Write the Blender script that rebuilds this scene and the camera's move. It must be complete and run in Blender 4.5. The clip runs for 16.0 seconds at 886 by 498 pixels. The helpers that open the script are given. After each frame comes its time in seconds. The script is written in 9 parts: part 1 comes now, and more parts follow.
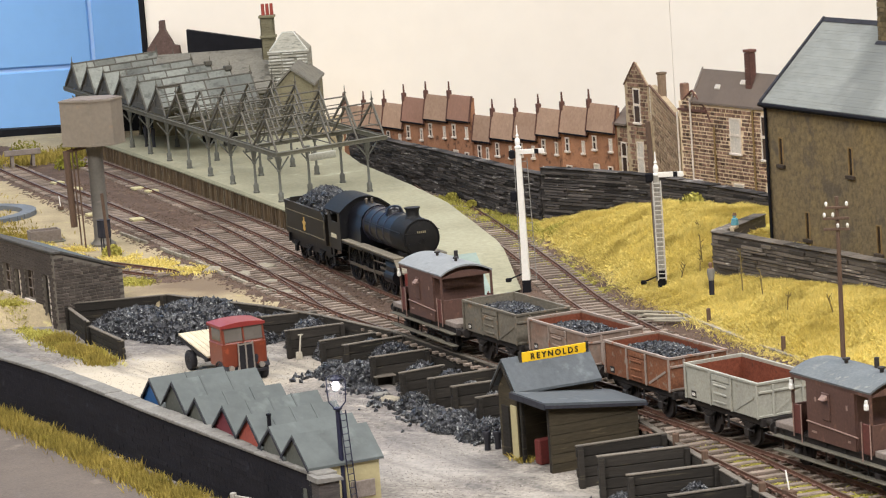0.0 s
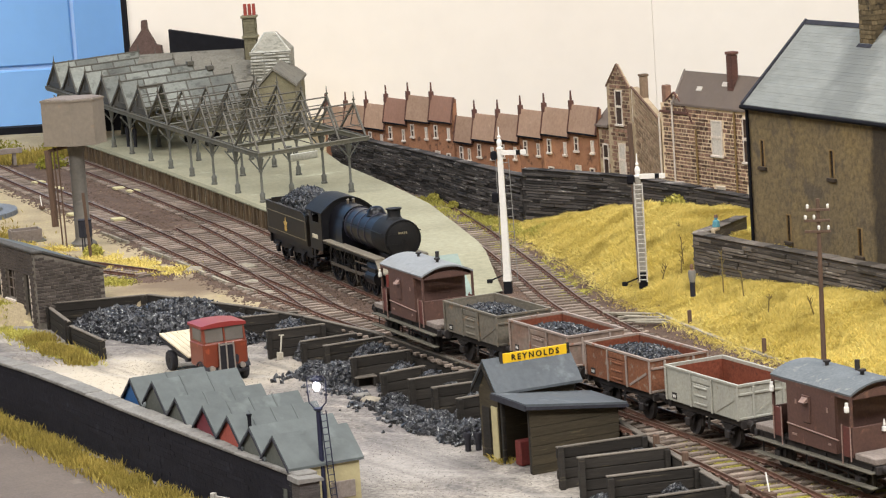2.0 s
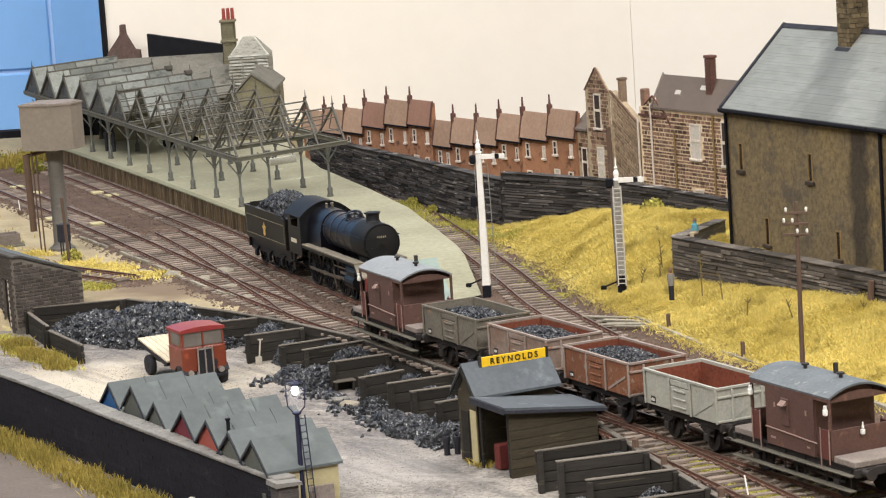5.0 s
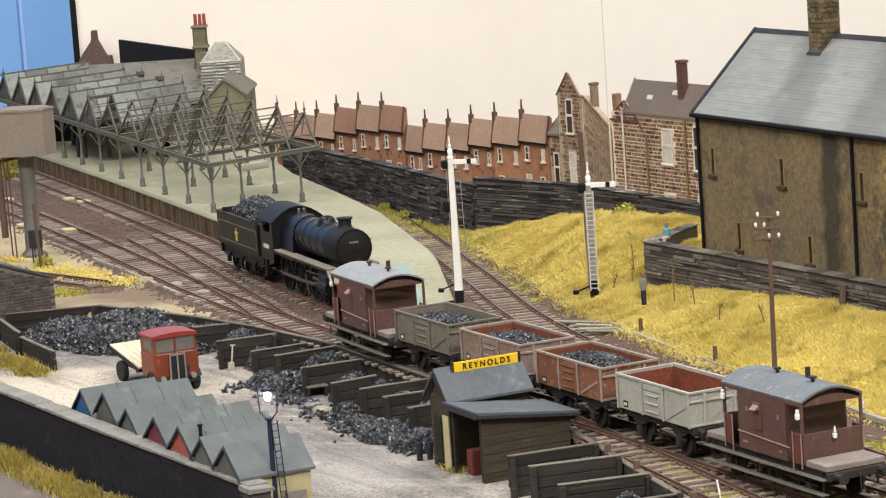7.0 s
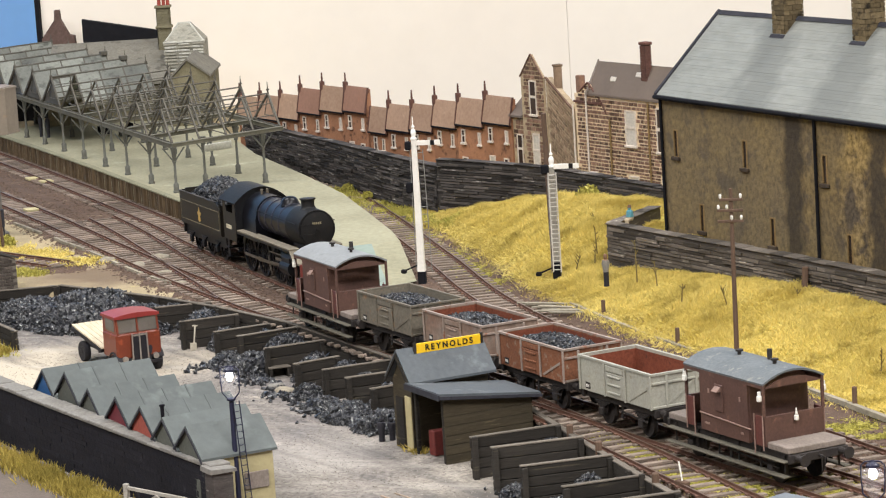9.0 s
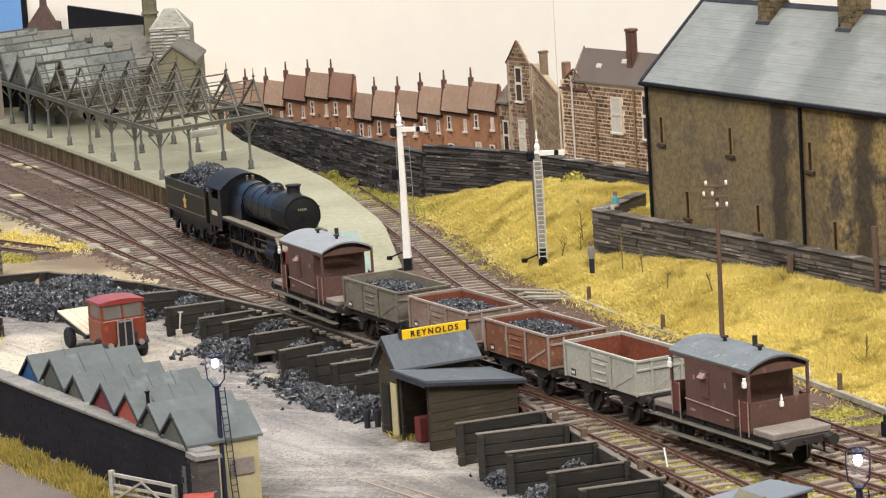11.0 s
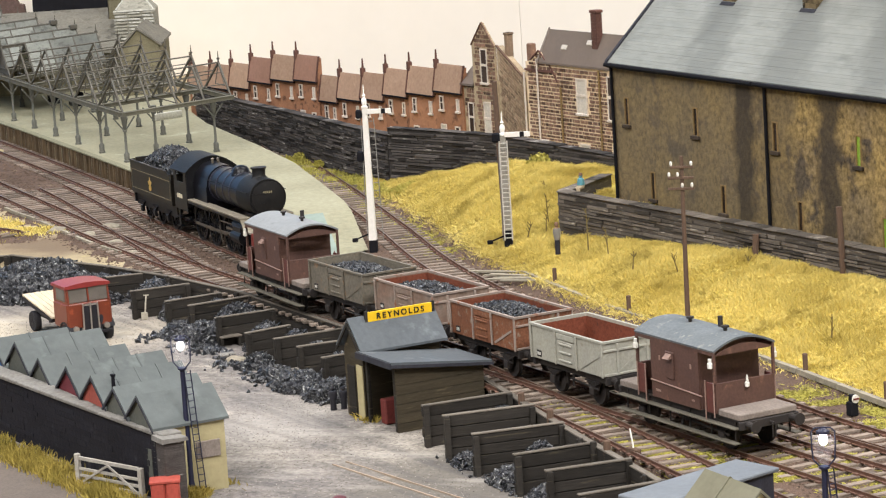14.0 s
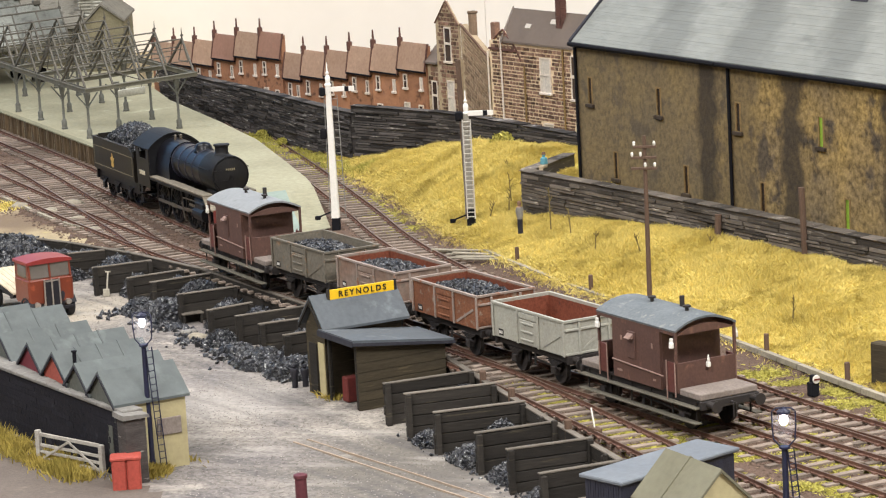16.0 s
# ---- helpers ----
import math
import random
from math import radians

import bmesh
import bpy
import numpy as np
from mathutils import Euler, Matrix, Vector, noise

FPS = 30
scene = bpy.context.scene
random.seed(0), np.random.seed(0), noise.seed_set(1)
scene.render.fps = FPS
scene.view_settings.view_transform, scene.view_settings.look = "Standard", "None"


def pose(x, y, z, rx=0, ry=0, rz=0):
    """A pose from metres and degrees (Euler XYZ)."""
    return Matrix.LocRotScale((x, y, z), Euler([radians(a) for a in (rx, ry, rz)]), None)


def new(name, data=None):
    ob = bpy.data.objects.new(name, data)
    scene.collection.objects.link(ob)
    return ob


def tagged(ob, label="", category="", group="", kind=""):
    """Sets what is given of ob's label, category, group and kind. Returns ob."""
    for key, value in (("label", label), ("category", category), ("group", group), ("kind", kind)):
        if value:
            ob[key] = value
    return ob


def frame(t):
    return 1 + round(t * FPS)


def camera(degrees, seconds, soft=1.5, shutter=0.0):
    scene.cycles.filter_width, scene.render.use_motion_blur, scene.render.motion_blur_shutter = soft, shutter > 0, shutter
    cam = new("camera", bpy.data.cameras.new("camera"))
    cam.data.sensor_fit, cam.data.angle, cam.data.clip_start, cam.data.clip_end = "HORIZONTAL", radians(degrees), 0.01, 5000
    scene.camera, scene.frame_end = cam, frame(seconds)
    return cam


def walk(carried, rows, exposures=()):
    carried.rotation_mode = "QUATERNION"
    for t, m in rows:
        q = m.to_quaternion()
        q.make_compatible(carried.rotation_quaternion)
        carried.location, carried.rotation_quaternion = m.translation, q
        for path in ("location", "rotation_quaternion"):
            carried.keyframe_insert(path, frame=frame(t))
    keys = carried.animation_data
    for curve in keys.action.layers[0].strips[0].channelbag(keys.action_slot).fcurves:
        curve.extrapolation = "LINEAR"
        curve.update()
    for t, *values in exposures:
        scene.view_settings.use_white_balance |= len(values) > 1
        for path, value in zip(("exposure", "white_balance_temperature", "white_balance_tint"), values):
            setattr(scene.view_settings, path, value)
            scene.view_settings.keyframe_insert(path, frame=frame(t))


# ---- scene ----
# A model railway in 4 mm scale. All lengths below are those of the full-size
# railway in metres; M turns them into the true metres of the model.
M = 1 / 76.2
cam = camera(17.823, 16.0, soft=1.2)


def eye(x, y, z, rx, ry, rz):
    """A pose of the camera, its place in full-size metres."""
    return pose(x * M, y * M, z * M, rx, ry, rz)


walk(cam, [
    (0, eye(-0.082, -0.099, 23.072, 81.163, 4.005, 2.399)),
    (0.5, eye(-0.077, -0.093, 23.068, 81.371, 3.936, 2.137)),
    (1, eye(-0.071, -0.087, 23.063, 81.286, 3.847, 2.028)),
    (1.5, eye(-0.066, -0.080, 23.059, 81.216, 3.843, 2.025)),
    (2, eye(-0.061, -0.074, 23.054, 81.165, 3.743, 2.066)),
    (2.5, eye(-0.056, -0.068, 23.050, 81.219, 3.732, 1.905)),
    (3, eye(-0.051, -0.062, 23.045, 81.161, 3.793, 1.785)),
    (5.5, eye(-0.026, -0.031, 23.023, 81.272, 3.805, 1.582)),
    (6, eye(-0.020, -0.025, 23.018, 81.321, 3.869, 1.471)),
    (6.5, eye(-0.015, -0.019, 23.014, 81.327, 3.824, 1.259)),
    (7, eye(-0.010, -0.012, 23.009, 81.299, 3.823, 1.072)),
    (7.5, eye(-0.005, -0.006, 23.005, 81.227, 3.714, 0.943)),
    (8, eye(0.000, 0.000, 23.000, 81.092, 3.585, 0.797)),
    (8.5, eye(0.005, 0.006, 22.995, 80.985, 3.521, 0.609)),
    (9, eye(0.010, 0.012, 22.991, 80.877, 3.521, 0.367)),
    (9.5, eye(0.015, 0.019, 22.986, 80.763, 3.461, 0.180)),
    (12, eye(0.041, 0.050, 22.964, 80.469, 3.463, -0.010)),
    (12.5, eye(0.046, 0.056, 22.959, 80.362, 3.479, -0.177)),
    (13, eye(0.051, 0.062, 22.955, 80.269, 3.477, -0.281)),
    (13.5, eye(0.056, 0.068, 22.950, 80.212, 3.460, -0.417)),
    (14, eye(0.061, 0.074, 22.946, 80.191, 3.550, -0.617)),
    (14.5, eye(0.066, 0.080, 22.941, 80.092, 3.510, -0.827)),
    (15, eye(0.071, 0.087, 22.937, 79.996, 3.333, -1.081)),
    (15.5, eye(0.077, 0.093, 22.932, 79.890, 3.145, -1.246)),
    (16, eye(0.082, 0.099, 22.928, 79.719, 3.074, -1.295)),
], exposures=[(0.0, -0.03), (9.5, 0.0), (12.0, 0.05), (16.0, 0.08)])

# ---- light: a bright hall with rows of ceiling panels ----
world = bpy.data.worlds.new("hall")
scene.world = world
world.use_nodes = True
world.node_tree.nodes["Background"].inputs[0].default_value = (1.0, 0.95, 0.89, 1)
world.node_tree.nodes["Background"].inputs[1].default_value = 0.25


def ceiling_lamp(x, y, z, sx, sy, power, colour=(1.0, 0.985, 0.985)):
    lamp = bpy.data.lights.new("ceiling_panel", "AREA")
    lamp.shape, lamp.size, lamp.size_y = "RECTANGLE", sx, sy
    lamp.energy, lamp.color = power, colour
    ob = new("ceiling_panel", lamp)
    ob.matrix_world = pose(x, y, z, 0, 0, 0)
    return ob


for lx, ly, power in ((-1.1, -0.1, 72), (1.0, -0.1, 72), (-1.1, 1.9, 32), (1.0, 1.9, 32)):
    ceiling_lamp(lx, ly, 1.75, 1.2, 0.4, power)

# ---- materials ----
def lin(c):
    return tuple((v / 12.92 if v <= 0.04045 else ((v + 0.055) / 1.055) ** 2.4) for v in c)


def hexa(h):
    return lin([int(h[i:i + 2], 16) / 255 for i in (0, 2, 4)])


def mat(name, c1, c2=None, scale=1.0, rough=0.8, bump=0.3, metal=0.0, c3=None, spread=0.5, fine=9.0,
        stretch=(1, 1, 1), vary=0.0, spec=None, island=False, emit=0.0, spot=0.62, grain=0.25):
    """Two colours mixed by broad patches, a third in spots, darkened and lightened by a fine grain; scale: patches to the metre."""
    m = bpy.data.materials.new(name)
    m.use_nodes = True
    nt = m.node_tree
    n, ln = nt.nodes, nt.links
    bsdf = n["Principled BSDF"]
    bsdf.inputs["Roughness"].default_value = rough
    bsdf.inputs["Metallic"].default_value = metal
    bsdf.inputs["Specular IOR Level"].default_value = spec if spec is not None else (0.2 if rough > 0.84 else 0.5)
    c1 = hexa(c1) if isinstance(c1, str) else c1
    c2 = c1 if c2 is None else (hexa(c2) if isinstance(c2, str) else c2)
    tc = n.new("ShaderNodeTexCoord")
    mp = n.new("ShaderNodeMapping")
    mp.inputs["Scale"].default_value = [76.2 * scale * k for k in stretch]
    ln.new(tc.outputs["Object"], mp.inputs["Vector"])
    info = n.new("ShaderNodeObjectInfo")
    off = n.new("ShaderNodeVectorMath")
    off.operation = "SCALE"
    off.inputs[0].default_value = (37.0, 61.0, 23.0)
    ln.new(info.outputs["Random"], off.inputs["Scale"])
    ln.new(off.outputs[0], mp.inputs["Location"])

    def noise_at(sc, detail):
        t = n.new("ShaderNodeTexNoise")
        t.inputs["Scale"].default_value, t.inputs["Detail"].default_value, t.inputs["Roughness"].default_value = sc, detail, 0.6
        ln.new(mp.outputs[0], t.inputs["Vector"])
        return t.outputs["Fac"]

    def ramp(src, lo, hi):
        r = n.new("ShaderNodeMapRange")
        r.inputs["From Min"].default_value, r.inputs["From Max"].default_value = lo, hi
        ln.new(src, r.inputs["Value"])
        return r.outputs[0]

    def mix(fac, a, b, mode="MIX"):
        x = n.new("ShaderNodeMix")
        x.data_type, x.blend_type = "RGBA", mode
        for sock, val in ((x.inputs[0], fac), (x.inputs[6], a), (x.inputs[7], b)):
            if isinstance(val, (int, float)):
                sock.default_value = val
            elif isinstance(val, tuple):
                sock.default_value = (*val[:3], 1)
            else:
                ln.new(val, sock)
        return x.outputs[2]

    broad = noise_at(1.0, 5)
    grainy = noise_at(fine, 4)
    w = 0.5 * (1 - spread) + 0.02
    col = mix(ramp(broad, 0.5 - w, 0.5 + w), c1, c2)
    if c3 is not None:
        c3 = hexa(c3) if isinstance(c3, str) else c3
        col = mix(ramp(noise_at(2.3, 4), spot, spot + 0.12), col, c3)
    shade = n.new("ShaderNodeMapRange")
    shade.inputs["From Min"].default_value, shade.inputs["From Max"].default_value = 0.25, 0.75
    shade.inputs["To Min"].default_value, shade.inputs["To Max"].default_value = 1 - grain, 1 + grain
    ln.new(grainy, shade.inputs["Value"])
    val = shade.outputs[0]
    if vary:
        src = info.outputs["Random"]
        if island:
            src = n.new("ShaderNodeNewGeometry").outputs["Random Per Island"]
        v = n.new("ShaderNodeMapRange")
        v.inputs["To Min"].default_value, v.inputs["To Max"].default_value = 1 - vary, 1 + vary
        ln.new(src, v.inputs["Value"])
        mu = n.new("ShaderNodeMath")
        mu.operation = "MULTIPLY"
        ln.new(val, mu.inputs[0])
        ln.new(v.outputs[0], mu.inputs[1])
        val = mu.outputs[0]
    sc = n.new("ShaderNodeVectorMath")
    sc.operation = "SCALE"
    ln.new(col, sc.inputs[0])
    ln.new(val, sc.inputs["Scale"])
    ln.new(sc.outputs[0], bsdf.inputs["Base Color"])
    if bump:
        b = n.new("ShaderNodeBump")
        b.inputs["Strength"].default_value, b.inputs["Distance"].default_value = bump, 0.0006
        ln.new(grainy, b.inputs["Height"])
        ln.new(b.outputs[0], bsdf.inputs["Normal"])
    if emit:
        bsdf.inputs["Emission Color"].default_value = (*c1, 1)
        bsdf.inputs["Emission Strength"].default_value = emit
    return m


BALLAST = mat("ballast", "69564a", "4d3f36", 0.5, 0.95, 0.9, c3="877762", fine=34, grain=0.5)
YARD = mat("yard_dirt", "8f887e", "625d5e", 0.16, 0.95, 1.0, c3="a59d92", fine=36, grain=0.52, spread=0.6, spot=0.6)
GRASSY = mat("grass_soil", "c9b75a", "a5943c", 0.5, 0.95, 0.8, c3="d2c480", fine=20)
ROAD = mat("worn_road", "6c625a", "5a524c", 0.3, 0.9, 0.4, c3="7a7066", fine=30, grain=0.18)
RAIL = mat("rusty_rail", "735243", "573e33", 1.5, 0.7, 0.2, 0.1, c3="8c6a54")
RAILTOP = mat("worn_rail_top", "8d7a6c", "6b5546", 1.5, 0.4, 0.1, 0.6)
SLEEPER = mat("weathered_sleeper", "94867a", "6f6257", 2.0, 0.9, 0.6, c3="a59678", vary=0.4, stretch=(4, 1, 4))
CONCRETE = mat("platform_surface", "a5a188", "8b8770", 0.16, 0.9, 0.3, c3="b6b399", fine=25, grain=0.16)
STONE = mat("black_stone", "47454a", "35343a", 1.0, 0.9, 0.8, c3="77736f", vary=0.35)


def ruts(m, yaw, dark, amount, wide=0.9, long=0.06):
    """Cart ruts and drag marks: long thin stains all running one way."""
    nt = m.node_tree
    n, ln = nt.nodes, nt.links
    bsdf = n["Principled BSDF"]
    src = bsdf.inputs["Base Color"].links[0].from_socket
    tc = n.new("ShaderNodeTexCoord")
    turn = n.new("ShaderNodeMapping")
    turn.inputs["Rotation"].default_value = (0, 0, -math.radians(yaw))
    ln.new(tc.outputs["Object"], turn.inputs["Vector"])
    mp = n.new("ShaderNodeMapping")
    mp.inputs["Scale"].default_value = (76.2 * long, 76.2 * wide, 76.2 * wide)
    ln.new(turn.outputs[0], mp.inputs["Vector"])
    t = n.new("ShaderNodeTexNoise")
    t.inputs["Scale"].default_value, t.inputs["Detail"].default_value = 1.0, 5.0
    ln.new(mp.outputs[0], t.inputs["Vector"])
    r = n.new("ShaderNodeMapRange")
    r.inputs["From Min"].default_value, r.inputs["From Max"].default_value = 0.52, 0.68
    r.inputs["To Max"].default_value = amount
    ln.new(t.outputs["Fac"], r.inputs["Value"])
    mx = n.new("ShaderNodeMix")
    mx.data_type = "RGBA"
    ln.new(r.outputs[0], mx.inputs[0])
    ln.new(src, mx.inputs[6])
    mx.inputs[7].default_value = (*hexa(dark), 1)
    ln.new(mx.outputs[2], bsdf.inputs["Base Color"])


def tone_patch(m, cx, cy, r, pale, amount):
    """A broad patch of another tone, such as pale trodden dust, with a ragged edge, centred on a place on the ground.
    """
    nt = m.node_tree
    n, ln = nt.nodes, nt.links
    bsdf = n["Principled BSDF"]
    src = bsdf.inputs["Base Color"].links[0].from_socket
    tc = n.new("ShaderNodeTexCoord")
    t = n.new("ShaderNodeTexNoise")
    t.inputs["Scale"].default_value, t.inputs["Detail"].default_value = 22.0, 8.0
    ln.new(tc.outputs["Object"], t.inputs["Vector"])
    d = n.new("ShaderNodeVectorMath")
    d.operation = "DISTANCE"
    d.inputs[1].default_value = (cx * M, cy * M, -1.3 * M)
    ln.new(tc.outputs["Object"], d.inputs[0])
    k = n.new("ShaderNodeMath")
    k.operation = "MULTIPLY_ADD"
    k.inputs[1].default_value = 1.3 * r * M
    ln.new(t.outputs["Fac"], k.inputs[0])
    ln.new(d.outputs["Value"], k.inputs[2])
    q = n.new("ShaderNodeMapRange")
    q.inputs["From Min"].default_value, q.inputs["From Max"].default_value = 1.1 * r * M, 1.75 * r * M
    q.inputs["To Min"].default_value, q.inputs["To Max"].default_value = amount, 0.0
    ln.new(k.outputs[0], q.inputs["Value"])
    mx = n.new("ShaderNodeMix")
    mx.data_type = "RGBA"
    ln.new(q.outputs[0], mx.inputs[0])
    ln.new(src, mx.inputs[6])
    mx.inputs[7].default_value = (*hexa(pale), 1)
    ln.new(mx.outputs[2], bsdf.inputs["Base Color"])


tone_patch(YARD, -21.0, 121.5, 9.0, "c6baa5", 0.8)
tone_patch(YARD, -7.6, 104.5, 4.0, "aaa49e", 0.4)
# a darker tone on the ground before the near bins
tone_patch(YARD, 0.6, 93.0, 5.5, "605b54", 0.75)
ruts(YARD, -58, "4c4a4b", 0.5)
ruts(YARD, -20, "bab3a9", 0.35, 0.9, 0.2)


# ---- builders ----
def thing(name, x, y, z=0.0, yaw=0.0, label="", category="", group=""):
    """An empty at the base of a thing; its parts are built round it."""
    ob = new(name)
    ob.empty_display_size = 0.005
    ob.matrix_world = pose(x * M, y * M, z * M, 0, 0, yaw)
    return tagged(ob, label, category, group)


def link(name, bm, material, parent=None, label="", smooth=False):
    """One mesh object from a bmesh in full-size metres."""
    for v in bm.verts:
        v.co *= M
    bmesh.ops.recalc_face_normals(bm, faces=bm.faces)
    me = bpy.data.meshes.new(name)
    bm.to_mesh(me)
    bm.free()
    if smooth:
        for p in me.polygons:
            p.use_smooth = True
        try:
            me.set_sharp_from_angle(angle=radians(40))
        except AttributeError:
            pass
    for m in (material if isinstance(material, (list, tuple)) else [material]):
        me.materials.append(m)
    ob = new(name, me)
    ob.parent = parent
    if label:
        tagged(ob, label)
    return ob


part = link


def single(name, bm, material, label, category, group="", kind="", smooth=False):
    return tagged(link(name, bm, material, None, "", smooth), label, category, group, kind)


def box(bm, x0, x1, y0, y1, z0, z1, m=None, mi=0):
    vs = [bm.verts.new((x, y, z)) for z in (z0, z1) for y in (y0, y1) for x in (x0, x1)]
    fs = [bm.faces.new([vs[i] for i in f]) for f in
          ((0, 2, 3, 1), (4, 5, 7, 6), (0, 1, 5, 4), (2, 6, 7, 3), (0, 4, 6, 2), (1, 3, 7, 5))]
    for f in fs:
        f.material_index = mi
    if m is not None:
        for v in vs:
            v.co = m @ v.co
    return vs


def bbox(bm, x0, x1, y0, y1, z0, z1, r=0.03, m=None):
    """A box with its edges rounded off by r."""
    b = bmesh.new()
    box(b, x0, x1, y0, y1, z0, z1)
    r = min(r, 0.45 * min(abs(x1 - x0), abs(y1 - y0), abs(z1 - z0)))
    bmesh.ops.bevel(b, geom=b.edges[:], offset=r, segments=1, affect="EDGES")
    merge(bm, b, m)


def merge(bm, b, m=None):
    made = {}
    for v in b.verts:
        made[v] = bm.verts.new(m @ v.co if m is not None else v.co)
    for f in b.faces:
        g = bm.faces.new([made[v] for v in f.verts])
        g.material_index = f.material_index
    b.free()


def rod(bm, p, q, r, seg=8, r2=None, caps=True):
    """A round bar from p to q, tapering from r to r2."""
    p, q = Vector(p), Vector(q)
    r2 = r if r2 is None else r2
    t = (q - p).to_track_quat("Z", "Y")
    rings = []
    for c, rad in ((p, r), (q, r2)):
        rings.append([bm.verts.new(c + t @ Vector((rad * math.cos(2 * math.pi * i / seg), rad * math.sin(2 * math.pi * i / seg), 0)))
                      for i in range(seg)])
    for i in range(seg):
        j = (i + 1) % seg
        bm.faces.new((rings[0][i], rings[0][j], rings[1][j], rings[1][i]))
    if caps:
        bm.faces.new(rings[0][::-1])
        bm.faces.new(rings[1])


def beam(bm, p, q, w, h):
    """A square bar from p to q, w wide and h high."""
    p, q = Vector(p), Vector(q)
    d = (q - p).normalized()
    side = d.cross(Vector((0, 0, 1)))
    side = Vector((1, 0, 0)) if side.length < 1e-4 else side.normalized()
    up = side.cross(d)
    vs = []
    for c in (p, q):
        for a, b in ((-1, -1), (1, -1), (1, 1), (-1, 1)):
            vs.append(bm.verts.new(c + side * a * w / 2 + up * b * h / 2))
    for f in ((3, 2, 1, 0), (4, 5, 6, 7), (0, 1, 5, 4), (1, 2, 6, 5), (2, 3, 7, 6), (3, 0, 4, 7)):
        bm.faces.new([vs[i] for i in f])


def prism(bm, pts, a0, a1, axis="x", m=None, mi=0):
    """A polygon pushed along an axis from a0 to a1."""
    def at(p, a):
        v = {"x": (a, p[0], p[1]), "y": (p[0], a, p[1]), "z": (p[0], p[1], a)}[axis]
        return m @ Vector(v) if m is not None else v
    lo = [bm.verts.new(at(p, a0)) for p in pts]
    hi = [bm.verts.new(at(p, a1)) for p in pts]
    fs = [bm.faces.new(lo[::-1]), bm.faces.new(hi)]
    for i in range(len(pts)):
        j = (i + 1) % len(pts)
        fs.append(bm.faces.new((lo[i], lo[j], hi[j], hi[i])))
    for f in fs:
        f.material_index = mi


def lathe(bm, prof, seg=20, m=None):
    """A profile of (radius, height) turned round z."""
    rings = []
    for r, z in prof:
        ring = []
        for i in range(seg):
            v = Vector((r * math.cos(2 * math.pi * i / seg), r * math.sin(2 * math.pi * i / seg), z))
            ring.append(bm.verts.new(m @ v if m is not None else v))
        rings.append(ring)
    for a, b in zip(rings, rings[1:]):
        for i in range(seg):
            j = (i + 1) % seg
            bm.faces.new((a[i], a[j], b[j], b[i]))
    bm.faces.new(rings[0][::-1])
    bm.faces.new(rings[-1])


def chain(pts, step):
    """A smooth line through points, resampled: rows of (x, y, heading)."""
    p = [Vector((*q, 0)) for q in pts]
    p = [2 * p[0] - p[1]] + p + [2 * p[-1] - p[-2]]
    fine = []
    for i in range(1, len(p) - 2):
        for k in range(24):
            t = k / 24
            a, b, c, d = p[i - 1], p[i], p[i + 1], p[i + 2]
            fine.append(0.5 * (2 * b + (c - a) * t + (2 * a - 5 * b + 4 * c - d) * t * t + (3 * b - a - 3 * c + d) * t ** 3))
    fine.append(p[-2])
    out, left = [], 0.0
    for a, b in zip(fine, fine[1:]):
        seg = (b - a).length
        h = math.atan2(b.y - a.y, b.x - a.x)
        while left <= seg:
            q = a.lerp(b, left / seg if seg else 0)
            out.append((q.x, q.y, h))
            left += step
        left -= seg
    return out


def side_of(x, y, pts):
    """Signed distance from a broken line; positive to the right of its run."""
    best, sign = 1e9, 1
    for (ax, ay), (bx, by) in zip(pts, pts[1:]):
        dx, dy = bx - ax, by - ay
        k = max(0, min(1, ((x - ax) * dx + (y - ay) * dy) / (dx * dx + dy * dy)))
        d = math.hypot(x - ax - k * dx, y - ay - k * dy)
        if d < best:
            best, sign = d, (1 if dx * (y - ay) - dy * (x - ax) < 0 else -1)
    return best * sign


def holed_wall(length, z0, z1, holes, y0, y1):
    """One connected wall slab along x with openings (x0, x1, z0, z1) cut through it."""
    bm = bmesh.new()
    xs = sorted({0.0, length, *[h[0] for h in holes], *[h[1] for h in holes]})
    zs = sorted({z0, z1, *[h[2] for h in holes if z0 < h[2]], *[h[3] for h in holes if h[3] < z1]})
    vert = {}

    def v(i, j, k):
        if (i, j, k) not in vert:
            vert[i, j, k] = bm.verts.new((xs[i], (y0, y1)[k], zs[j]))
        return vert[i, j, k]

    def solid(i, j):
        if not (0 <= i < len(xs) - 1 and 0 <= j < len(zs) - 1):
            return False
        x, z = (xs[i] + xs[i + 1]) / 2, (zs[j] + zs[j + 1]) / 2
        return not any(h[0] < x < h[1] and h[2] < z < h[3] for h in holes)
    for i in range(len(xs) - 1):
        for j in range(len(zs) - 1):
            if not solid(i, j):
                continue
            bm.faces.new((v(i, j, 0), v(i + 1, j, 0), v(i + 1, j + 1, 0), v(i, j + 1, 0)))
            bm.faces.new((v(i, j, 1), v(i, j + 1, 1), v(i + 1, j + 1, 1), v(i + 1, j, 1)))
            for a, b, c in (((i - 1, j), (i, j), (i, j + 1)), ((i + 1, j), (i + 1, j + 1), (i + 1, j)), ((i, j - 1), (i + 1, j), (i, j)), ((i, j + 1), (i, j + 1), (i + 1, j + 1))):
                if not solid(*a):
                    bm.faces.new((v(*b, 0), v(*c, 0), v(*c, 1), v(*b, 1)))
    return bm


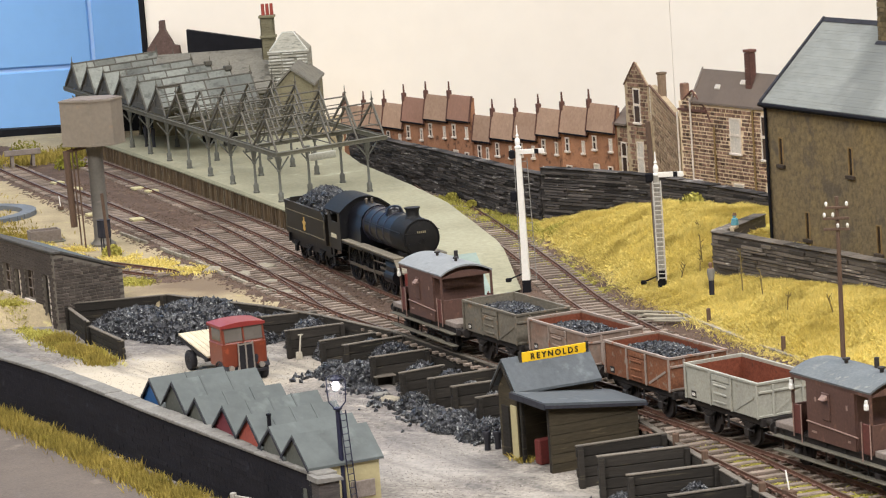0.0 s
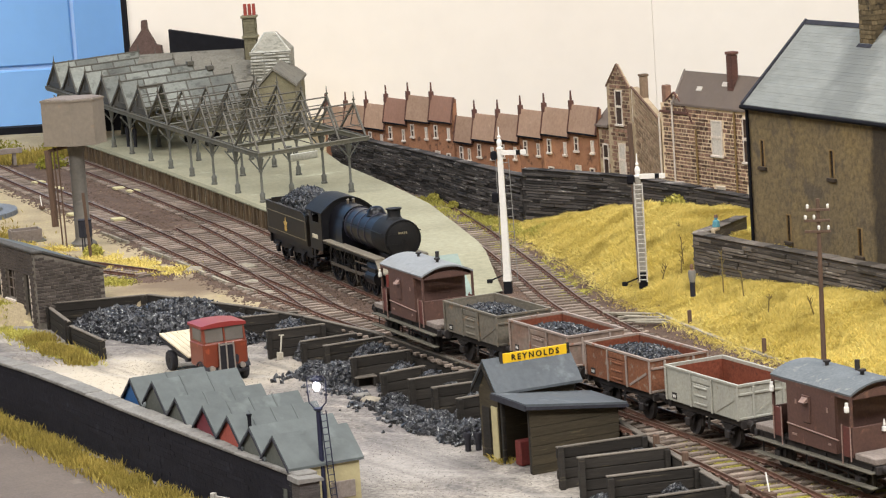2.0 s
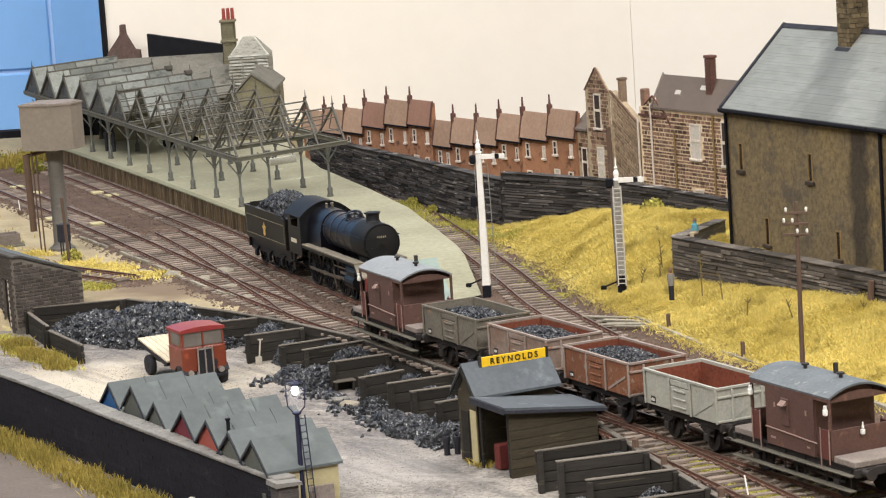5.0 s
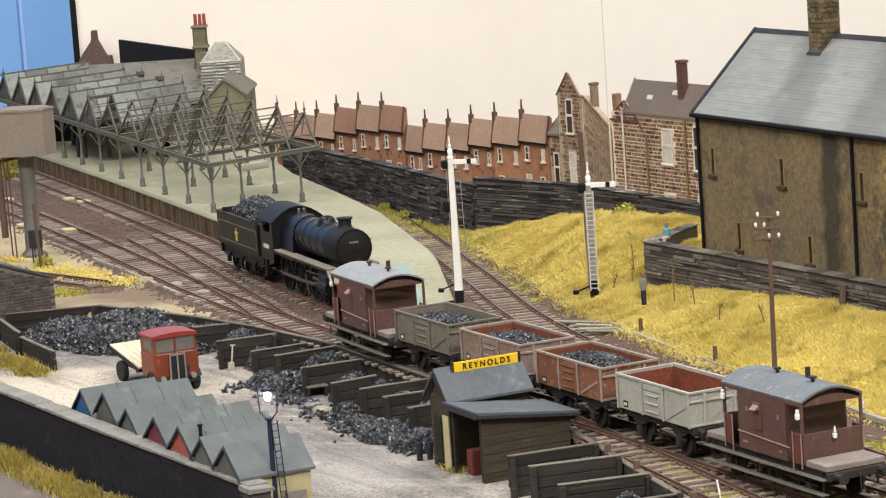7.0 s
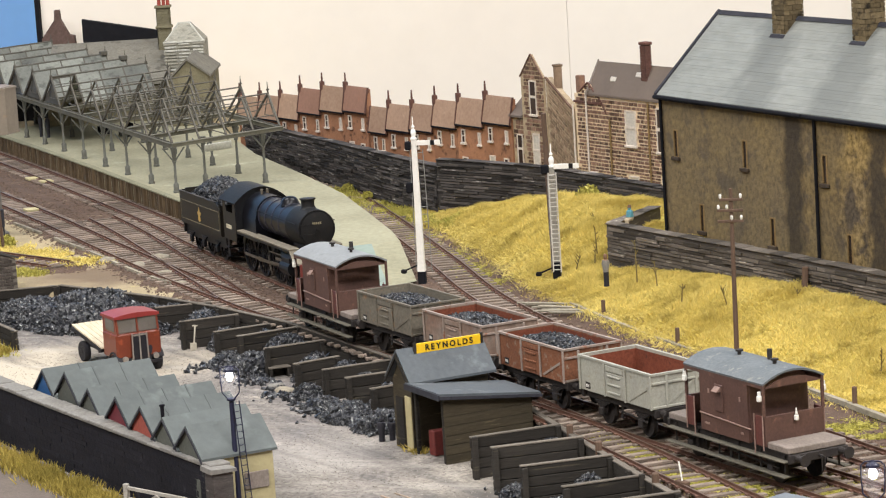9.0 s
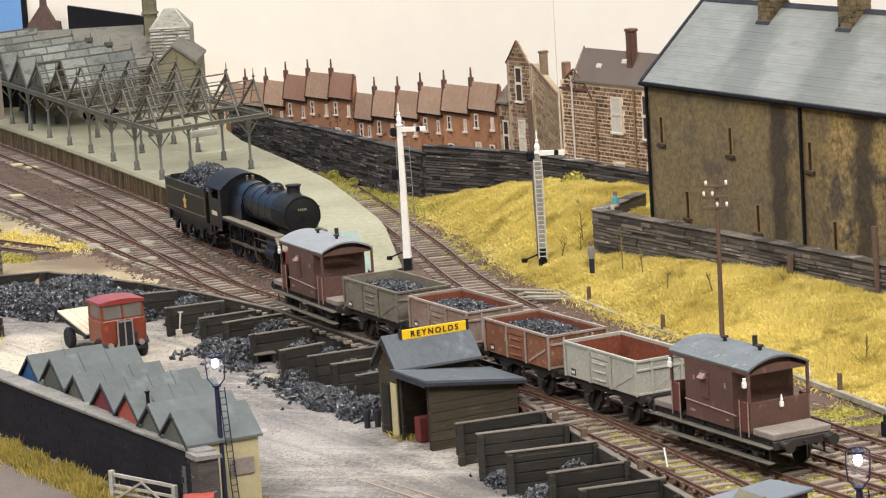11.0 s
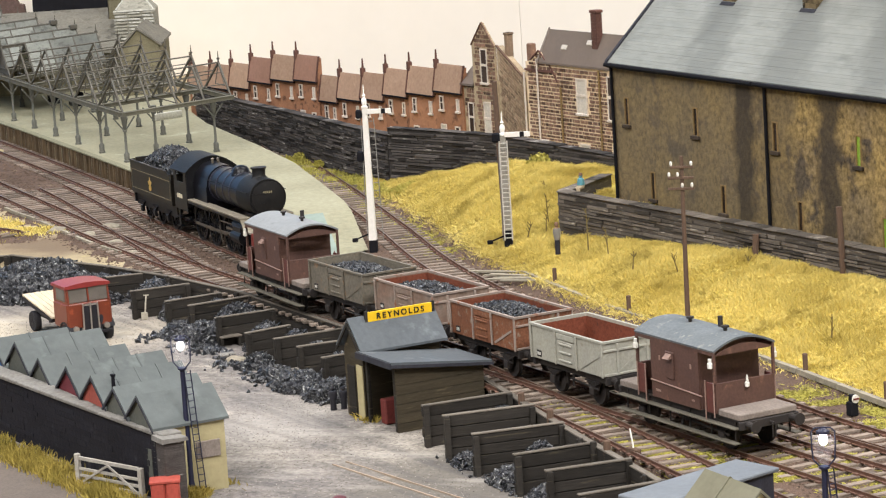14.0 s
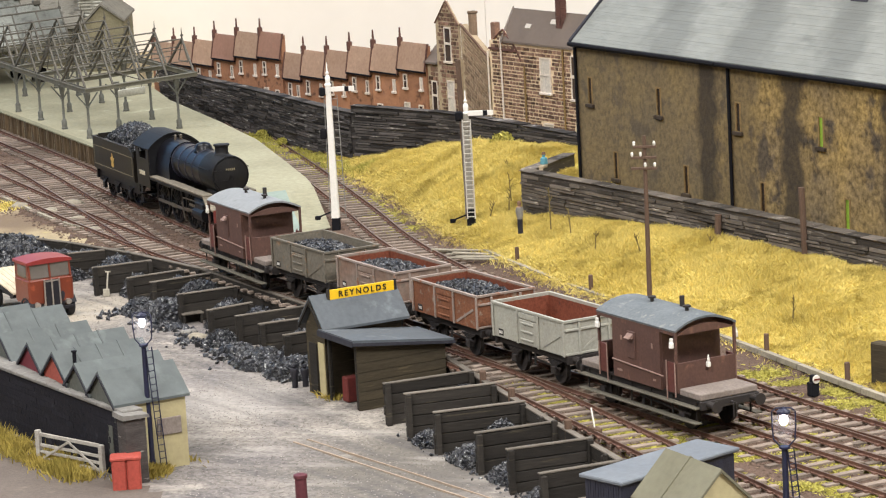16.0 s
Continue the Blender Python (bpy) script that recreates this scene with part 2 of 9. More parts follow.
def split(name, bm, material, parent, label="", smooth=False):
    """Each separate piece of a bmesh becomes a part of its own."""
    left = set(bm.verts)
    while left:
        seed = left.pop()
        island, todo = {seed}, [seed]
        while todo:
            for e in todo.pop().link_edges:
                for w in e.verts:
                    if w not in island:
                        island.add(w)
                        todo.append(w)
        left -= island
        b = bmesh.new()
        made = {w: b.verts.new(w.co) for w in island}
        for f in {f for w in island for f in w.link_faces}:
            b.faces.new([made[w] for w in f.verts])
        part(name, b, material, parent, label, smooth)
    bm.free()


# ---- the hall that the layout stands in ----
def slab(name, x0, x1, y0, y1, z0, z1, material, label, category):
    bm = bmesh.new()
    box(bm, x0 / M, x1 / M, y0 / M, y1 / M, z0 / M, z1 / M)
    return tagged(link(name, bm, material), label, category, kind="structure")


BLUE = mat("blue_painted_block", "94c8ff", "8cc2fd", 0.05, 0.55, 0.1, grain=0.03)
CREAM = mat("cream_board", "f6eee1", "f3e9db", 0.05, 0.75, 0.05, grain=0.02)
PLASTER = mat("pale_plaster", "d8d2c8", "cfc8bc", 0.02, 0.9, 0.0, grain=0.03)
HALLFLOOR = mat("hall_floor", "8a7a66", "7c6d5a", 0.02, 0.6, 0.0)
NEARBLACK = mat("black_cloth", "1c1c20", "16161a", 0.2, 0.9, 0.1)
slab("floor", -4, 4, -2.6, 3.3, -1.2, -1.1, HALLFLOOR, "plain hall floor", "floor")
slab("ceiling", -4, 4, -2.6, 3.3, 1.9, 2.0, PLASTER, "pale hall ceiling", "ceiling")
slab("wall_south", -4, 4, -2.7, -2.6, -1.1, 1.9, PLASTER, "pale plaster hall wall", "wall")
slab("wall_west", -4.1, -4, -2.6, 3.3, -1.1, 1.9, PLASTER, "pale plaster hall wall", "wall")
slab("wall_east", 4, 4.1, -2.6, 3.3, -1.1, 1.9, PLASTER, "pale plaster hall wall", "wall")
# paler blue puts the highlights along the block joints into the colour
BLUEJOINT = mat("highlit_blue_joint", "bddcff", "b2d6fd", 0.05, 0.6, 0.1, grain=0.03)
blue = slab("wall_north", -4, 4, 3.2035, 3.3, -1.1, 1.9, BLUEJOINT, "bright blue painted blockwork wall", "wall")
# painted concrete blocks with shallow joints
bw, bh = 0.44, 0.215
bm = bmesh.new()
for j in range(10):
    for i in range(-6, 2):
        x = i * bw + (bw / 2 if j % 2 else 0) + 0.1065
        bbox(bm, (x + 0.0022) / M, (x + bw - 0.0022) / M, 3.2 / M, 3.2045 / M, (-0.602 + j * bh + 0.0022) / M, (-0.602 + (j + 1) * bh - 0.0022) / M, 0.12)
tagged(link("blocks", bm, BLUE, blue), kind="stuff")
slab("baseboard", -1.5, 1.2, 0.7, 2.98, -0.06, -0.03, NEARBLACK, "dark timber baseboard under the layout", "baseboard")
slab("backdrop", -0.447, 0.0955, 2.92, 2.94, -0.05, 0.5, CREAM, "plain cream backscene board", "backdrop")
slab("backdrop", 0.09575, 1.3, 2.9195, 2.9395, -0.05, 0.5, CREAM, "plain cream backscene board", "backdrop")
slab("trim", -0.4525, -0.4478, 2.915, 2.94, -0.05, 0.5, NEARBLACK, "dark edge post of the backscene", "post")
slab("skirting", -0.5205, -0.4535, 2.9, 2.92, -0.1, 0.04, NEARBLACK, "black cloth behind the platform's far end", "skirting")
slab("skirting", -1.5, -0.521, 2.93, 2.95, -0.1, 0.003, NEARBLACK, "black cloth along the layout's back", "skirting")

# ---- plan: lines of the railway, far end first ----
TRACKS = {
    "platform_line": [(-36.9, 203.2), (-36.2, 201.6), (-27.6, 181.6), (-18.84, 160.4), (-15.1, 150.2), (-9.1, 135.3), (-4.0, 124.0), (1.5, 112.7), (8.5, 99.0), (12.3, 91.5), (16.5, 84), (22, 74)],
    "train_line": [(-22.4, 163.0), (-19.7, 155.7), (-15.9, 144.2), (-13.6, 137.4), (-11.6, 131.6), (-6.6, 122.2), (0, 109.76), (8.53, 93.6), (13.2, 84.7), (18, 75.5)],
    "loop_line": [(-47, 213), (-38.5, 193), (-30.1, 174.0), (-25.4, 163.2), (-20.5, 151.5), (-15.75, 140.4), (-12.2, 132.8)],
    "coal_line": [(-5.2, 119.3), (-0.6, 109.6), (3.54, 99.66), (7.47, 89.4), (10.3, 82), (13, 75)],
    "branch_line": [(-11, 180), (-8.2, 167), (-5.2, 154), (-2.35, 140.4), (0.3, 127.5), (5.2, 112), (11.85, 95.6), (15.1, 89.0), (19.5, 80), (24, 71)],
    "yard_siding": [(-46, 172), (-34, 158.5), (-28, 152.2), (-22.5, 146.5)],
}
WALL_LINE = [(-25, 141.5), (-16.0, 134.0), (-9.2, 125.2), (1.31, 104.8), (4.72, 93.9), (6.56, 88.2), (9.5, 78.5), (14, 64)]
FOOT = [(-8, 178), (-3.6, 153), (-0.9, 142), (1.6, 130.3), (6.0, 116.5), (12.4, 102.4), (16.3, 94.0), (24, 78)]
RETAIN = [(5.55, 129.8), (11.5, 119.3), (18.3, 107.0), (27, 91)]
RETURN = [(7.9, 134.4), (5.55, 129.8)]
BOUNDARY = [(-15.8, 188), (-12.6, 180), (-9.2, 171.7), (-5.5, 162.3), (-2.6, 156.0), (2.9, 150.4), (8.9, 141.5), (13, 134)]

STREET = [(-36, 132), (-30, 124.3), (-23.2, 115.1), (-16.4, 103.9), (-9.6, 92.9)]


def side_all(x, y, pts):
    """side_of for whole arrays of places."""
    best, sign = np.full(x.shape, 1e9), np.ones(x.shape)
    for (ax, ay), (bx, by) in zip(pts, pts[1:]):
        dx, dy = bx - ax, by - ay
        k = np.clip(((x - ax) * dx + (y - ay) * dy) / (dx * dx + dy * dy), 0, 1)
        d = np.hypot(x - ax - k * dx, y - ay - k * dy)
        near = d < best
        sign = np.where(near, np.where(dx * (y - ay) - dy * (x - ax) < 0, 1.0, -1.0), sign)
        best = np.where(near, d, best)
    return best * sign


def ramp_all(a, b, v):
    t = np.clip((v - a) / (b - a), 0, 1)
    return t * t * (3 - 2 * t)


def land(x, y):
    """The lie of the land: yard, track bed, grass bank, walled terrace, and the drop behind the houses."""
    yard = side_all(x, y, WALL_LINE)
    s = -side_all(x, y, FOOT)
    bound = -side_all(x, y, BOUNDARY)
    top = 1.45 + 0.7 * ramp_all(128, 138, y) + 0.3 * ramp_all(96, 116, y) * (1 - ramp_all(116, 130, y))
    z = np.where(s > 0, -0.2 + (top + 0.2) * ramp_all(-1.0, 6.5, s) * (1 - 0.8 * ramp_all(140, 165, y)), -0.25)
    terrace = (s > 0) & (-side_all(x, y, RETAIN) > 0.5) & ((y < 129.5) | (-side_all(x, y, RETURN) > 0.5))
    z = np.where(terrace, 2.25, z)
    z = np.where((s > 0) & (bound > 0.45) & (y > 134), -0.25 - 2.75 * ramp_all(4.0, 5.5, bound), z)
    low = -0.25 - 1.05 * ramp_all(-0.45, 0.0, yard)
    return np.where(yard > -0.45, np.where((x < -22) & (y > 139.5), -0.25, low), z)


GX, GY = np.meshgrid(-52 + 0.5 * np.arange(170), 66 + 0.5 * np.arange(314))
GZ = land(GX, GY)
GZ += np.where(GZ < -0.2, 0.05, 0.12) * np.array([[noise.noise(Vector((x * 0.5, y * 0.5, 0))) for x in GX[0]] for y in GY[:, 0]])


def height(x, y):
    """Height of the ground's sheet at a place."""
    u, v = min(168.99, max(0, (x + 52) * 2)), min(312.99, max(0, (y - 66) * 2))
    i, j = int(u), int(v)
    u, v = u - i, v - j
    return (GZ[j, i] * (1 - u) + GZ[j, i + 1] * u) * (1 - v) + (GZ[j + 1, i] * (1 - u) + GZ[j + 1, i + 1] * u) * v


def near_track(x, y):
    return min(abs(side_of(x, y, p)) for p in TRACKS.values())


def ground():
    x, y = GX[:-1, :-1] + 0.25, GY[:-1, :-1] + 0.25
    wob = 0.5 * np.array([[noise.noise(Vector((p, q, 3))) for p in x[0]] for q in y[:, 0]])
    rail = np.min([np.abs(side_all(x, y, p)) for p in TRACKS.values()], 0)
    foot = -side_all(x, y, FOOT)
    kind = np.where(foot > 0.2, 2, 3)
    inner = side_all(x, y, TRACKS["loop_line"]) < 0
    kind = np.where((rail + wob < np.where(inner, 3.4, 1.8)) | ((foot < 0.4) & (y < 128 + wob)), 0, kind)
    kind = np.where((side_all(x, y, WALL_LINE) > 0) & (land(x, y) < -0.6), np.where(side_all(x, y, STREET) > 0.3, 4, 1), kind)
    k = np.arange(170 * 314).reshape(314, 170)
    quads = np.stack((k[:-1, :-1], k[:-1, 1:], k[1:, 1:], k[1:, :-1]), -1).reshape(-1, 4)
    me = bpy.data.meshes.new("ground")
    me.from_pydata((np.stack((GX, GY, GZ), -1).reshape(-1, 3) * M).tolist(), [], quads.tolist())
    me.polygons.foreach_set("material_index", kind.ravel().astype(np.int32))
    me.polygons.foreach_set("use_smooth", np.ones(len(quads), dtype=bool))
    for m in (BALLAST, YARD, GRASSY, EARTH, ROAD):
        me.materials.append(m)
    return tagged(new("ground", me), "scenic ground of ballast, grey yard dirt and straw grass", "ground", kind="structure")


def track(name, pts, sleepers=True):
    """Two rusty rails in chairs on weathered sleepers."""
    road = tagged(new(name), "weathered railway track with rusty rails and wooden sleepers", "track", "running lines", kind="structure")
    road.empty_display_size = 0.005
    line = chain(pts, 0.75)
    for s, nm in ((-1, "rail"), (1, "rail")):
        bm = bmesh.new()
        prev = None
        for x, y, h in line:
            nx, ny = -math.sin(h), math.cos(h)
            ring = []
            for o, z in ((-0.07, -0.15), (0.07, -0.15), (0.07, -0.125), (0.018, -0.11), (0.018, -0.04), (0.036, -0.03), (0.036, 0.0),
                         (-0.036, 0.0), (-0.036, -0.03), (-0.018, -0.04), (-0.018, -0.11), (-0.07, -0.125)):
                k = s * 0.735 + o
                ring.append(bm.verts.new((x + nx * k, y + ny * k, z)))
            if prev:
                for i in range(12):
                    f = bm.faces.new((prev[i], prev[(i + 1) % 12], ring[(i + 1) % 12], ring[i]))
                    f.material_index = 1 if i == 6 else 0
            prev = ring
        part(nm, bm, [RAIL, RAILTOP], road)
    bm = bmesh.new()
    for x, y, h in line:
        for s in (-1, 1):
            for o in (-0.11, 0.11):
                m = Matrix.Translation((x, y, 0)) @ Matrix.Rotation(h, 4, "Z")
                box(bm, -0.09, 0.09, s * 0.735 + o - 0.06, s * 0.735 + o + 0.06, -0.16, -0.09, m)
    tagged(part("chairs", bm, RAIL, road), kind="stuff")
    return road, line


def sleeper_mesh(left=1.3):
    bm = bmesh.new()
    bbox(bm, -0.127, 0.127, -left, 1.3, -0.26, -0.145, 0.015)
    for v in bm.verts:
        v.co *= M
    me = bpy.data.meshes.new("sleeper")
    bm.to_mesh(me)
    bm.free()
    me.materials.append(SLEEPER)
    return me


EARTH = mat("trodden_earth", "b3a382", "918369", 0.4, 0.95, 0.8, c3="bdb07c", fine=24)
tone_patch(EARTH, -19.0, 143.0, 5.0, "6e5d4e", 0.85)
ground()
lines = {name: track(name, pts) for name, pts in TRACKS.items()}
sleeper_data, cut_data = sleeper_mesh(), sleeper_mesh(0.86)
for name, (road, line) in lines.items():
    for x, y, h in line:
        if y > 215 or y < 74:
            continue
        ob = new("sleeper", cut_data if name == "coal_line" and y < 116 else sleeper_data)
        ob.parent = road
        ob.matrix_local = pose(x * M, y * M, random.uniform(-0.012, 0.0) * M, 0, 0, math.degrees(h) + random.uniform(-2, 2))

# ---- the island platform ----
EDGE = [(-35.2, 202.9), (-34.9, 202.2), (-26.25, 182.2), (-17.5, 161.0), (-12.6, 148.9), (-8.6, 139.8)]


def platform():
    """A raised platform with a sheet-piled face and a ramp at its end."""
    top = tagged(new("platform"), "pale concrete island platform with a stained vertical-timbered face", "platform", kind="structure")
    far = [(-23, 222), (-20, 205), (-14.6, 181), (-10.7, 168.9), (-8.1, 160), (-6.4, 151.9), (-4.9, 144.5), (-4.45, 141.3)]
    bm = bmesh.new()
    a = [(x, y, 0.9) for x, y in EDGE]
    b = [(x, y, 0.9) for x, y in far]
    ring = a + b[::-1]
    lo = [bm.verts.new((x, y, -0.3)) for x, y, z in ring]
    hi = [bm.verts.new(p) for p in ring]
    bm.faces.new(hi)
    for i in range(len(ring)):
        j = (i + 1) % len(ring)
        bm.faces.new((lo[i], lo[j], hi[j], hi[i]))
    part("surface", bm, CONCRETE, top)
    # ramp down to the rails
    bm = bmesh.new()
    v = [bm.verts.new(p) for p in ((-8.6, 139.8, 0.9), (-4.45, 141.3, 0.9), (-3.55, 135.0, -0.15), (-5.6, 133.2, -0.15),
                                   (-8.6, 139.8, -0.2), (-4.45, 141.3, -0.2))]
    bm.faces.new((v[0], v[1], v[2], v[3]))
    bm.faces.new((v[0], v[3], v[4]))
    bm.faces.new((v[1], v[5], v[2]))
    bm.faces.new((v[0], v[4], v[5], v[1]))
    part("ramp", bm, CONCRETE, top)
    bm = bmesh.new()
    a, b, c, d = Vector((-8.6, 139.8, 0.9)), Vector((-4.45, 141.3, 0.9)), Vector((-3.55, 135.0, -0.15)), Vector((-5.6, 133.2, -0.15))
    up = Vector((0, 0, 0.012))
    q = [a, a.lerp(b, 0.66), d.lerp(c, 0.35), d]
    bm.faces.new([bm.verts.new(p + up) for p in q])
    part("ramp_screed", bm, SCREED, top, "blue-grey screed on the ramp")
    # coping and face boards
    line = chain(EDGE, 0.42)
    bm = bmesh.new()
    for x, y, h in chain(EDGE, 0.9):
        m = Matrix.Translation((x, y, 0)) @ Matrix.Rotation(h, 4, "Z")
        box(bm, -0.44, 0.44, -0.17, 0.25, 0.86, 0.935, m)
    part("coping", bm, COPING, top)
    bm = bmesh.new()
    for i, (x, y, h) in enumerate(line):
        m = Matrix.Translation((x, y, 0)) @ Matrix.Rotation(h, 4, "Z")
        d = 0.07 + 0.03 * (i % 2)
        box(bm, -0.1, 0.1, -d, 0.02, -0.3, 0.85, m)
        if i % 4 == 0:
            box(bm, -0.06, 0.06, -0.2, 0.0, -0.3, 0.85, m)
    part("face_boards", bm, FACE, top)
    return top


SCREED = mat("blue_grey_screed", "93a095", "859188", 0.4, 0.9, 0.2, grain=0.08)
COPING = mat("worn_coping", "8f8c74", "7b7863", 0.8, 0.9, 0.4)
FACE = mat("stained_face", "7a6850", "4a3e33", 0.6, 0.9, 0.5, c3="9a876a", stretch=(3, 3, 0.6), vary=0.2, island=True)
platform()

# ---- stone walls ----
def rubble_wall(name, pts, base, top, thick, course, label, coping=0.12, stone=STONE, seed=3, proud=0.14, cap=None, joint=0.03):
    """A thin-bedded stone wall with its own proud stones on the side that is seen; base and top are given along the run."""
    rnd = random.Random(seed)
    w = tagged(new(name), label, "wall", kind="structure")
    line = chain(pts, 0.5)
    n = len(line)
    bm = bmesh.new()
    prev = None
    for i, (x, y, h) in enumerate(line):
        nx, ny = -math.sin(h), math.cos(h)
        t = i / (n - 1)
        ring = [bm.verts.new((x + nx * o, y + ny * o, z)) for o, z in ((0, base(t)), (0, top(t)), (thick, top(t)), (thick, base(t)))]
        if prev:
            for k in range(4):
                bm.faces.new((prev[k], prev[(k + 1) % 4], ring[(k + 1) % 4], ring[k]))
        else:
            bm.faces.new(ring)
        prev = ring
    bm.faces.new(prev)
    part("core", bm, stone, w)
    # stones, course by course
    bm = bmesh.new()
    total = 0.5 * (n - 1)
    z = min(base(0), base(1)) - 0.1
    zmax = max(top(0), top(0.5), top(1))
    while z < zmax:
        c = course * rnd.uniform(0.7, 1.35)
        s = rnd.uniform(0, 0.5)
        while s < total - 0.3:
            ln = rnd.uniform(0.5, 2.2)
            t = min(1, s / total)
            if base(t) - 0.2 < z and z + c < top(t) - 0.02:
                k = min(n - 1, int(s / 0.5))
                x, y, h = line[k]
                f = s - k * 0.5
                m = Matrix.Translation((x + f * math.cos(h), y + f * math.sin(h), z)) @ Matrix.Rotation(h, 4, "Z")
                box(bm, 0, min(ln, total - s) - joint, -rnd.uniform(0.15, 1.0) * proud, 0.05, 0, c - 1.5 * joint, m)
            s += ln
        z += c
    tagged(part("stones", bm, stone, w), kind="stuff")
    bm = bmesh.new()
    for i in range(0, n - 1, 2):
        x, y, h = line[i]
        m = Matrix.Translation((x, y, 0)) @ Matrix.Rotation(h, 4, "Z")
        t = i / (n - 1)
        bbox(bm, 0.01, 0.99, -0.1, thick + 0.08, top(t), top(t) + coping + rnd.uniform(-0.02, 0.02), 0.03, m)
    tagged(part("coping", bm, cap or COPESTONE, w), kind="stuff")
    return w


def lerp_list(vals):
    def f(t):
        t = max(0, min(1, t)) * (len(vals) - 1)
        i = min(len(vals) - 2, int(t))
        return vals[i] + (vals[i + 1] - vals[i]) * (t - i)
    return f


BLACKWALL = mat("smooth_black_stone", "242329", "1c1b20", 0.6, 0.75, 0.5, c3="35343b", vary=0.16, island=True, spec=0.2)
GREYCAP = mat("pale_grey_capstone", "83807a", "726f6a", 0.8, 0.85, 0.4, c3="94918a", vary=0.12, island=True)
COPESTONE = mat("stone_coping", "55524f", "45433f", 1.0, 0.9, 0.6, c3="77736a", vary=0.3, island=True)
GREYSTONE = mat("weathered_grey_stone", "6c645b", "524c45", 1.0, 0.9, 0.7, c3="aba294", spot=0.6, vary=0.6, island=True, stretch=(0.5, 0.5, 4))
STONE2 = mat("sooty_stone", "524d4a", "393634", 1.0, 0.85, 0.7, c3="a39f97", spot=0.61, vary=0.75, island=True, stretch=(0.5, 0.5, 4))
rubble_wall("boundary_wall", [(-15.8, 188), (-12.6, 180), (-9.2, 171.7), (-5.5, 162.3), (-2.6, 156.0)],
            lerp_list([-0.3, -0.3, -0.2, 0, 0.3]), lerp_list([2.3, 2.35, 2.5, 2.65, 2.65]), 0.45, 0.15,
            "soot-black thin-bedded stone boundary wall behind the branch line", coping=0.05, stone=STONE2, seed=5, cap=STONE2)
rubble_wall("boundary_wall", [(-2.6, 156.0), (2.9, 150.4), (8.9, 141.5), (13, 134)],
            lerp_list([0.2, 1.0, 1.6, 2.0]), lerp_list([3.05, 3.0, 2.75, 2.6]), 0.45, 0.15,
            "soot-black stepped stone boundary wall above the grass bank", coping=0.05, stone=STONE2, seed=6, cap=STONE2)
rubble_wall("retaining_wall", [(5.55, 129.8), (11.5, 119.3), (18.3, 107.0), (27, 91)],
            lerp_list([0.9, 0.9, 0.9]), lerp_list([2.9, 2.93, 2.95, 2.87, 2.76, 2.72]), 0.5, 0.16,
            "long grey dry-stone retaining wall along the grass bank", coping=0.06, stone=GREYSTONE, seed=7, cap=GREYSTONE)
rubble_wall("retaining_wall", [(7.9, 134.4), (5.55, 129.8)],
            lerp_list([0.9, 0.9]), lerp_list([2.9, 2.92]), 0.5, 0.16,
            "short grey dry-stone return wall", coping=0.06, stone=GREYSTONE, seed=8, cap=GREYSTONE)
rubble_wall("street_wall", [(-36, 132), (-30, 124.3), (-23.2, 115.1), (-16.4, 103.9), (-9.6, 92.9)][::1],
            lerp_list([-1.6, -1.6]), lerp_list([1.0, 1.0]), 0.6, 0.2,
            "tall black stone wall with pale coping along the road", coping=0.14, stone=BLACKWALL, seed=9, proud=0.02, cap=GREYCAP, joint=0.012)

# ---- the dark mill building on the bank ----
SOOT = mat("sooty_plaster", "a08752", "6d604c", 0.34, 0.92, 0.9, c3="51483d", spot=0.55, fine=15, stretch=(1, 1, 0.95), grain=0.7, spread=0.6)
SLATE = mat("grey_slate", "888a84", "767872", 0.2, 0.64, 0.25, c3="666863", spot=0.58, grain=0.14, vary=0.06, stretch=(0.5, 1, 2))


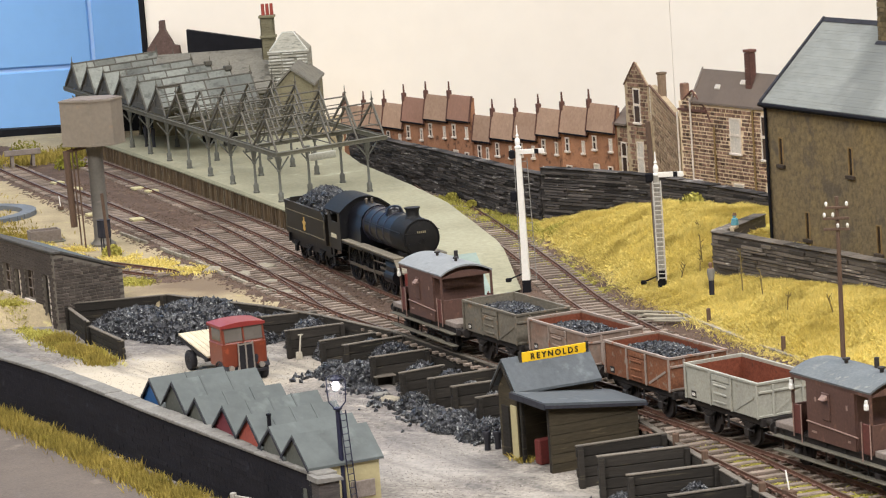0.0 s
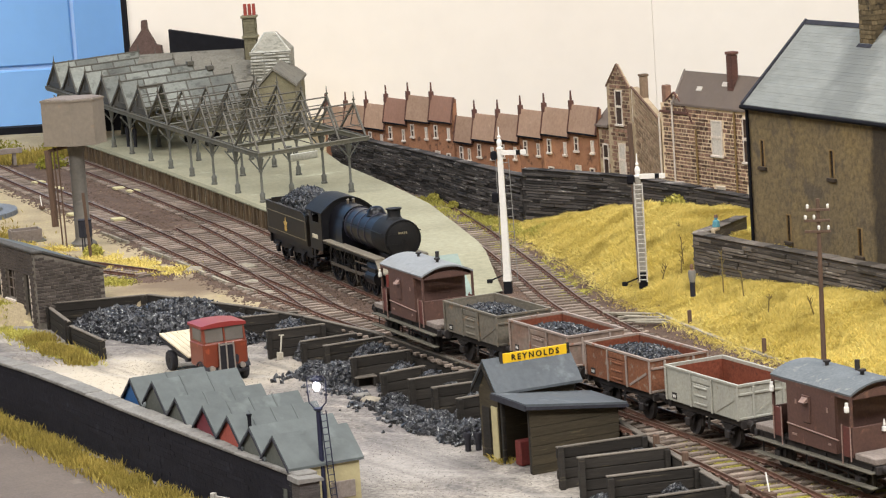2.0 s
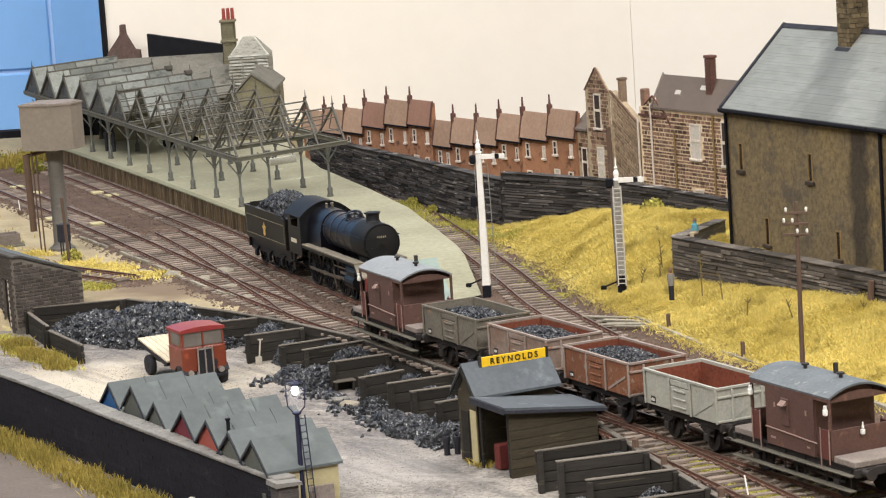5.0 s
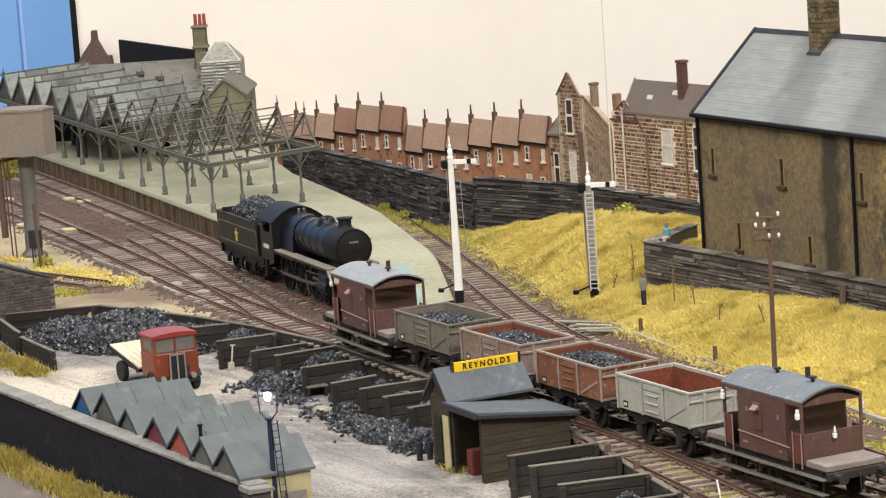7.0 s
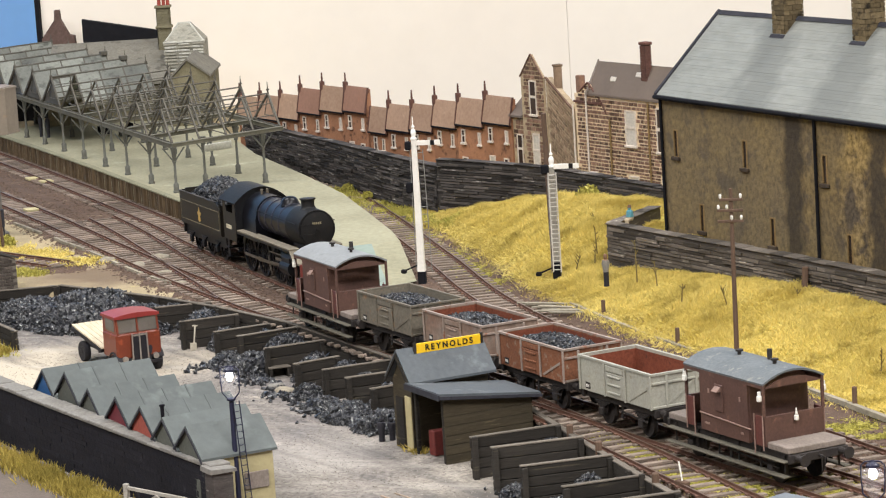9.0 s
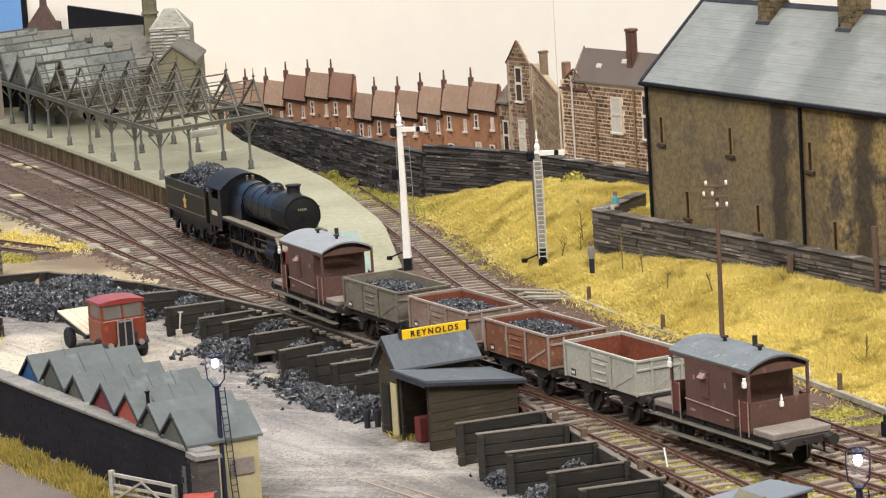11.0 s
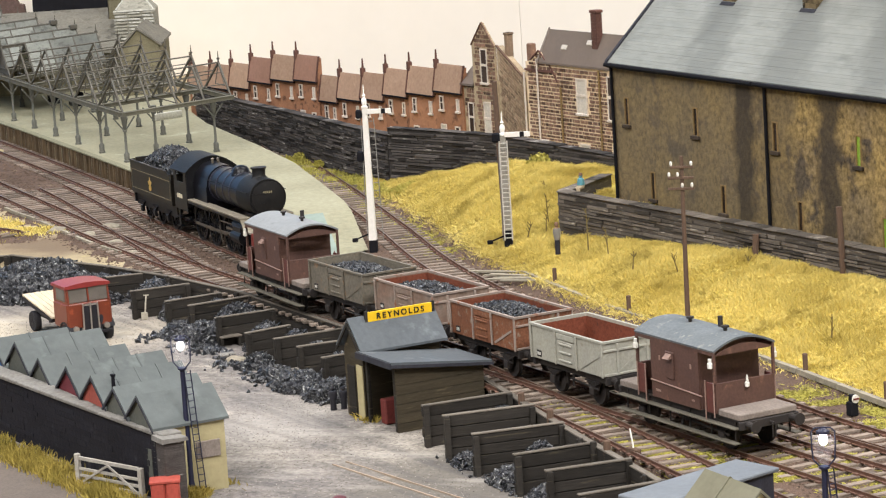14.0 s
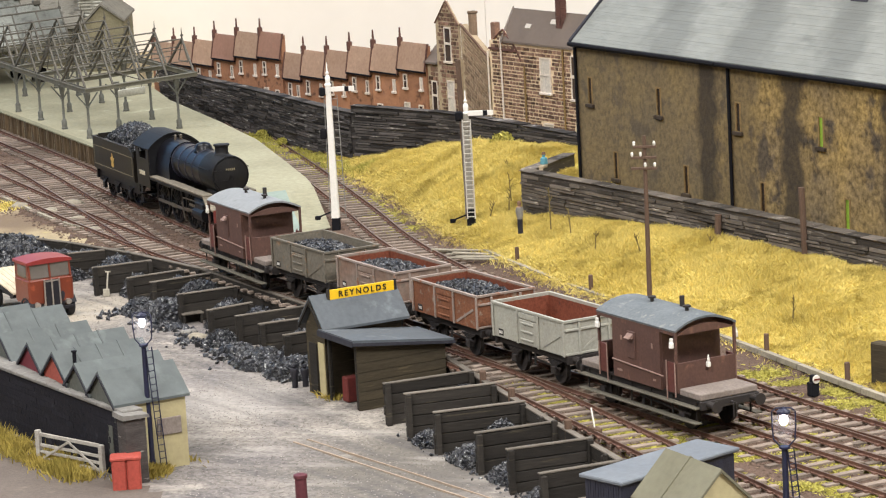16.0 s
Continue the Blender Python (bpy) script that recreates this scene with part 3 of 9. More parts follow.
def streaks(m, centres, half, dark, lean=0.0, amount=0.75, ragged=1.6):
    """Broad darker streaks, such as soot, that run down from the chimneys, their edges broken by noise."""
    nt = m.node_tree
    n, ln = nt.nodes, nt.links
    bsdf = n["Principled BSDF"]
    src = bsdf.inputs["Base Color"].links[0].from_socket
    tc = n.new("ShaderNodeTexCoord")
    xyz = n.new("ShaderNodeSeparateXYZ")
    ln.new(tc.outputs["Object"], xyz.inputs[0])
    wob = n.new("ShaderNodeTexNoise")
    wob.inputs["Scale"].default_value, wob.inputs["Detail"].default_value = 60.0, 6.0
    ln.new(tc.outputs["Object"], wob.inputs["Vector"])

    def calc(op, a, b):
        k = n.new("ShaderNodeMath")
        k.operation = op
        for sock, v in zip(k.inputs, (a, b)):
            if isinstance(v, (int, float)):
                sock.default_value = v
            else:
                ln.new(v, sock)
        return k.outputs[0]
    x = calc("DIVIDE", xyz.outputs[0], M)
    x = calc("ADD", x, calc("MULTIPLY", calc("DIVIDE", xyz.outputs[1], M), lean))
    x = calc("ADD", x, calc("MULTIPLY", calc("SUBTRACT", wob.outputs["Fac"], 0.5), ragged))
    total = None
    for c in centres:
        d = calc("ABSOLUTE", calc("SUBTRACT", x, c), 0)
        r = n.new("ShaderNodeMapRange")
        r.inputs["From Min"].default_value, r.inputs["From Max"].default_value = half * 0.55, half * 1.25
        r.inputs["To Min"].default_value, r.inputs["To Max"].default_value = 1.0, 0.0
        ln.new(d, r.inputs["Value"])
        total = r.outputs[0] if total is None else calc("MAXIMUM", total, r.outputs[0])
    fac = calc("MULTIPLY", total, amount)
    mx = n.new("ShaderNodeMix")
    mx.data_type = "RGBA"
    ln.new(fac, mx.inputs[0])
    ln.new(src, mx.inputs[6])
    mx.inputs[7].default_value = (*hexa(dark), 1)
    ln.new(mx.outputs[2], bsdf.inputs["Base Color"])


streaks(SOOT, (3.5,), 9.5, "62594a", 0.0, 0.65, 6.0)
streaks(SOOT, (12.9,), 1.5, "5a5040", 0.0, 0.5, 3.0)
streaks(SOOT, (10.6, 16.7, 23.4), 0.8, "37322d", 0.0, 0.85)
# darker bands that slant across the slates below the chimneys
streaks(SLATE, (7.6, 13.7, 19.8), 1.5, "5e605c", 0.65, 0.6, 3.0)
SLATEDARK = mat("dark_slate_edge", "3a3a40", "303036", 0.5, 0.85, 0.2, spec=0.2)
GUTTER = mat("black_gutter", "19181d", "131317", 1, 0.8, 0.1, spec=0.15)
SILL = mat("stone_sill", "4a4036", "3b332c", 1, 0.9, 0.3)
LINTEL = mat("pale_stone_jamb", "8d7650", "7a6442", 1, 0.9, 0.3)
GREENPANE = mat("green_lit_glass", "98b840", "7c9c38", 1, 0.3, 0.0)
DARKPANE = mat("dark_glass", "2b2622", "3a2c22", 1, 0.25, 0.0)
CHIMSTONE = mat("chimney_stone", "75674c", "564a38", 1.0, 0.9, 0.8, c3="2e2a24", spot=0.55, vary=0.4, island=True)


def mill():
    """A long two-storey building, seen along its front; local x runs along the front, y into it."""
    b = thing("mill_building", 8.312, 129.76, 1.988, -63.2, "soot-stained brown plastered mill with long grey slate roof", "building")
    b.matrix_world = b.matrix_world @ Matrix.Scale(1.03, 4)
    L, D, e, r = 34.0, 6.7, 6.6, 10.0
    openings = [(1.0, 3.9, 0, DARKPANE), (6.68, 3.9, 0, DARKPANE), (12.72, 3.8, 0, DARKPANE), (18.5, 3.75, 0, GREENPANE), (24.4, 3.7, 0, DARKPANE),
                (2.95, 0.75, 0, DARKPANE), (8.63, 0.75, 0, DARKPANE), (14.33, 0.68, 0, DARKPANE), (20.1, 0.68, 0, GREENPANE), (25.9, 0.66, 0, DARKPANE)]
    wd, ht = 0.42, 1.22
    # front wall with slots cut through it
    bm = holed_wall(L, -0.4, e, [(o[0], o[0] + wd, o[1], o[1] + ht) for o in openings], 0.0, 0.45)
    part("front_wall", bm, SOOT, b)
    bm = bmesh.new()
    prism(bm, [(0.45, -0.4), (D, -0.4), (D, e), (D / 2 + 0.1, r - 0.15), (0.45, e)], 0.02, 0.45, "x")
    part("gable_wall", bm, SOOT, b)
    bm = bmesh.new()
    box(bm, 0.46, L, D - 0.45, D, -0.4, e)
    part("back_wall", bm, SOOT, b)
    bm = bmesh.new()
    prism(bm, [(0.45, -0.4), (D, -0.4), (D, e), (D / 2 + 0.1, r - 0.15), (0.45, e)], L - 0.45, L - 0.02, "x")
    part("gable_wall", bm, SOOT, b)
    # roof: laid slates in courses on both slopes
    n = 30
    for side in (0, 1):
        bm = bmesh.new()
        pts = []
        for k in range(n):
            for t, lift in ((k / n, 0.002 + 0.003 * (k * 7 % 3)), ((k + 1) / n, 0.0)):
                y = -0.16 + (D / 2 + 0.16) * t
                pts.append((D - y if side else y, e + 0.02 + (r - e) * t + lift))
        pts += [(D / 2, r - 0.08), (D + 0.16 if side else -0.16, e - 0.06)]
        prism(bm, pts, -0.06, L + 0.2, "x")
        part("roof_slope", bm, SLATE, b, "grey slate roof slope with darker slanting streaks")
    bm = bmesh.new()
    prism(bm, [(D / 2 - 0.16, r - 0.08), (D / 2, r + 0.1), (D / 2 + 0.16, r - 0.08)], -0.1, L + 0.2, "x")
    part("ridge", bm, SLATEDARK, b)
    bm = bmesh.new()
    for s in (1, -1):
        y0 = -0.2 if s > 0 else D + 0.2
        prism(bm, [(y0, e - 0.06), (D / 2, r - 0.02), (D / 2, r + 0.13), (y0, e + 0.1)], -0.16, 0.0, "x")
    part("verge", bm, SLATEDARK, b)
    bm = bmesh.new()
    for k in range(3):
        rod(bm, (-0.1 + k * 11.9, -0.24, e - 0.08 - 0.02 * k), (11.7 + k * 11.9, -0.24, e - 0.1 - 0.02 * k), 0.1, 8)
    box(bm, -0.08, L, -0.16, -0.02, e - 0.22, e - 0.02)
    part("gutter", bm, GUTTER, b)
    for x in (0.06, 12.3, 24.2):
        bm = bmesh.new()
        rod(bm, (x + 0.1, -0.1, e - 0.1), (x + 0.13, -0.1, -0.4), 0.075, 8)
        part("downpipe", bm, GUTTER, b)
    for x, z, _, pane in openings:
        w = part("window", slot_frame(x, z, wd, ht), LINTEL, b)
        bm = bmesh.new()
        box(bm, x + 0.03, x + wd - 0.03, 0.045, 0.08, z, z + ht)
        part("pane", bm, pane, w)
        bm = bmesh.new()
        bbox(bm, x - 0.12, x + wd + 0.12, -0.12, 0.2, z - 0.16, z - 0.01, 0.02)
        part("sill", bm, SILL, w)
    for x in (5.05, 11.1, 17.2):
        c = part("chimney", chimney_bm(x + 0.3, D / 2 - 0.7, r - 1.3, 1.0, 1.0, 3.8), CHIMSTONE, b, "square stone chimney stack")
        bm = bmesh.new()
        bbox(bm, x + 0.2, x + 1.4, D / 2 - 0.8, D / 2 + 0.4, r + 2.5, r + 2.75, 0.04)
        part("cap", bm, CHIMSTONE, c)
        bm = bmesh.new()
        prism(bm, [(D / 2 - 0.74, r - 0.8), (D / 2 - 0.74, r - 0.66), (D / 2 - 0.88, r - 0.8)], x + 0.26, x + 1.34, "x")
        part("flashing", bm, SLATEDARK, c)
    return b


def slot_frame(x, z, w, h):
    bm = bmesh.new()
    box(bm, x, x + 0.05, -0.01, 0.3, z, z + h)
    box(bm, x + w - 0.09, x + w, -0.02, 0.3, z, z + h)
    box(bm, x + 0.05, x + w - 0.09, -0.01, 0.3, z + h - 0.06, z + h)
    return bm


def chimney_bm(x, y, z, w, d, h):
    rnd = random.Random(int(x * 10))
    bm = bmesh.new()
    box(bm, x + 0.04, x + w - 0.04, y + 0.04, y + d - 0.04, z, z + h)
    k = 0
    zz = z
    while zz < z + h - 0.15:
        c = rnd.uniform(0.18, 0.26)
        o = 0.25 * (k % 2)
        for face in range(4):
            ln = w if face % 2 == 0 else d
            s = -o
            while s < ln:
                a, e = max(0, s), min(ln, s + rnd.uniform(0.35, 0.55))
                s = e if e > s else s + 0.5
                if e - a < 0.06:
                    continue
                if face == 0:
                    box(bm, x + a, x + e - 0.02, y, y + 0.06, zz, zz + c - 0.025)
                elif face == 1:
                    box(bm, x + w - 0.06, x + w, y + a, y + e - 0.02, zz, zz + c - 0.025)
                elif face == 2:
                    box(bm, x + a, x + e - 0.02, y + d - 0.06, y + d, zz, zz + c - 0.025)
                else:
                    box(bm, x, x + 0.06, y + a, y + e - 0.02, zz, zz + c - 0.025)
        zz += c
        k += 1
    return bm


mill()

# ---- rolling stock ----
BLACKISH = mat("grimy_underframe", "231f1e", "2e2825", 2.0, 0.75, 0.3, c3="40352c")
VANBROWN = mat("bauxite_brown", "5c4137", "4e362f", 1.0, 0.65, 0.15, c3="735344", spot=0.6, grain=0.22)
VANROOF = mat("grey_roof", "696e70", "565b5e", 1.0, 0.75, 0.2, c3="82847f", spot=0.6, grain=0.2)
GREYPAINT = mat("pale_grey_paint", "a7a597", "96948a", 1.0, 0.65, 0.15, c3="857660", spot=0.62, grain=0.18)
DIRTYGREY = mat("dirty_grey_paint", "777062", "5b554b", 1.0, 0.75, 0.2, c3="84694f", spot=0.58, grain=0.3)
RUSTY = mat("rusted_steel", "85583f", "6a4534", 1.3, 0.85, 0.35, c3="8a7a6a", spot=0.57, grain=0.35)
RUSTGREY = mat("patched_rust_and_grey", "887d72", "795846", 0.55, 0.75, 0.25, c3="6c655a", spot=0.57, grain=0.3)
INRUST = mat("rusty_inside", "7c4634", "653828", 1.0, 0.9, 0.3, c3="4f352b", spot=0.6, grain=0.3)
# pale c3 spots put the glints on the coal lumps into its colour
COAL = mat("coal", "34353a", "121214", 3.0, 0.36, 0.6, c3="92938f", spec=0.5, vary=0.75, island=True, spot=0.57, fine=5, grain=0.4)
WHITE = mat("white_paint", "e8e6df", "dcd8cc", 1.0, 0.5, 0.05)


def wheelset(parent, x, r=0.475):
    ob = part("wheelset", bmesh_wheels(r), BLACKISH, parent, smooth=True)
    ob.location = (x * M, 0, r * M)
    return ob


def bmesh_wheels(r):
    bm = bmesh.new()
    rod(bm, (0, -0.95, 0), (0, 0.95, 0), 0.07, 8)
    for s in (-1, 1):
        m = Matrix.Rotation(math.pi / 2, 4, "X")
        b = bmesh.new()
        lathe(b, [(0.08, -0.07), (r * 0.8, -0.05), (r, -0.065), (r, 0.05), (r + 0.03, 0.06), (r + 0.03, 0.075), (0.1, 0.075)], 20,
              Matrix.Translation((0, s * 0.72, 0)) @ Matrix.Rotation(s * math.pi / 2, 4, "X"))
        merge(bm, b)
    return bm


def buffers(parent, xe, w=0.86, z=1.06):
    for s in (-1, 1):
        for y in (-w, w):
            bm = bmesh.new()
            rod(bm, (s * xe, y, z), (s * (xe + 0.28), y, z), 0.13, 10, 0.1)
            rod(bm, (s * (xe + 0.28), y, z), (s * (xe + 0.45), y, z), 0.06, 8)
            rod(bm, (s * (xe + 0.44), y, z), (s * (xe + 0.49), y, z), 0.2, 14)
            part("buffer", bm, BLACKISH, parent)


def coal_lumps(x0, x1, y0, y1, z, heap, n, seed, size=(0.07, 0.17)):
    """Broken coal piled over a bed; heap gives its height by (x, y)."""
    rnd = random.Random(seed)
    bm = bmesh.new()
    nx, ny = 10, 6
    grid = [[bm.verts.new((x0 + (x1 - x0) * i / nx, y0 + (y1 - y0) * j / ny, z + heap(i / nx, j / ny) - 0.08)) for i in range(nx + 1)] for j in range(ny + 1)]
    for j in range(ny):
        for i in range(nx):
            bm.faces.new((grid[j][i], grid[j][i + 1], grid[j + 1][i + 1], grid[j + 1][i]))
    for _ in range(n):
        u, v = rnd.random(), rnd.random()
        lump(bm, x0 + (x1 - x0) * u, y0 + (y1 - y0) * v, z + heap(u, v), rnd.uniform(*size), rnd)
    return bm


def lump(bm, x, y, z, r, rnd):
    """One angular piece of coal."""
    t = Euler((rnd.uniform(0, 6), rnd.uniform(0, 6), rnd.uniform(0, 6))).to_matrix()
    vs = []
    for a in ((1, 0, 0.2), (-0.3, 0.9, 0.1), (-0.7, -0.7, -0.1), (0.5, -0.8, 0.1), (0.1, 0.1, 0.8), (-0.1, 0, -0.7)):
        k = r * rnd.uniform(0.6, 1.2)
        vs.append(bm.verts.new(Vector((x, y, z)) + t @ (Vector(a) * k)))
    for f in ((0, 1, 4), (1, 2, 4), (2, 3, 4), (3, 0, 4), (1, 0, 5), (2, 1, 5), (3, 2, 5), (0, 3, 5)):
        bm.faces.new([vs[i] for i in f])


def underframe(w, half, wb, top=1.2, brake=True):
    """Solebars, headstocks, axleguards, wheels, buffers and hooks."""
    bm = bmesh.new()
    for s in (-1, 1):
        box(bm, -half, half, s * 0.98 - 0.05, s * 0.98 + 0.05, 0.92, top)
    box(bm, -half, half, -0.93, 0.93, top - 0.08, top - 0.01)
    split("solebar", bm, BLACKISH, w)
    for s in (-1, 1):
        bm = bmesh.new()
        bbox(bm, s * half - 0.07, s * half + 0.07, -1.16, 1.16, 0.9, top - 0.015, 0.02)
        part("headstock", bm, BLACKISH, w)
        bm = bmesh.new()
        rod(bm, (s * (half + 0.06), 0, 1.06), (s * (half + 0.3), 0, 1.04), 0.035, 6)
        for k in range(3):
            rod(bm, (s * (half + 0.3), -0.06, 1.02 - 0.16 * k), (s * (half + 0.3), -0.06, 0.88 - 0.16 * k), 0.025, 6)
            rod(bm, (s * (half + 0.3), 0.06, 1.02 - 0.16 * k), (s * (half + 0.3), 0.06, 0.88 - 0.16 * k), 0.025, 6)
        part("coupling", bm, BLACKISH, w)
    buffers(w, half + 0.05)
    for x in (-wb / 2, wb / 2):
        wheelset(w, x)
        for s in (-1, 1):
            bm = bmesh.new()
            prism(bm, [(x - 0.42, 0.95), (x - 0.16, 0.35), (x + 0.16, 0.35), (x + 0.42, 0.95)], s * 0.9, s * 0.93, "y")
            bbox(bm, x - 0.16, x + 0.16, s * 0.92, s * 1.1, 0.36, 0.66, 0.03)
            for k in range(4):
                box(bm, x - 0.5 + 0.1 * k, x + 0.5 - 0.1 * k, s * 0.96, s * 1.04, 0.84 - 0.05 * k, 0.875 - 0.05 * k)
            part("axlebox", bm, BLACKISH, w)
    if brake:
        for s in (-1, 1):
            bm = bmesh.new()
            beam(bm, (-0.1, s * 1.05, 0.75), (wb / 2 + 0.5, s * 1.05, 0.62), 0.03, 0.06)
            beam(bm, (0, s * 0.95, 0.95), (0, s * 1.0, 0.45), 0.12, 0.03)
            for q in (-1, 1):
                beam(bm, (q * (wb / 2 - 0.62), s * 0.74, 0.95), (q * (wb / 2 - 0.56), s * 0.74, 0.4), 0.1, 0.12)
            split("brake_lever", bm, BLACKISH, w)


def mineral_wagon(s, body, inside, trim, coal, label, seed, lat=0.0):
    """A sixteen-ton steel mineral wagon: open box, ribbed, with side doors."""
    x, y, yaw = on_train(s, lat)
    w = thing("mineral_wagon", x, y, 0, yaw, label, "wagon", "coal train")
    L, B, z0, z1, t = 2.5, 1.22, 1.2, 2.43, 0.05
    bm = bmesh.new()
    for sgn in (-1, 1):
        box(bm, -L, L, sgn * B - (t if sgn > 0 else 0), sgn * B + (0 if sgn > 0 else t), z0, z1)
        box(bm, sgn * L - (t if sgn > 0 else 0), sgn * L + (0 if sgn > 0 else t), -B + t, B - t, z0, z1)
    part("body", bm, [body], w)
    bm = bmesh.new()
    i = 0.008
    for sgn in (-1, 1):
        box(bm, -L + t, L - t, sgn * (B - t - i), sgn * (B - t), z0 + 0.05, z1 - 0.06)
        box(bm, sgn * (L - t - i), sgn * (L - t), -B + t + i, B - t - i, z0 + 0.05, z1 - 0.06)
    box(bm, -L + t, L - t, -B + t, B - t, z0 + 0.03, z0 + 0.045)
    part("lining", bm, inside, w)
    bm = bmesh.new()
    r = 0.05
    for sgn in (-1, 1):
        box(bm, -L - r, L + r, sgn * B - r * 1.1, sgn * B + r * 1.1, z1 - 0.02, z1 + 0.06)
        box(bm, sgn * L - r * 1.1, sgn * L + r * 1.1, -B + r * 1.1, B - r * 1.1, z1 - 0.02, z1 + 0.06)
    part("top_rim", bm, trim, w)
    for sgn in (-1, 1):
        for xx in (-L + 0.03, -0.72, 0.72, L - 0.03):
            bm = bmesh.new()
            bbox(bm, xx - 0.05, xx + 0.05, sgn * B, sgn * (B + 0.07), z0 - 0.02, z1 - 0.03, 0.02)
            part("rib", bm, trim, w)
        bm = bmesh.new()
        bbox(bm, -0.64, 0.64, sgn * B, sgn * (B + 0.045), z0 + 0.02, z1 - 0.32, 0.02)
        for k in range(3):
            bbox(bm, -0.42, 0.42, sgn * (B + 0.04), sgn * (B + 0.1), z0 + 0.16 + 0.3 * k, z0 + 0.24 + 0.3 * k, 0.02)
        part("side_door", bm, body, w)
        bm = bmesh.new()
        bbox(bm, -0.62, 0.62, sgn * B, sgn * (B + 0.05), z1 - 0.28, z1 - 0.06, 0.02)
        part("top_flap", bm, body, w)
        bm = bmesh.new()
        beam(bm, (0.9, sgn * (B + 0.02), z0 + 0.1), (2.2, sgn * (B + 0.02), z0 + 0.72), 0.012, 0.09)
        part("tipping_stripe", bm, trim if body is not DIRTYGREY else body, w)
        for yy in (-0.62, 0.62):
            bm = bmesh.new()
            bbox(bm, sgn * L, sgn * (L + 0.07), yy - 0.05, yy + 0.05, z0, z1 - 0.05, 0.02)
            part("end_rib", bm, trim, w)
        bm = bmesh.new()
        for zz in (z0 + 0.06, z1 - 0.3):
            bbox(bm, sgn * L, sgn * (L + 0.06), -B, B, zz - 0.05, zz + 0.05, 0.02)
        part("end_rail", bm, trim, w)
        bm = bmesh.new()
        beam(bm, (sgn * (L + 0.03), -0.55, z0 + 0.15), (sgn * (L + 0.03), 0.55, z1 - 0.36), 0.012, 0.08)
        part("end_brace", bm, trim, w)
    for xx in (-2.1, 2.0):
        bm = bmesh.new()
        box(bm, xx - 0.02, xx + 0.3, -B - 0.012, -B, z0 + 0.08, z0 + 0.32)
        panel = part("number_panel", bm, BLACKISH, w)
        bm = bmesh.new()
        for k in range(3):
            box(bm, xx + 0.03 + 0.08 * k, xx + 0.08 + 0.08 * k, -B - 0.018, -B - 0.012, z0 + 0.14, z0 + 0.25)
        split("number_bar", bm, WHITE, panel)
        break
    if coal:
        b = coal_lumps(-2.38, 2.38, -1.12, 1.12, z1 - 0.42,
                       lambda u, v: coal * math.sin(math.pi * min(1, max(0, u))) ** 0.7 * math.sin(math.pi * min(1, max(0, v))) ** 0.7, 1100, seed)
        load = single("coal_load", b, COAL, "black lump coal heaped in an open wagon", "coal", "wagon loads", kind="stuff")
        load.matrix_world = w.matrix_world
    underframe(w, 2.5, 2.74)
    return w


def on_train(s, lat=0.0):
    """Place and heading on the train's line, s metres from its far van."""
    h = radians(-62.05)
    return -6.6 + s * math.cos(h) - lat * math.sin(h), 122.0 + s * math.sin(h) + lat * math.cos(h), -62.05


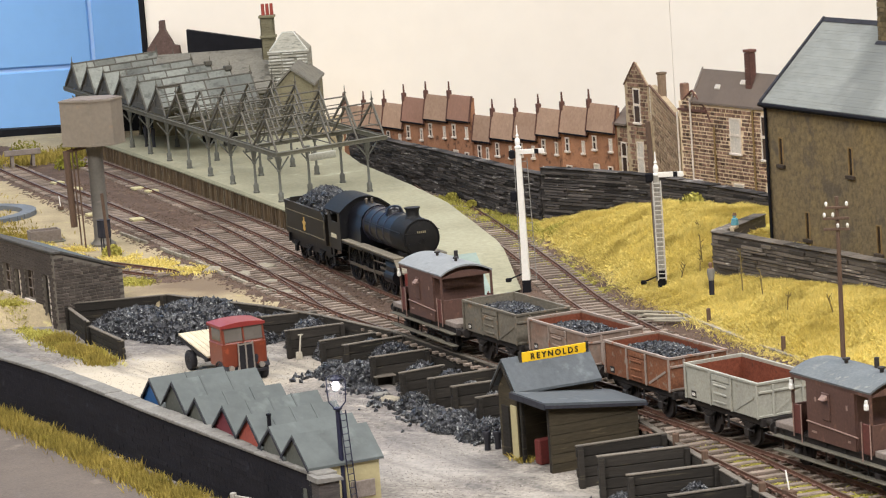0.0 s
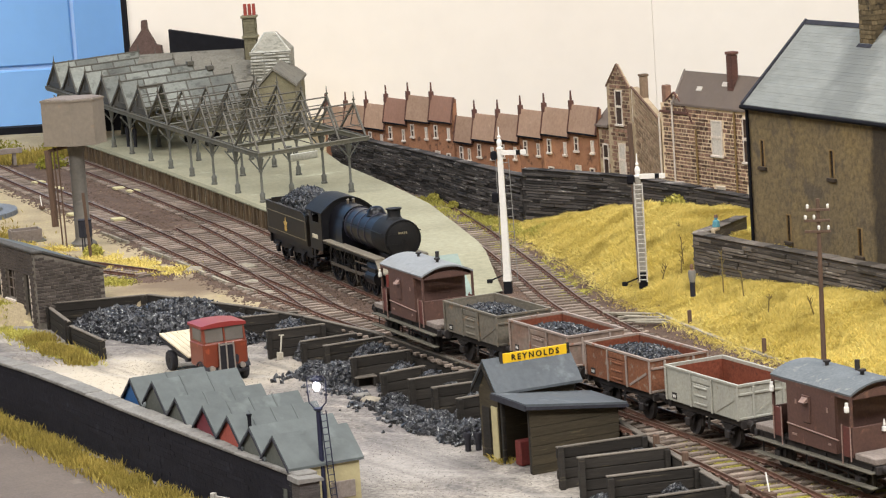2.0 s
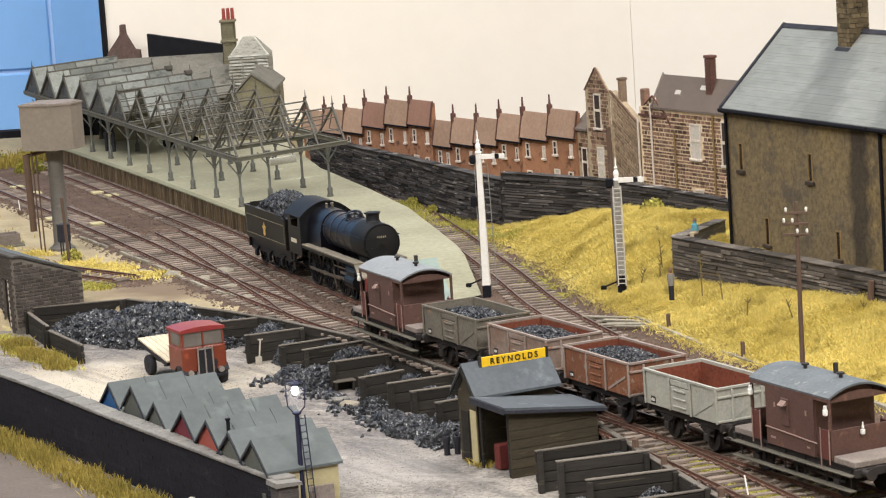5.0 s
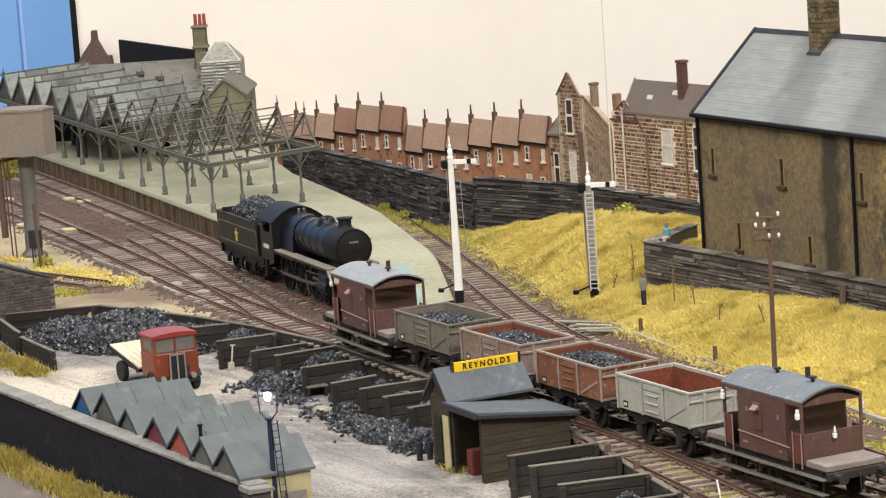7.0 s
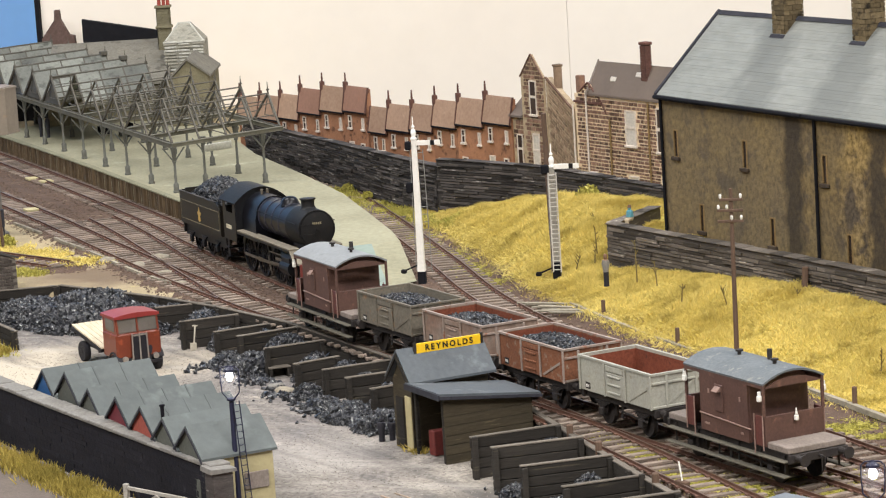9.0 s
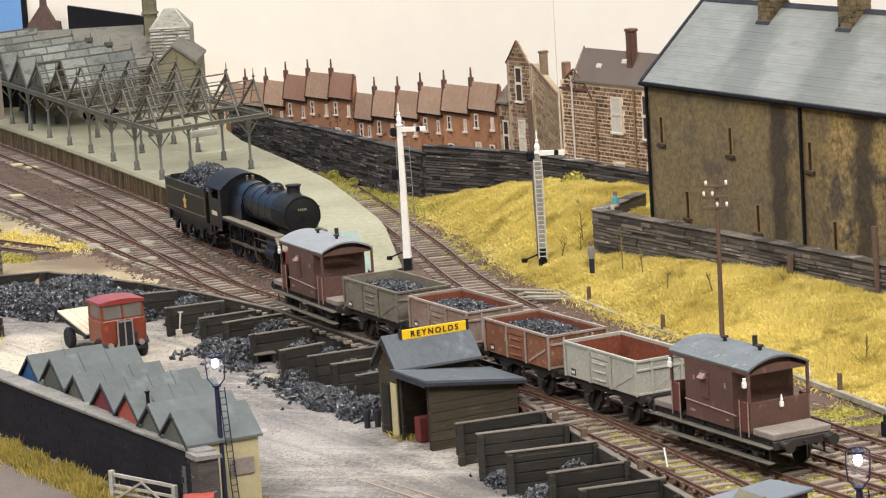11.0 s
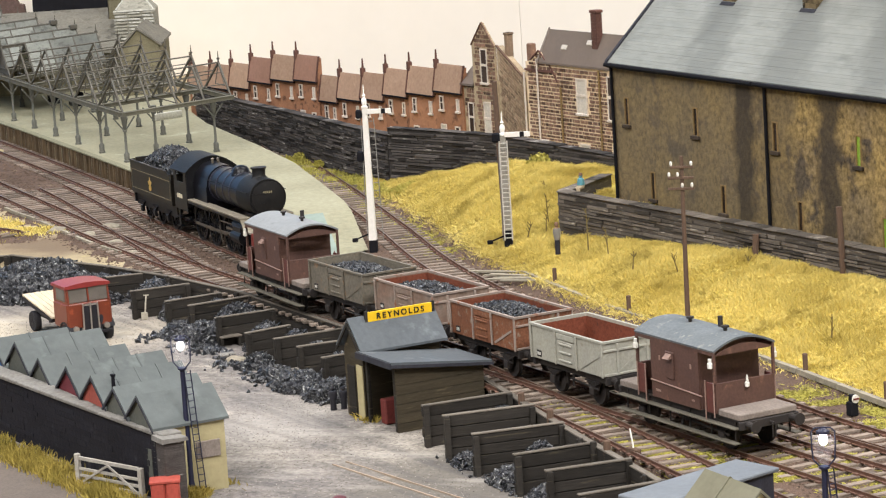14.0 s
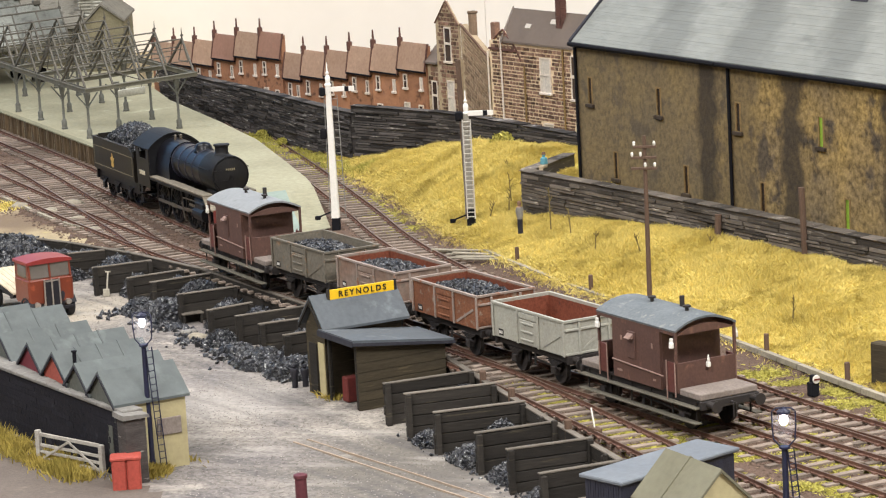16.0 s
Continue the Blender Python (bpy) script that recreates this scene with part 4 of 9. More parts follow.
def brake_van(s, lat=0.0, turn=0.0, roof=None, lit=True):
    x, y, yaw = on_train(s, lat)
    roof = roof or VANROOF
    w = thing("brake_van", x, y, 0, yaw + turn, "bauxite brown goods brake van with grey roof and long footboards", "brake van", "coal train")
    L, B, z0, z1 = 2.35, 1.17, 1.22, 3.3
    c = 1.45
    bm = bmesh.new()
    box(bm, -3.62, 3.62, -1.12, 1.12, 1.16, 1.24)
    part("floor_deck", bm, BLACKISH, w)
    for sg in (-1, 1):
        bm = bmesh.new()
        bbox(bm, sg * 2.42 if sg > 0 else -3.66, 3.66 if sg > 0 else -2.42, -1.14, 1.14, 1.2, 1.42, 0.03)
        part("end_platform", bm, DECK, w)
    # cabin
    bm = bmesh.new()
    for sg in (-1, 1):
        box(bm, -c, c, sg * B - 0.04, sg * B + 0.04, z0, z1)
        prism(bm, [(-B + 0.04, z0)] + arc(B - 0.04, z1 - 0.02, 0.32) + [(B - 0.04, z0)], sg * c - 0.03, sg * c + 0.03, "x")
    split("cabin_wall", bm, VANBROWN, w)
    bm = bmesh.new()
    for sg in (-1, 1):
        bbox(bm, -0.5, 0.0, sg * (B + 0.03), sg * (B + 0.09), 2.0, 2.95, 0.03)
    split("lookout_ducket", bm, VANBROWN, w)
    bm = bmesh.new()
    prism(bm, [(-B - 0.26, 2.72), (-B - 0.07, 2.9), (-B - 0.07, 2.72)], -0.42, -0.08, "x")
    part("ducket_hood", bm, VANLIGHT, w)
    # veranda ends: half walls with posts and openings
    for sg in (-1, 1):
        bm = bmesh.new()
        bbox(bm, sg * L - 0.04, sg * L + 0.04, -B, B, z0 + 0.02, 2.25, 0.015)
        part("end_panel", bm, VANBROWN, w)
        for s2 in (-1, 1):
            bm = bmesh.new()
            bbox(bm, sg * L - 0.05, sg * L + 0.05, s2 * B - 0.05, s2 * B + 0.05, 2.24, z1 + 0.02, 0.015)
            part("corner_post", bm, VANBROWN, w)
            bm = bmesh.new()
            bbox(bm, sg * L - 0.5 if sg > 0 else -L + 0.04, L - 0.04 if sg > 0 else -L + 0.5, s2 * B - 0.03, s2 * B + 0.03, z0 + 0.02, 2.25, 0.01)
            part("side_panel", bm, REDDISH, w)
            bm = bmesh.new()
            rod(bm, (sg * (L - 0.52), s2 * (B + 0.05), z0 - 0.25), (sg * (L - 0.52), s2 * (B + 0.05), 2.3), 0.025, 6)
            rod(bm, (sg * (L - 0.02), s2 * (B + 0.05), z0 - 0.1), (sg * (L - 0.02), s2 * (B + 0.05), 2.3), 0.025, 6)
            split("grab_rail", bm, VANLIGHT, w)
        bm = bmesh.new()
        prism(bm, arc(B, z1 - 0.12, 0.28), sg * L - 0.04, sg * L + 0.04, "x")
        part("end_header", bm, VANBROWN, w)
    for s2 in (-1, 1):
        bm = bmesh.new()
        rod(bm, (-c, s2 * (B + 0.07), 1.82), (c + 0.2, s2 * (B + 0.07), 1.72), 0.028, 6)
        part("hand_rail", bm, VANLIGHT, w)
        bm = bmesh.new()
        box(bm, -L, L, s2 * B - 0.04, s2 * B + 0.05, z1 - 0.12, z1 + 0.02)
        part("cant_rail", bm, VANBROWN, w)
    # small painted plates along the side
    for xx, zz, ln, hh in ((-1.2, 1.45, 0.3, 0.07), (1.0, 1.45, 0.16, 0.07), (-0.95, 2.55, 0.1, 0.16), (0.95, 2.55, 0.09, 0.16)):
        bm = bmesh.new()
        box(bm, xx, xx + ln, -B - 0.052, -B - 0.04, zz, zz + hh)
        part("side_plate", bm, VANLIGHT, w)
    # arched roof
    bm = bmesh.new()
    outer = arc(1.23, 3.36, 0.36, 14)
    inner = [(y * 0.985, z - 0.07) for y, z in outer]
    prism(bm, outer + inner[::-1], -2.42, 2.42, "x")
    part("roof", bm, roof, w)
    bm = bmesh.new()
    rod(bm, (0.55, 0.35, 3.55), (0.55, 0.35, 4.05), 0.09, 10)
    part("stove_pipe", bm, BLACKISH, w)
    for xx in (-0.75, 1.35):
        bm = bmesh.new()
        rod(bm, (xx, 0, 3.68), (xx, 0, 3.86), 0.07, 8)
        rod(bm, (xx, 0, 3.84), (xx, 0, 3.9), 0.14, 8)
        part("roof_vent", bm, BLACKISH, w)
    underframe(w, 3.66, 4.88, 1.2)
    for s2 in (-1, 1):
        for zz, ye in ((0.92, 1.32), (0.42, 1.34)):
            bm = bmesh.new()
            bbox(bm, -3.6, 3.6, s2 * 1.06, s2 * ye, zz, zz + 0.05, 0.012)
            part("footboard", bm, FOOT_WOOD, w)
        bm = bmesh.new()
        for xx in (-3.3, -1.9, -0.6, 0.6, 1.9, 3.3):
            box(bm, xx - 0.025, xx + 0.025, s2 * 1.05, s2 * 1.09, 0.44, 1.1)
        split("footboard_iron", bm, BLACKISH, w)
    for sg, yy in ((1, -1.28), (1, 1.28), (-1, -1.28), (-1, 1.28)) if lit else ((-1, -1.28),):
        bm = bmesh.new()
        bbox(bm, sg * (L - 0.08) - 0.08, sg * (L - 0.08) + 0.08, yy - 0.07, yy + 0.07, 2.76, 2.98, 0.03)
        rod(bm, (sg * (L - 0.08), yy, 2.98), (sg * (L - 0.08), yy, 3.1), 0.06, 8)
        part("side_lamp", bm, WHITE, w, "white oil side lamp")
    if not lit:
        return w
    bm = bmesh.new()
    bbox(bm, L + 0.05, L + 0.19, -0.05, 0.09, 1.98, 2.17, 0.03)
    rod(bm, (L + 0.13, 0.02, 2.2), (L + 0.13, 0.02, 2.4), 0.05, 8, 0.02)
    part("tail_lamp", bm, WHITE, w, "white tail lamp")
    return w


def arc(half, z, rise, n=12):
    return [(half * (2 * i / n - 1), z + rise * (1 - (2 * i / n - 1) ** 2)) for i in range(n + 1)]


DECK = mat("grey_platform_boards", "8b8078", "766c64", 1.0, 0.85, 0.3)
REDDISH = mat("red_brown_inner", "633630", "563029", 1.0, 0.6, 0.1)
VANLIGHT = mat("dusty_brown_metal", "957c70", "85695e", 1.0, 0.6, 0.1)
FOOT_WOOD = mat("grey_footboard", "6d685c", "5a564c", 1.0, 0.85, 0.3, stretch=(0.3, 3, 3))
WORNTRIM = mat("worn_grey_trim", "9a8c82", "86766a", 1.2, 0.7, 0.2, c3="8a5a40", spot=0.58, grain=0.12)
PALEVANROOF = mat("pale_grey_roof", "8b8d8e", "7f8283", 0.6, 0.75, 0.2, c3="75787a", spot=0.6, grain=0.1)
brake_van(-0.05, 0.12, -2.8, PALEVANROOF, False)
mineral_wagon(6.35, DIRTYGREY, DIRTYGREY, DIRTYGREY, 0.35, "grimy grey steel mineral wagon loaded with coal", 11, 0.28)
mineral_wagon(12.4, RUSTGREY, INRUST, WORNTRIM, 0.3, "patchy rust and grey mineral wagon with coal load", 12, 0.3)
mineral_wagon(18.78, RUSTY, INRUST, WORNTRIM, 0.42, "rusty orange mineral wagon heaped with coal", 13, 0.3)
mineral_wagon(24.93, GREYPAINT, INRUST, GREYPAINT, 0, "clean pale grey mineral wagon, empty with rusty inside", 14, 0.3)
brake_van(32.5)

# ---- the steam locomotive ----
LOCOBLACK = mat("lined_black_paint", "151518", "101013", 0.6, 0.42, 0.1, spec=0.35, c3="2c2926", grain=0.15)
BOILERBLUE = mat("glossy_dark_boiler", "15151a", "111115", 0.5, 0.3, 0.08, spec=0.26, c3="2a2625", grain=0.1)
SMOKEBOX = mat("matt_smokebox", "191817", "131315", 0.8, 0.55, 0.2, spec=0.3, c3="2b2826")
TENDERGREEN = mat("tender_side", "221e19", "1a1713", 0.7, 0.45, 0.1, spec=0.35, c3="332c24", grain=0.15)
LINING = mat("grey_lining", "857c62", None, 1, 0.5, 0)
BAND = mat("boiler_band", "3c3c48", None, 1, 0.4, 0)
RED = mat("grimy_buffer_beam_red", "702c25", "5c2620", 1, 0.6, 0.1, c3="4c2a24")
STEEL = mat("grimy_steel_rod", "8a8276", "6d655a", 1.5, 0.4, 0.1, 0.7)
DUSTY = mat("dusty_running_plate", "8a8272", "736b5e", 0.8, 0.85, 0.2)
BRASS = mat("dull_gold_crest", "b08a3c", "c8a860", 2, 0.5, 0)
CABNUM = mat("cream_number_bars", "d4cbb0", None, 1, 0.6, 0)


def spoked(bm, x, y, r, s, n=14):
    """A spoked wheel, its rim and tyre turned, lying upright at side s."""
    m = Matrix.Translation((x, y, r)) @ Matrix.Rotation(math.pi / 2, 4, "X")
    prof = [(r - 0.12, -0.06), (r, -0.06), (r, 0.06), (r - 0.12, 0.06)]
    seg = 28
    rings = [[bm.verts.new(m @ Vector((q * math.cos(2 * math.pi * i / seg), q * math.sin(2 * math.pi * i / seg), z))) for i in range(seg)] for q, z in prof]
    for a in range(4):
        for i in range(seg):
            j = (i + 1) % seg
            bm.faces.new((rings[a][i], rings[a][j], rings[(a + 1) % 4][j], rings[(a + 1) % 4][i]))
    for k in range(n):
        a = 2 * math.pi * k / n
        beam(bm, (x + 0.1 * math.cos(a), y, r + 0.1 * math.sin(a)), (x + (r - 0.1) * math.cos(a), y, r + (r - 0.1) * math.sin(a)), 0.05, 0.05)
    rod(bm, (x, y - 0.09, r), (x, y + 0.09, r), 0.15, 12)


def locomotive():
    """Local x points to the front; the rail top is at z = 0."""
    e = thing("steam_locomotive", -11.2, 140.55, 0, -67.2, "grimy black 4-6-0 steam locomotive with lined tender", "locomotive")
    e.matrix_world = e.matrix_world @ Matrix.Scale(1.05, 4)
    # boiler, tapered, with firebox and smokebox
    bm = bmesh.new()
    t = Matrix.Rotation(math.pi / 2, 4, "Y")
    lathe(bm, [(0.80, 0.0), (0.82, 0.02), (0.84, 4.2), (0.84, 4.22)], 28, Matrix.Translation((1.6, 0, 2.82)) @ t)
    part("boiler", bm, BOILERBLUE, e, "dark glossy boiler with bands", smooth=True)
    for x in (1.8, 2.7, 3.65, 4.6):
        bm = bmesh.new()
        lathe(bm, [(0.845, 0.0), (0.86, 0.0), (0.86, 0.045), (0.845, 0.045)], 28, Matrix.Translation((x, 0, 2.82)) @ t)
        part("boiler_band", bm, BAND, e)
    bm = bmesh.new()
    lathe(bm, [(0.9, 0.0), (0.9, 1.75), (0.88, 1.8)], 28, Matrix.Translation((5.75, 0, 2.82)) @ t)
    part("smokebox", bm, SMOKEBOX, e, smooth=True)
    bm = bmesh.new()
    lathe(bm, [(0.9, 0.0), (0.89, 0.05), (0.85, 0.06), (0.84, 0.02), (0.8, 0.02), (0.79, 0.07), (0.5, 0.11), (0.2, 0.14), (0.02, 0.145)], 28, Matrix.Translation((7.55, 0, 2.82)) @ t)
    d = part("smokebox_door", bm, SMOKEBOX, e, smooth=True)
    bm = bmesh.new()
    for q in (-1, 1):
        beam(bm, (7.7, 0.02 * q, 2.82), (7.72, 0.1 * q, 2.62), 0.025, 0.025)
    part("door_handle", bm, SMOKEBOX, d)
    bm = bmesh.new()
    for k in range(5):
        box(bm, 7.66, 7.69, -0.22 + 0.09 * k, -0.165 + 0.09 * k, 3.06, 3.16)
    part("number_plate", bm, LINING, d)
    bm = bmesh.new()
    for z in (2.5, 2.95):
        beam(bm, (7.61, -0.84, z + 0.1), (7.69, -0.15, z + 0.1), 0.04, 0.06)
    part("door_hinge", bm, SMOKEBOX, d)
    # firebox
    bm = bmesh.new()
    pts = [(-0.95, 1.5), (-0.95, 2.6)] + [(-0.9 * math.cos(a), 2.72 + 0.9 * math.sin(a)) for a in [math.pi * k / 12 for k in range(13)]] + [(0.95, 2.6), (0.95, 1.5)]
    prism(bm, [(q[0], q[1] + 0.1) for q in pts], -0.3, 1.65, "x")
    part("firebox", bm, BOILERBLUE, e, smooth=True)
    # chimney, dome, valves
    bm = bmesh.new()
    lathe(bm, [(0.42, 0.0), (0.34, 0.08), (0.3, 0.16), (0.31, 0.42), (0.37, 0.46), (0.37, 0.52), (0.24, 0.53)], 20, Matrix.Translation((6.6, 0, 3.62)))
    part("chimney", bm, SMOKEBOX, e, smooth=True)
    bm = bmesh.new()
    lathe(bm, [(0.5, 0.0), (0.42, 0.1), (0.38, 0.22), (0.3, 0.34), (0.15, 0.4), (0.02, 0.42)], 20, Matrix.Translation((4.1, 0, 3.56)))
    part("dome", bm, BOILERBLUE, e, smooth=True)
    for y in (-0.14, 0.14):
        bm = bmesh.new()
        lathe(bm, [(0.07, 0.0), (0.06, 0.2), (0.08, 0.22), (0.03, 0.26)], 10, Matrix.Translation((0.45, y, 3.68)))
        part("safety_valve", bm, STEEL, e)
    bm = bmesh.new()
    bbox(bm, 3.2, 3.5, -0.2, 0.2, 3.56, 3.7, 0.06)
    part("top_feed", bm, LOCOBLACK, e)
    # running plate
    bm = bmesh.new()
    for s in (-1, 1):
        bbox(bm, -0.4, 7.3, s * 0.8, s * 1.3, 1.92, 2.0, 0.02)
    box(bm, 7.55, 8.5, -1.28, 1.28, 1.4, 1.48)
    for s in (-1, 1):
        beam(bm, (7.2, s * 1.08, 1.96), (7.7, s * 1.08, 1.46), 0.42, 0.06)
    part("running_plate", bm, DUSTY, e, "dusty grey running plate")
    bm = bmesh.new()
    for s in (-1, 1):
        box(bm, -0.4, 7.25, s * 1.27, s * 1.3, 1.82, 1.92)
    split("valance", bm, LOCOBLACK, e)
    bm = bmesh.new()
    for s in (-1, 1):
        rod(bm, (1.7, s * 0.9, 3.12), (7.4, s * 0.95, 3.12), 0.022, 6)
    split("hand_rail", bm, SMOKEBOX, e)
    bm = bmesh.new()
    bbox(bm, 8.45, 8.57, -1.25, 1.25, 0.85, 1.44, 0.02)
    part("buffer_beam", bm, RED, e, "grimy red front buffer beam")
    for y in (-0.87, 0.87):
        bm = bmesh.new()
        rod(bm, (8.57, y, 1.06), (8.87, y, 1.06), 0.13, 12, 0.11)
        rod(bm, (8.87, y, 1.06), (9.03, y, 1.06), 0.06, 8)
        rod(bm, (9.02, y, 1.06), (9.07, y, 1.06), 0.23, 16)
        part("buffer", bm, LOCOBLACK, e)
    for y in (-0.95, 0.0):
        bm = bmesh.new()
        bbox(bm, 8.27, 8.45, y - 0.09, y + 0.09, 1.48, 1.76, 0.03)
        rod(bm, (8.36, y, 1.76), (8.36, y, 1.88), 0.05, 8)
        part("headlamp", bm, WHITE, e, "white headlamp")
    # main plates, cylinders, valve gear
    bm = bmesh.new()
    for s in (-1, 1):
        box(bm, -1.4, 8.44, s * 0.6 - 0.03, s * 0.6 + 0.03, 0.75, 1.6)
    box(bm, 6.0, 7.2, -0.6, 0.6, 1.2, 2.1)
    part("frame", bm, LOCOBLACK, e)
    for s in (-1, 1):
        bm = bmesh.new()
        rod(bm, (5.85, s * 1.02, 1.02), (7.1, s * 1.02, 1.02), 0.34, 16)
        rod(bm, (5.75, s * 1.0, 1.55), (7.2, s * 1.0, 1.55), 0.2, 14)
        bbox(bm, 5.9, 7.05, s * 0.8, s * 1.24, 1.0, 1.55, 0.05)
        part("cylinder", bm, LOCOBLACK, e)
        bm = bmesh.new()
        beam(bm, (-0.1, s * 0.98, 0.86), (4.35, s * 0.98, 0.86), 0.05, 0.13)
        beam(bm, (2.1, s * 1.06, 0.86), (5.6, s * 1.06, 1.0), 0.05, 0.12)
        beam(bm, (5.5, s * 1.0, 1.02), (6.5, s * 1.0, 1.02), 0.06, 0.06)
        beam(bm, (4.6, s * 1.04, 1.22), (6.5, s * 1.04, 1.22), 0.08, 0.1)
        beam(bm, (3.7, s * 1.1, 1.25), (4.0, s * 1.1, 0.45), 0.05, 0.08)
        beam(bm, (2.3, s * 1.1, 1.0), (3.9, s * 1.1, 0.9), 0.04, 0.06)
        beam(bm, (3.8, s * 1.08, 1.45), (6.4, s * 1.05, 1.48), 0.04, 0.05)
        beam(bm, (5.55, s * 1.08, 1.55), (5.6, s * 1.08, 0.85), 0.04, 0.06)
        part("valve_gear", bm, STEEL, e, "grimy steel coupling rods and valve gear")
    for x in (0.1, 2.1, 4.3):
        bm = bmesh.new()
        for s in (-1, 1):
            spoked(bm, x, s * 0.74, 0.93, s, 16)
        rod(bm, (x, -0.7, 0.93), (x, 0.7, 0.93), 0.1, 8)
        part("driving_wheelset", bm, LOCOBLACK, e)
    for x in (5.55, 7.4):
        bm = bmesh.new()
        for s in (-1, 1):
            spoked(bm, x, s * 0.74, 0.48, s, 10)
        rod(bm, (x, -0.7, 0.48), (x, 0.7, 0.48), 0.08, 8)
        part("bogie_wheelset", bm, LOCOBLACK, e)
    # cab
    bm = bmesh.new()
    for s in (-1, 1):
        prism(bm, [(-2.15, 1.4), (-0.28, 1.4), (-0.28, 3.3), (-0.6, 3.3), (-0.7, 2.75), (-1.6, 2.75), (-1.85, 3.3), (-2.15, 3.3)], s * 1.28, s * 1.32, "y")
    split("cab_side", bm, LOCOBLACK, e)
    bm = bmesh.new()
    prism(bm, [(-1.28, 1.6), (-1.28, 3.3)] + arc(1.28, 3.3, 0.62)[1:-1] + [(1.28, 3.3), (1.28, 1.6)], -0.32, -0.26, "x")
    part("cab_front", bm, LOCOBLACK, e)
    bm = bmesh.new()
    outer = arc(1.36, 3.28, 0.7, 16)
    prism(bm, outer + [(y * 0.97, z - 0.06) for y, z in outer[::-1]], -2.6, -0.14, "x")
    part("cab_roof", bm, SMOKEBOX, e, smooth=False)
    bm = bmesh.new()
    for k in range(5):
        box(bm, -1.75 + 0.17 * k, -1.63 + 0.17 * k, -1.335, -1.32, 1.95, 2.15)
    part("cab_number", bm, CABNUM, e)
    bm = bmesh.new()
    for s in (-1, 1):
        beam(bm, (-1.9, s * 1.2, 1.4), (-1.9, s * 1.2, 0.55), 0.3, 0.04)
        box(bm, -2.15, -1.65, s * 1.08, s * 1.32, 0.5, 0.55)
        box(bm, -2.15, -1.65, s * 1.08, s * 1.32, 0.95, 1.0)
    split("cab_step", bm, LOCOBLACK, e)
    # tender
    tend = part("tender", tender_bm(), TENDERGREEN, e, "dark lined six-wheel tender")
    bm = bmesh.new()
    for s in (-1, 1):
        for z in (1.62, 2.55):
            box(bm, -9.1, -2.9, s * 1.322, s * 1.328, z, z + 0.03)
        for x in (-9.1, -2.93):
            box(bm, x, x + 0.03, s * 1.322, s * 1.328, 1.62, 2.58)
    part("lining", bm, LINING, tend)
    bm = bmesh.new()
    for s in (-1, 1):
        prism(bm, [(-6.42, 2.2), (-6.25, 2.0), (-6.3, 1.8), (-6.1, 1.72), (-5.9, 1.8), (-5.95, 2.0), (-5.78, 2.2), (-6.0, 2.22), (-6.1, 2.45), (-6.2, 2.22)], s * 1.322, s * 1.334, "y")
    part("crest", bm, BRASS, tend)
    bm = coal_lumps(-8.3, -3.0, -1.0, 1.0, 2.85, lambda u, v: 0.95 * math.sin(math.pi * min(1, max(0, u))) ** 0.5 * math.sin(math.pi * min(1, max(0, v))) ** 0.6, 1300, 31, (0.08, 0.18))
    load = single("tender_coal", bm, COAL, "black lump coal heaped in the tender", "coal", kind="stuff")
    load.matrix_world = e.matrix_world.copy()
    bm = bmesh.new()
    for s in (-1, 1):
        box(bm, -9.2, -2.7, s * 1.05 - 0.04, s * 1.05 + 0.04, 0.75, 1.35)
    box(bm, -9.3, -9.18, -1.2, 1.2, 0.85, 1.35)
    part("tender_frame", bm, LOCOBLACK, e)
    for x in (-8.2, -6.1, -4.0):
        bm = bmesh.new()
        for s in (-1, 1):
            spoked(bm, x, s * 0.74, 0.62, s, 12)
            bbox(bm, x - 0.16, x + 0.16, s * 1.06, s * 1.22, 0.45, 0.8, 0.03)
            for k in range(4):
                box(bm, x - 0.45 + 0.09 * k, x + 0.45 - 0.09 * k, s * 1.1, s * 1.18, 0.95 - 0.05 * k, 0.985 - 0.05 * k)
        rod(bm, (x, -0.7, 0.62), (x, 0.7, 0.62), 0.08, 8)
        part("tender_wheelset", bm, LOCOBLACK, e)
    for y in (-0.87, 0.87):
        bm = bmesh.new()
        rod(bm, (-9.3, y, 1.06), (-9.6, y, 1.06), 0.12, 10, 0.1)
        rod(bm, (-9.62, y, 1.06), (-9.67, y, 1.06), 0.22, 14)
        part("buffer", bm, LOCOBLACK, e)
    return e


def tender_bm():
    bm = bmesh.new()
    for s in (-1, 1):
        prism(bm, [(-9.25, 1.4), (-2.7, 1.4), (-2.7, 2.5), (-2.95, 2.85), (-3.4, 3.0), (-8.9, 3.0), (-9.25, 3.0)], s * 1.28, s * 1.32, "y")
        prism(bm, [(-9.25, 2.98), (-3.4, 2.98), (-3.4, 3.02), (-9.25, 3.02)], s * 1.22, s * 1.36, "y")
    box(bm, -9.28, -9.22, -1.3, 1.3, 1.4, 3.02)
    box(bm, -9.2, -2.7, -1.28, 1.28, 1.36, 1.44)
    box(bm, -8.4, -8.3, -1.28, 1.28, 1.4, 3.2)
    box(bm, -9.22, -8.4, -1.28, 1.28, 2.8, 2.86)
    box(bm, -2.75, -2.7, -1.28, 1.28, 1.4, 2.9)
    box(bm, -8.3, -2.75, -1.28, 1.28, 2.5, 2.56)
    return bm


locomotive()

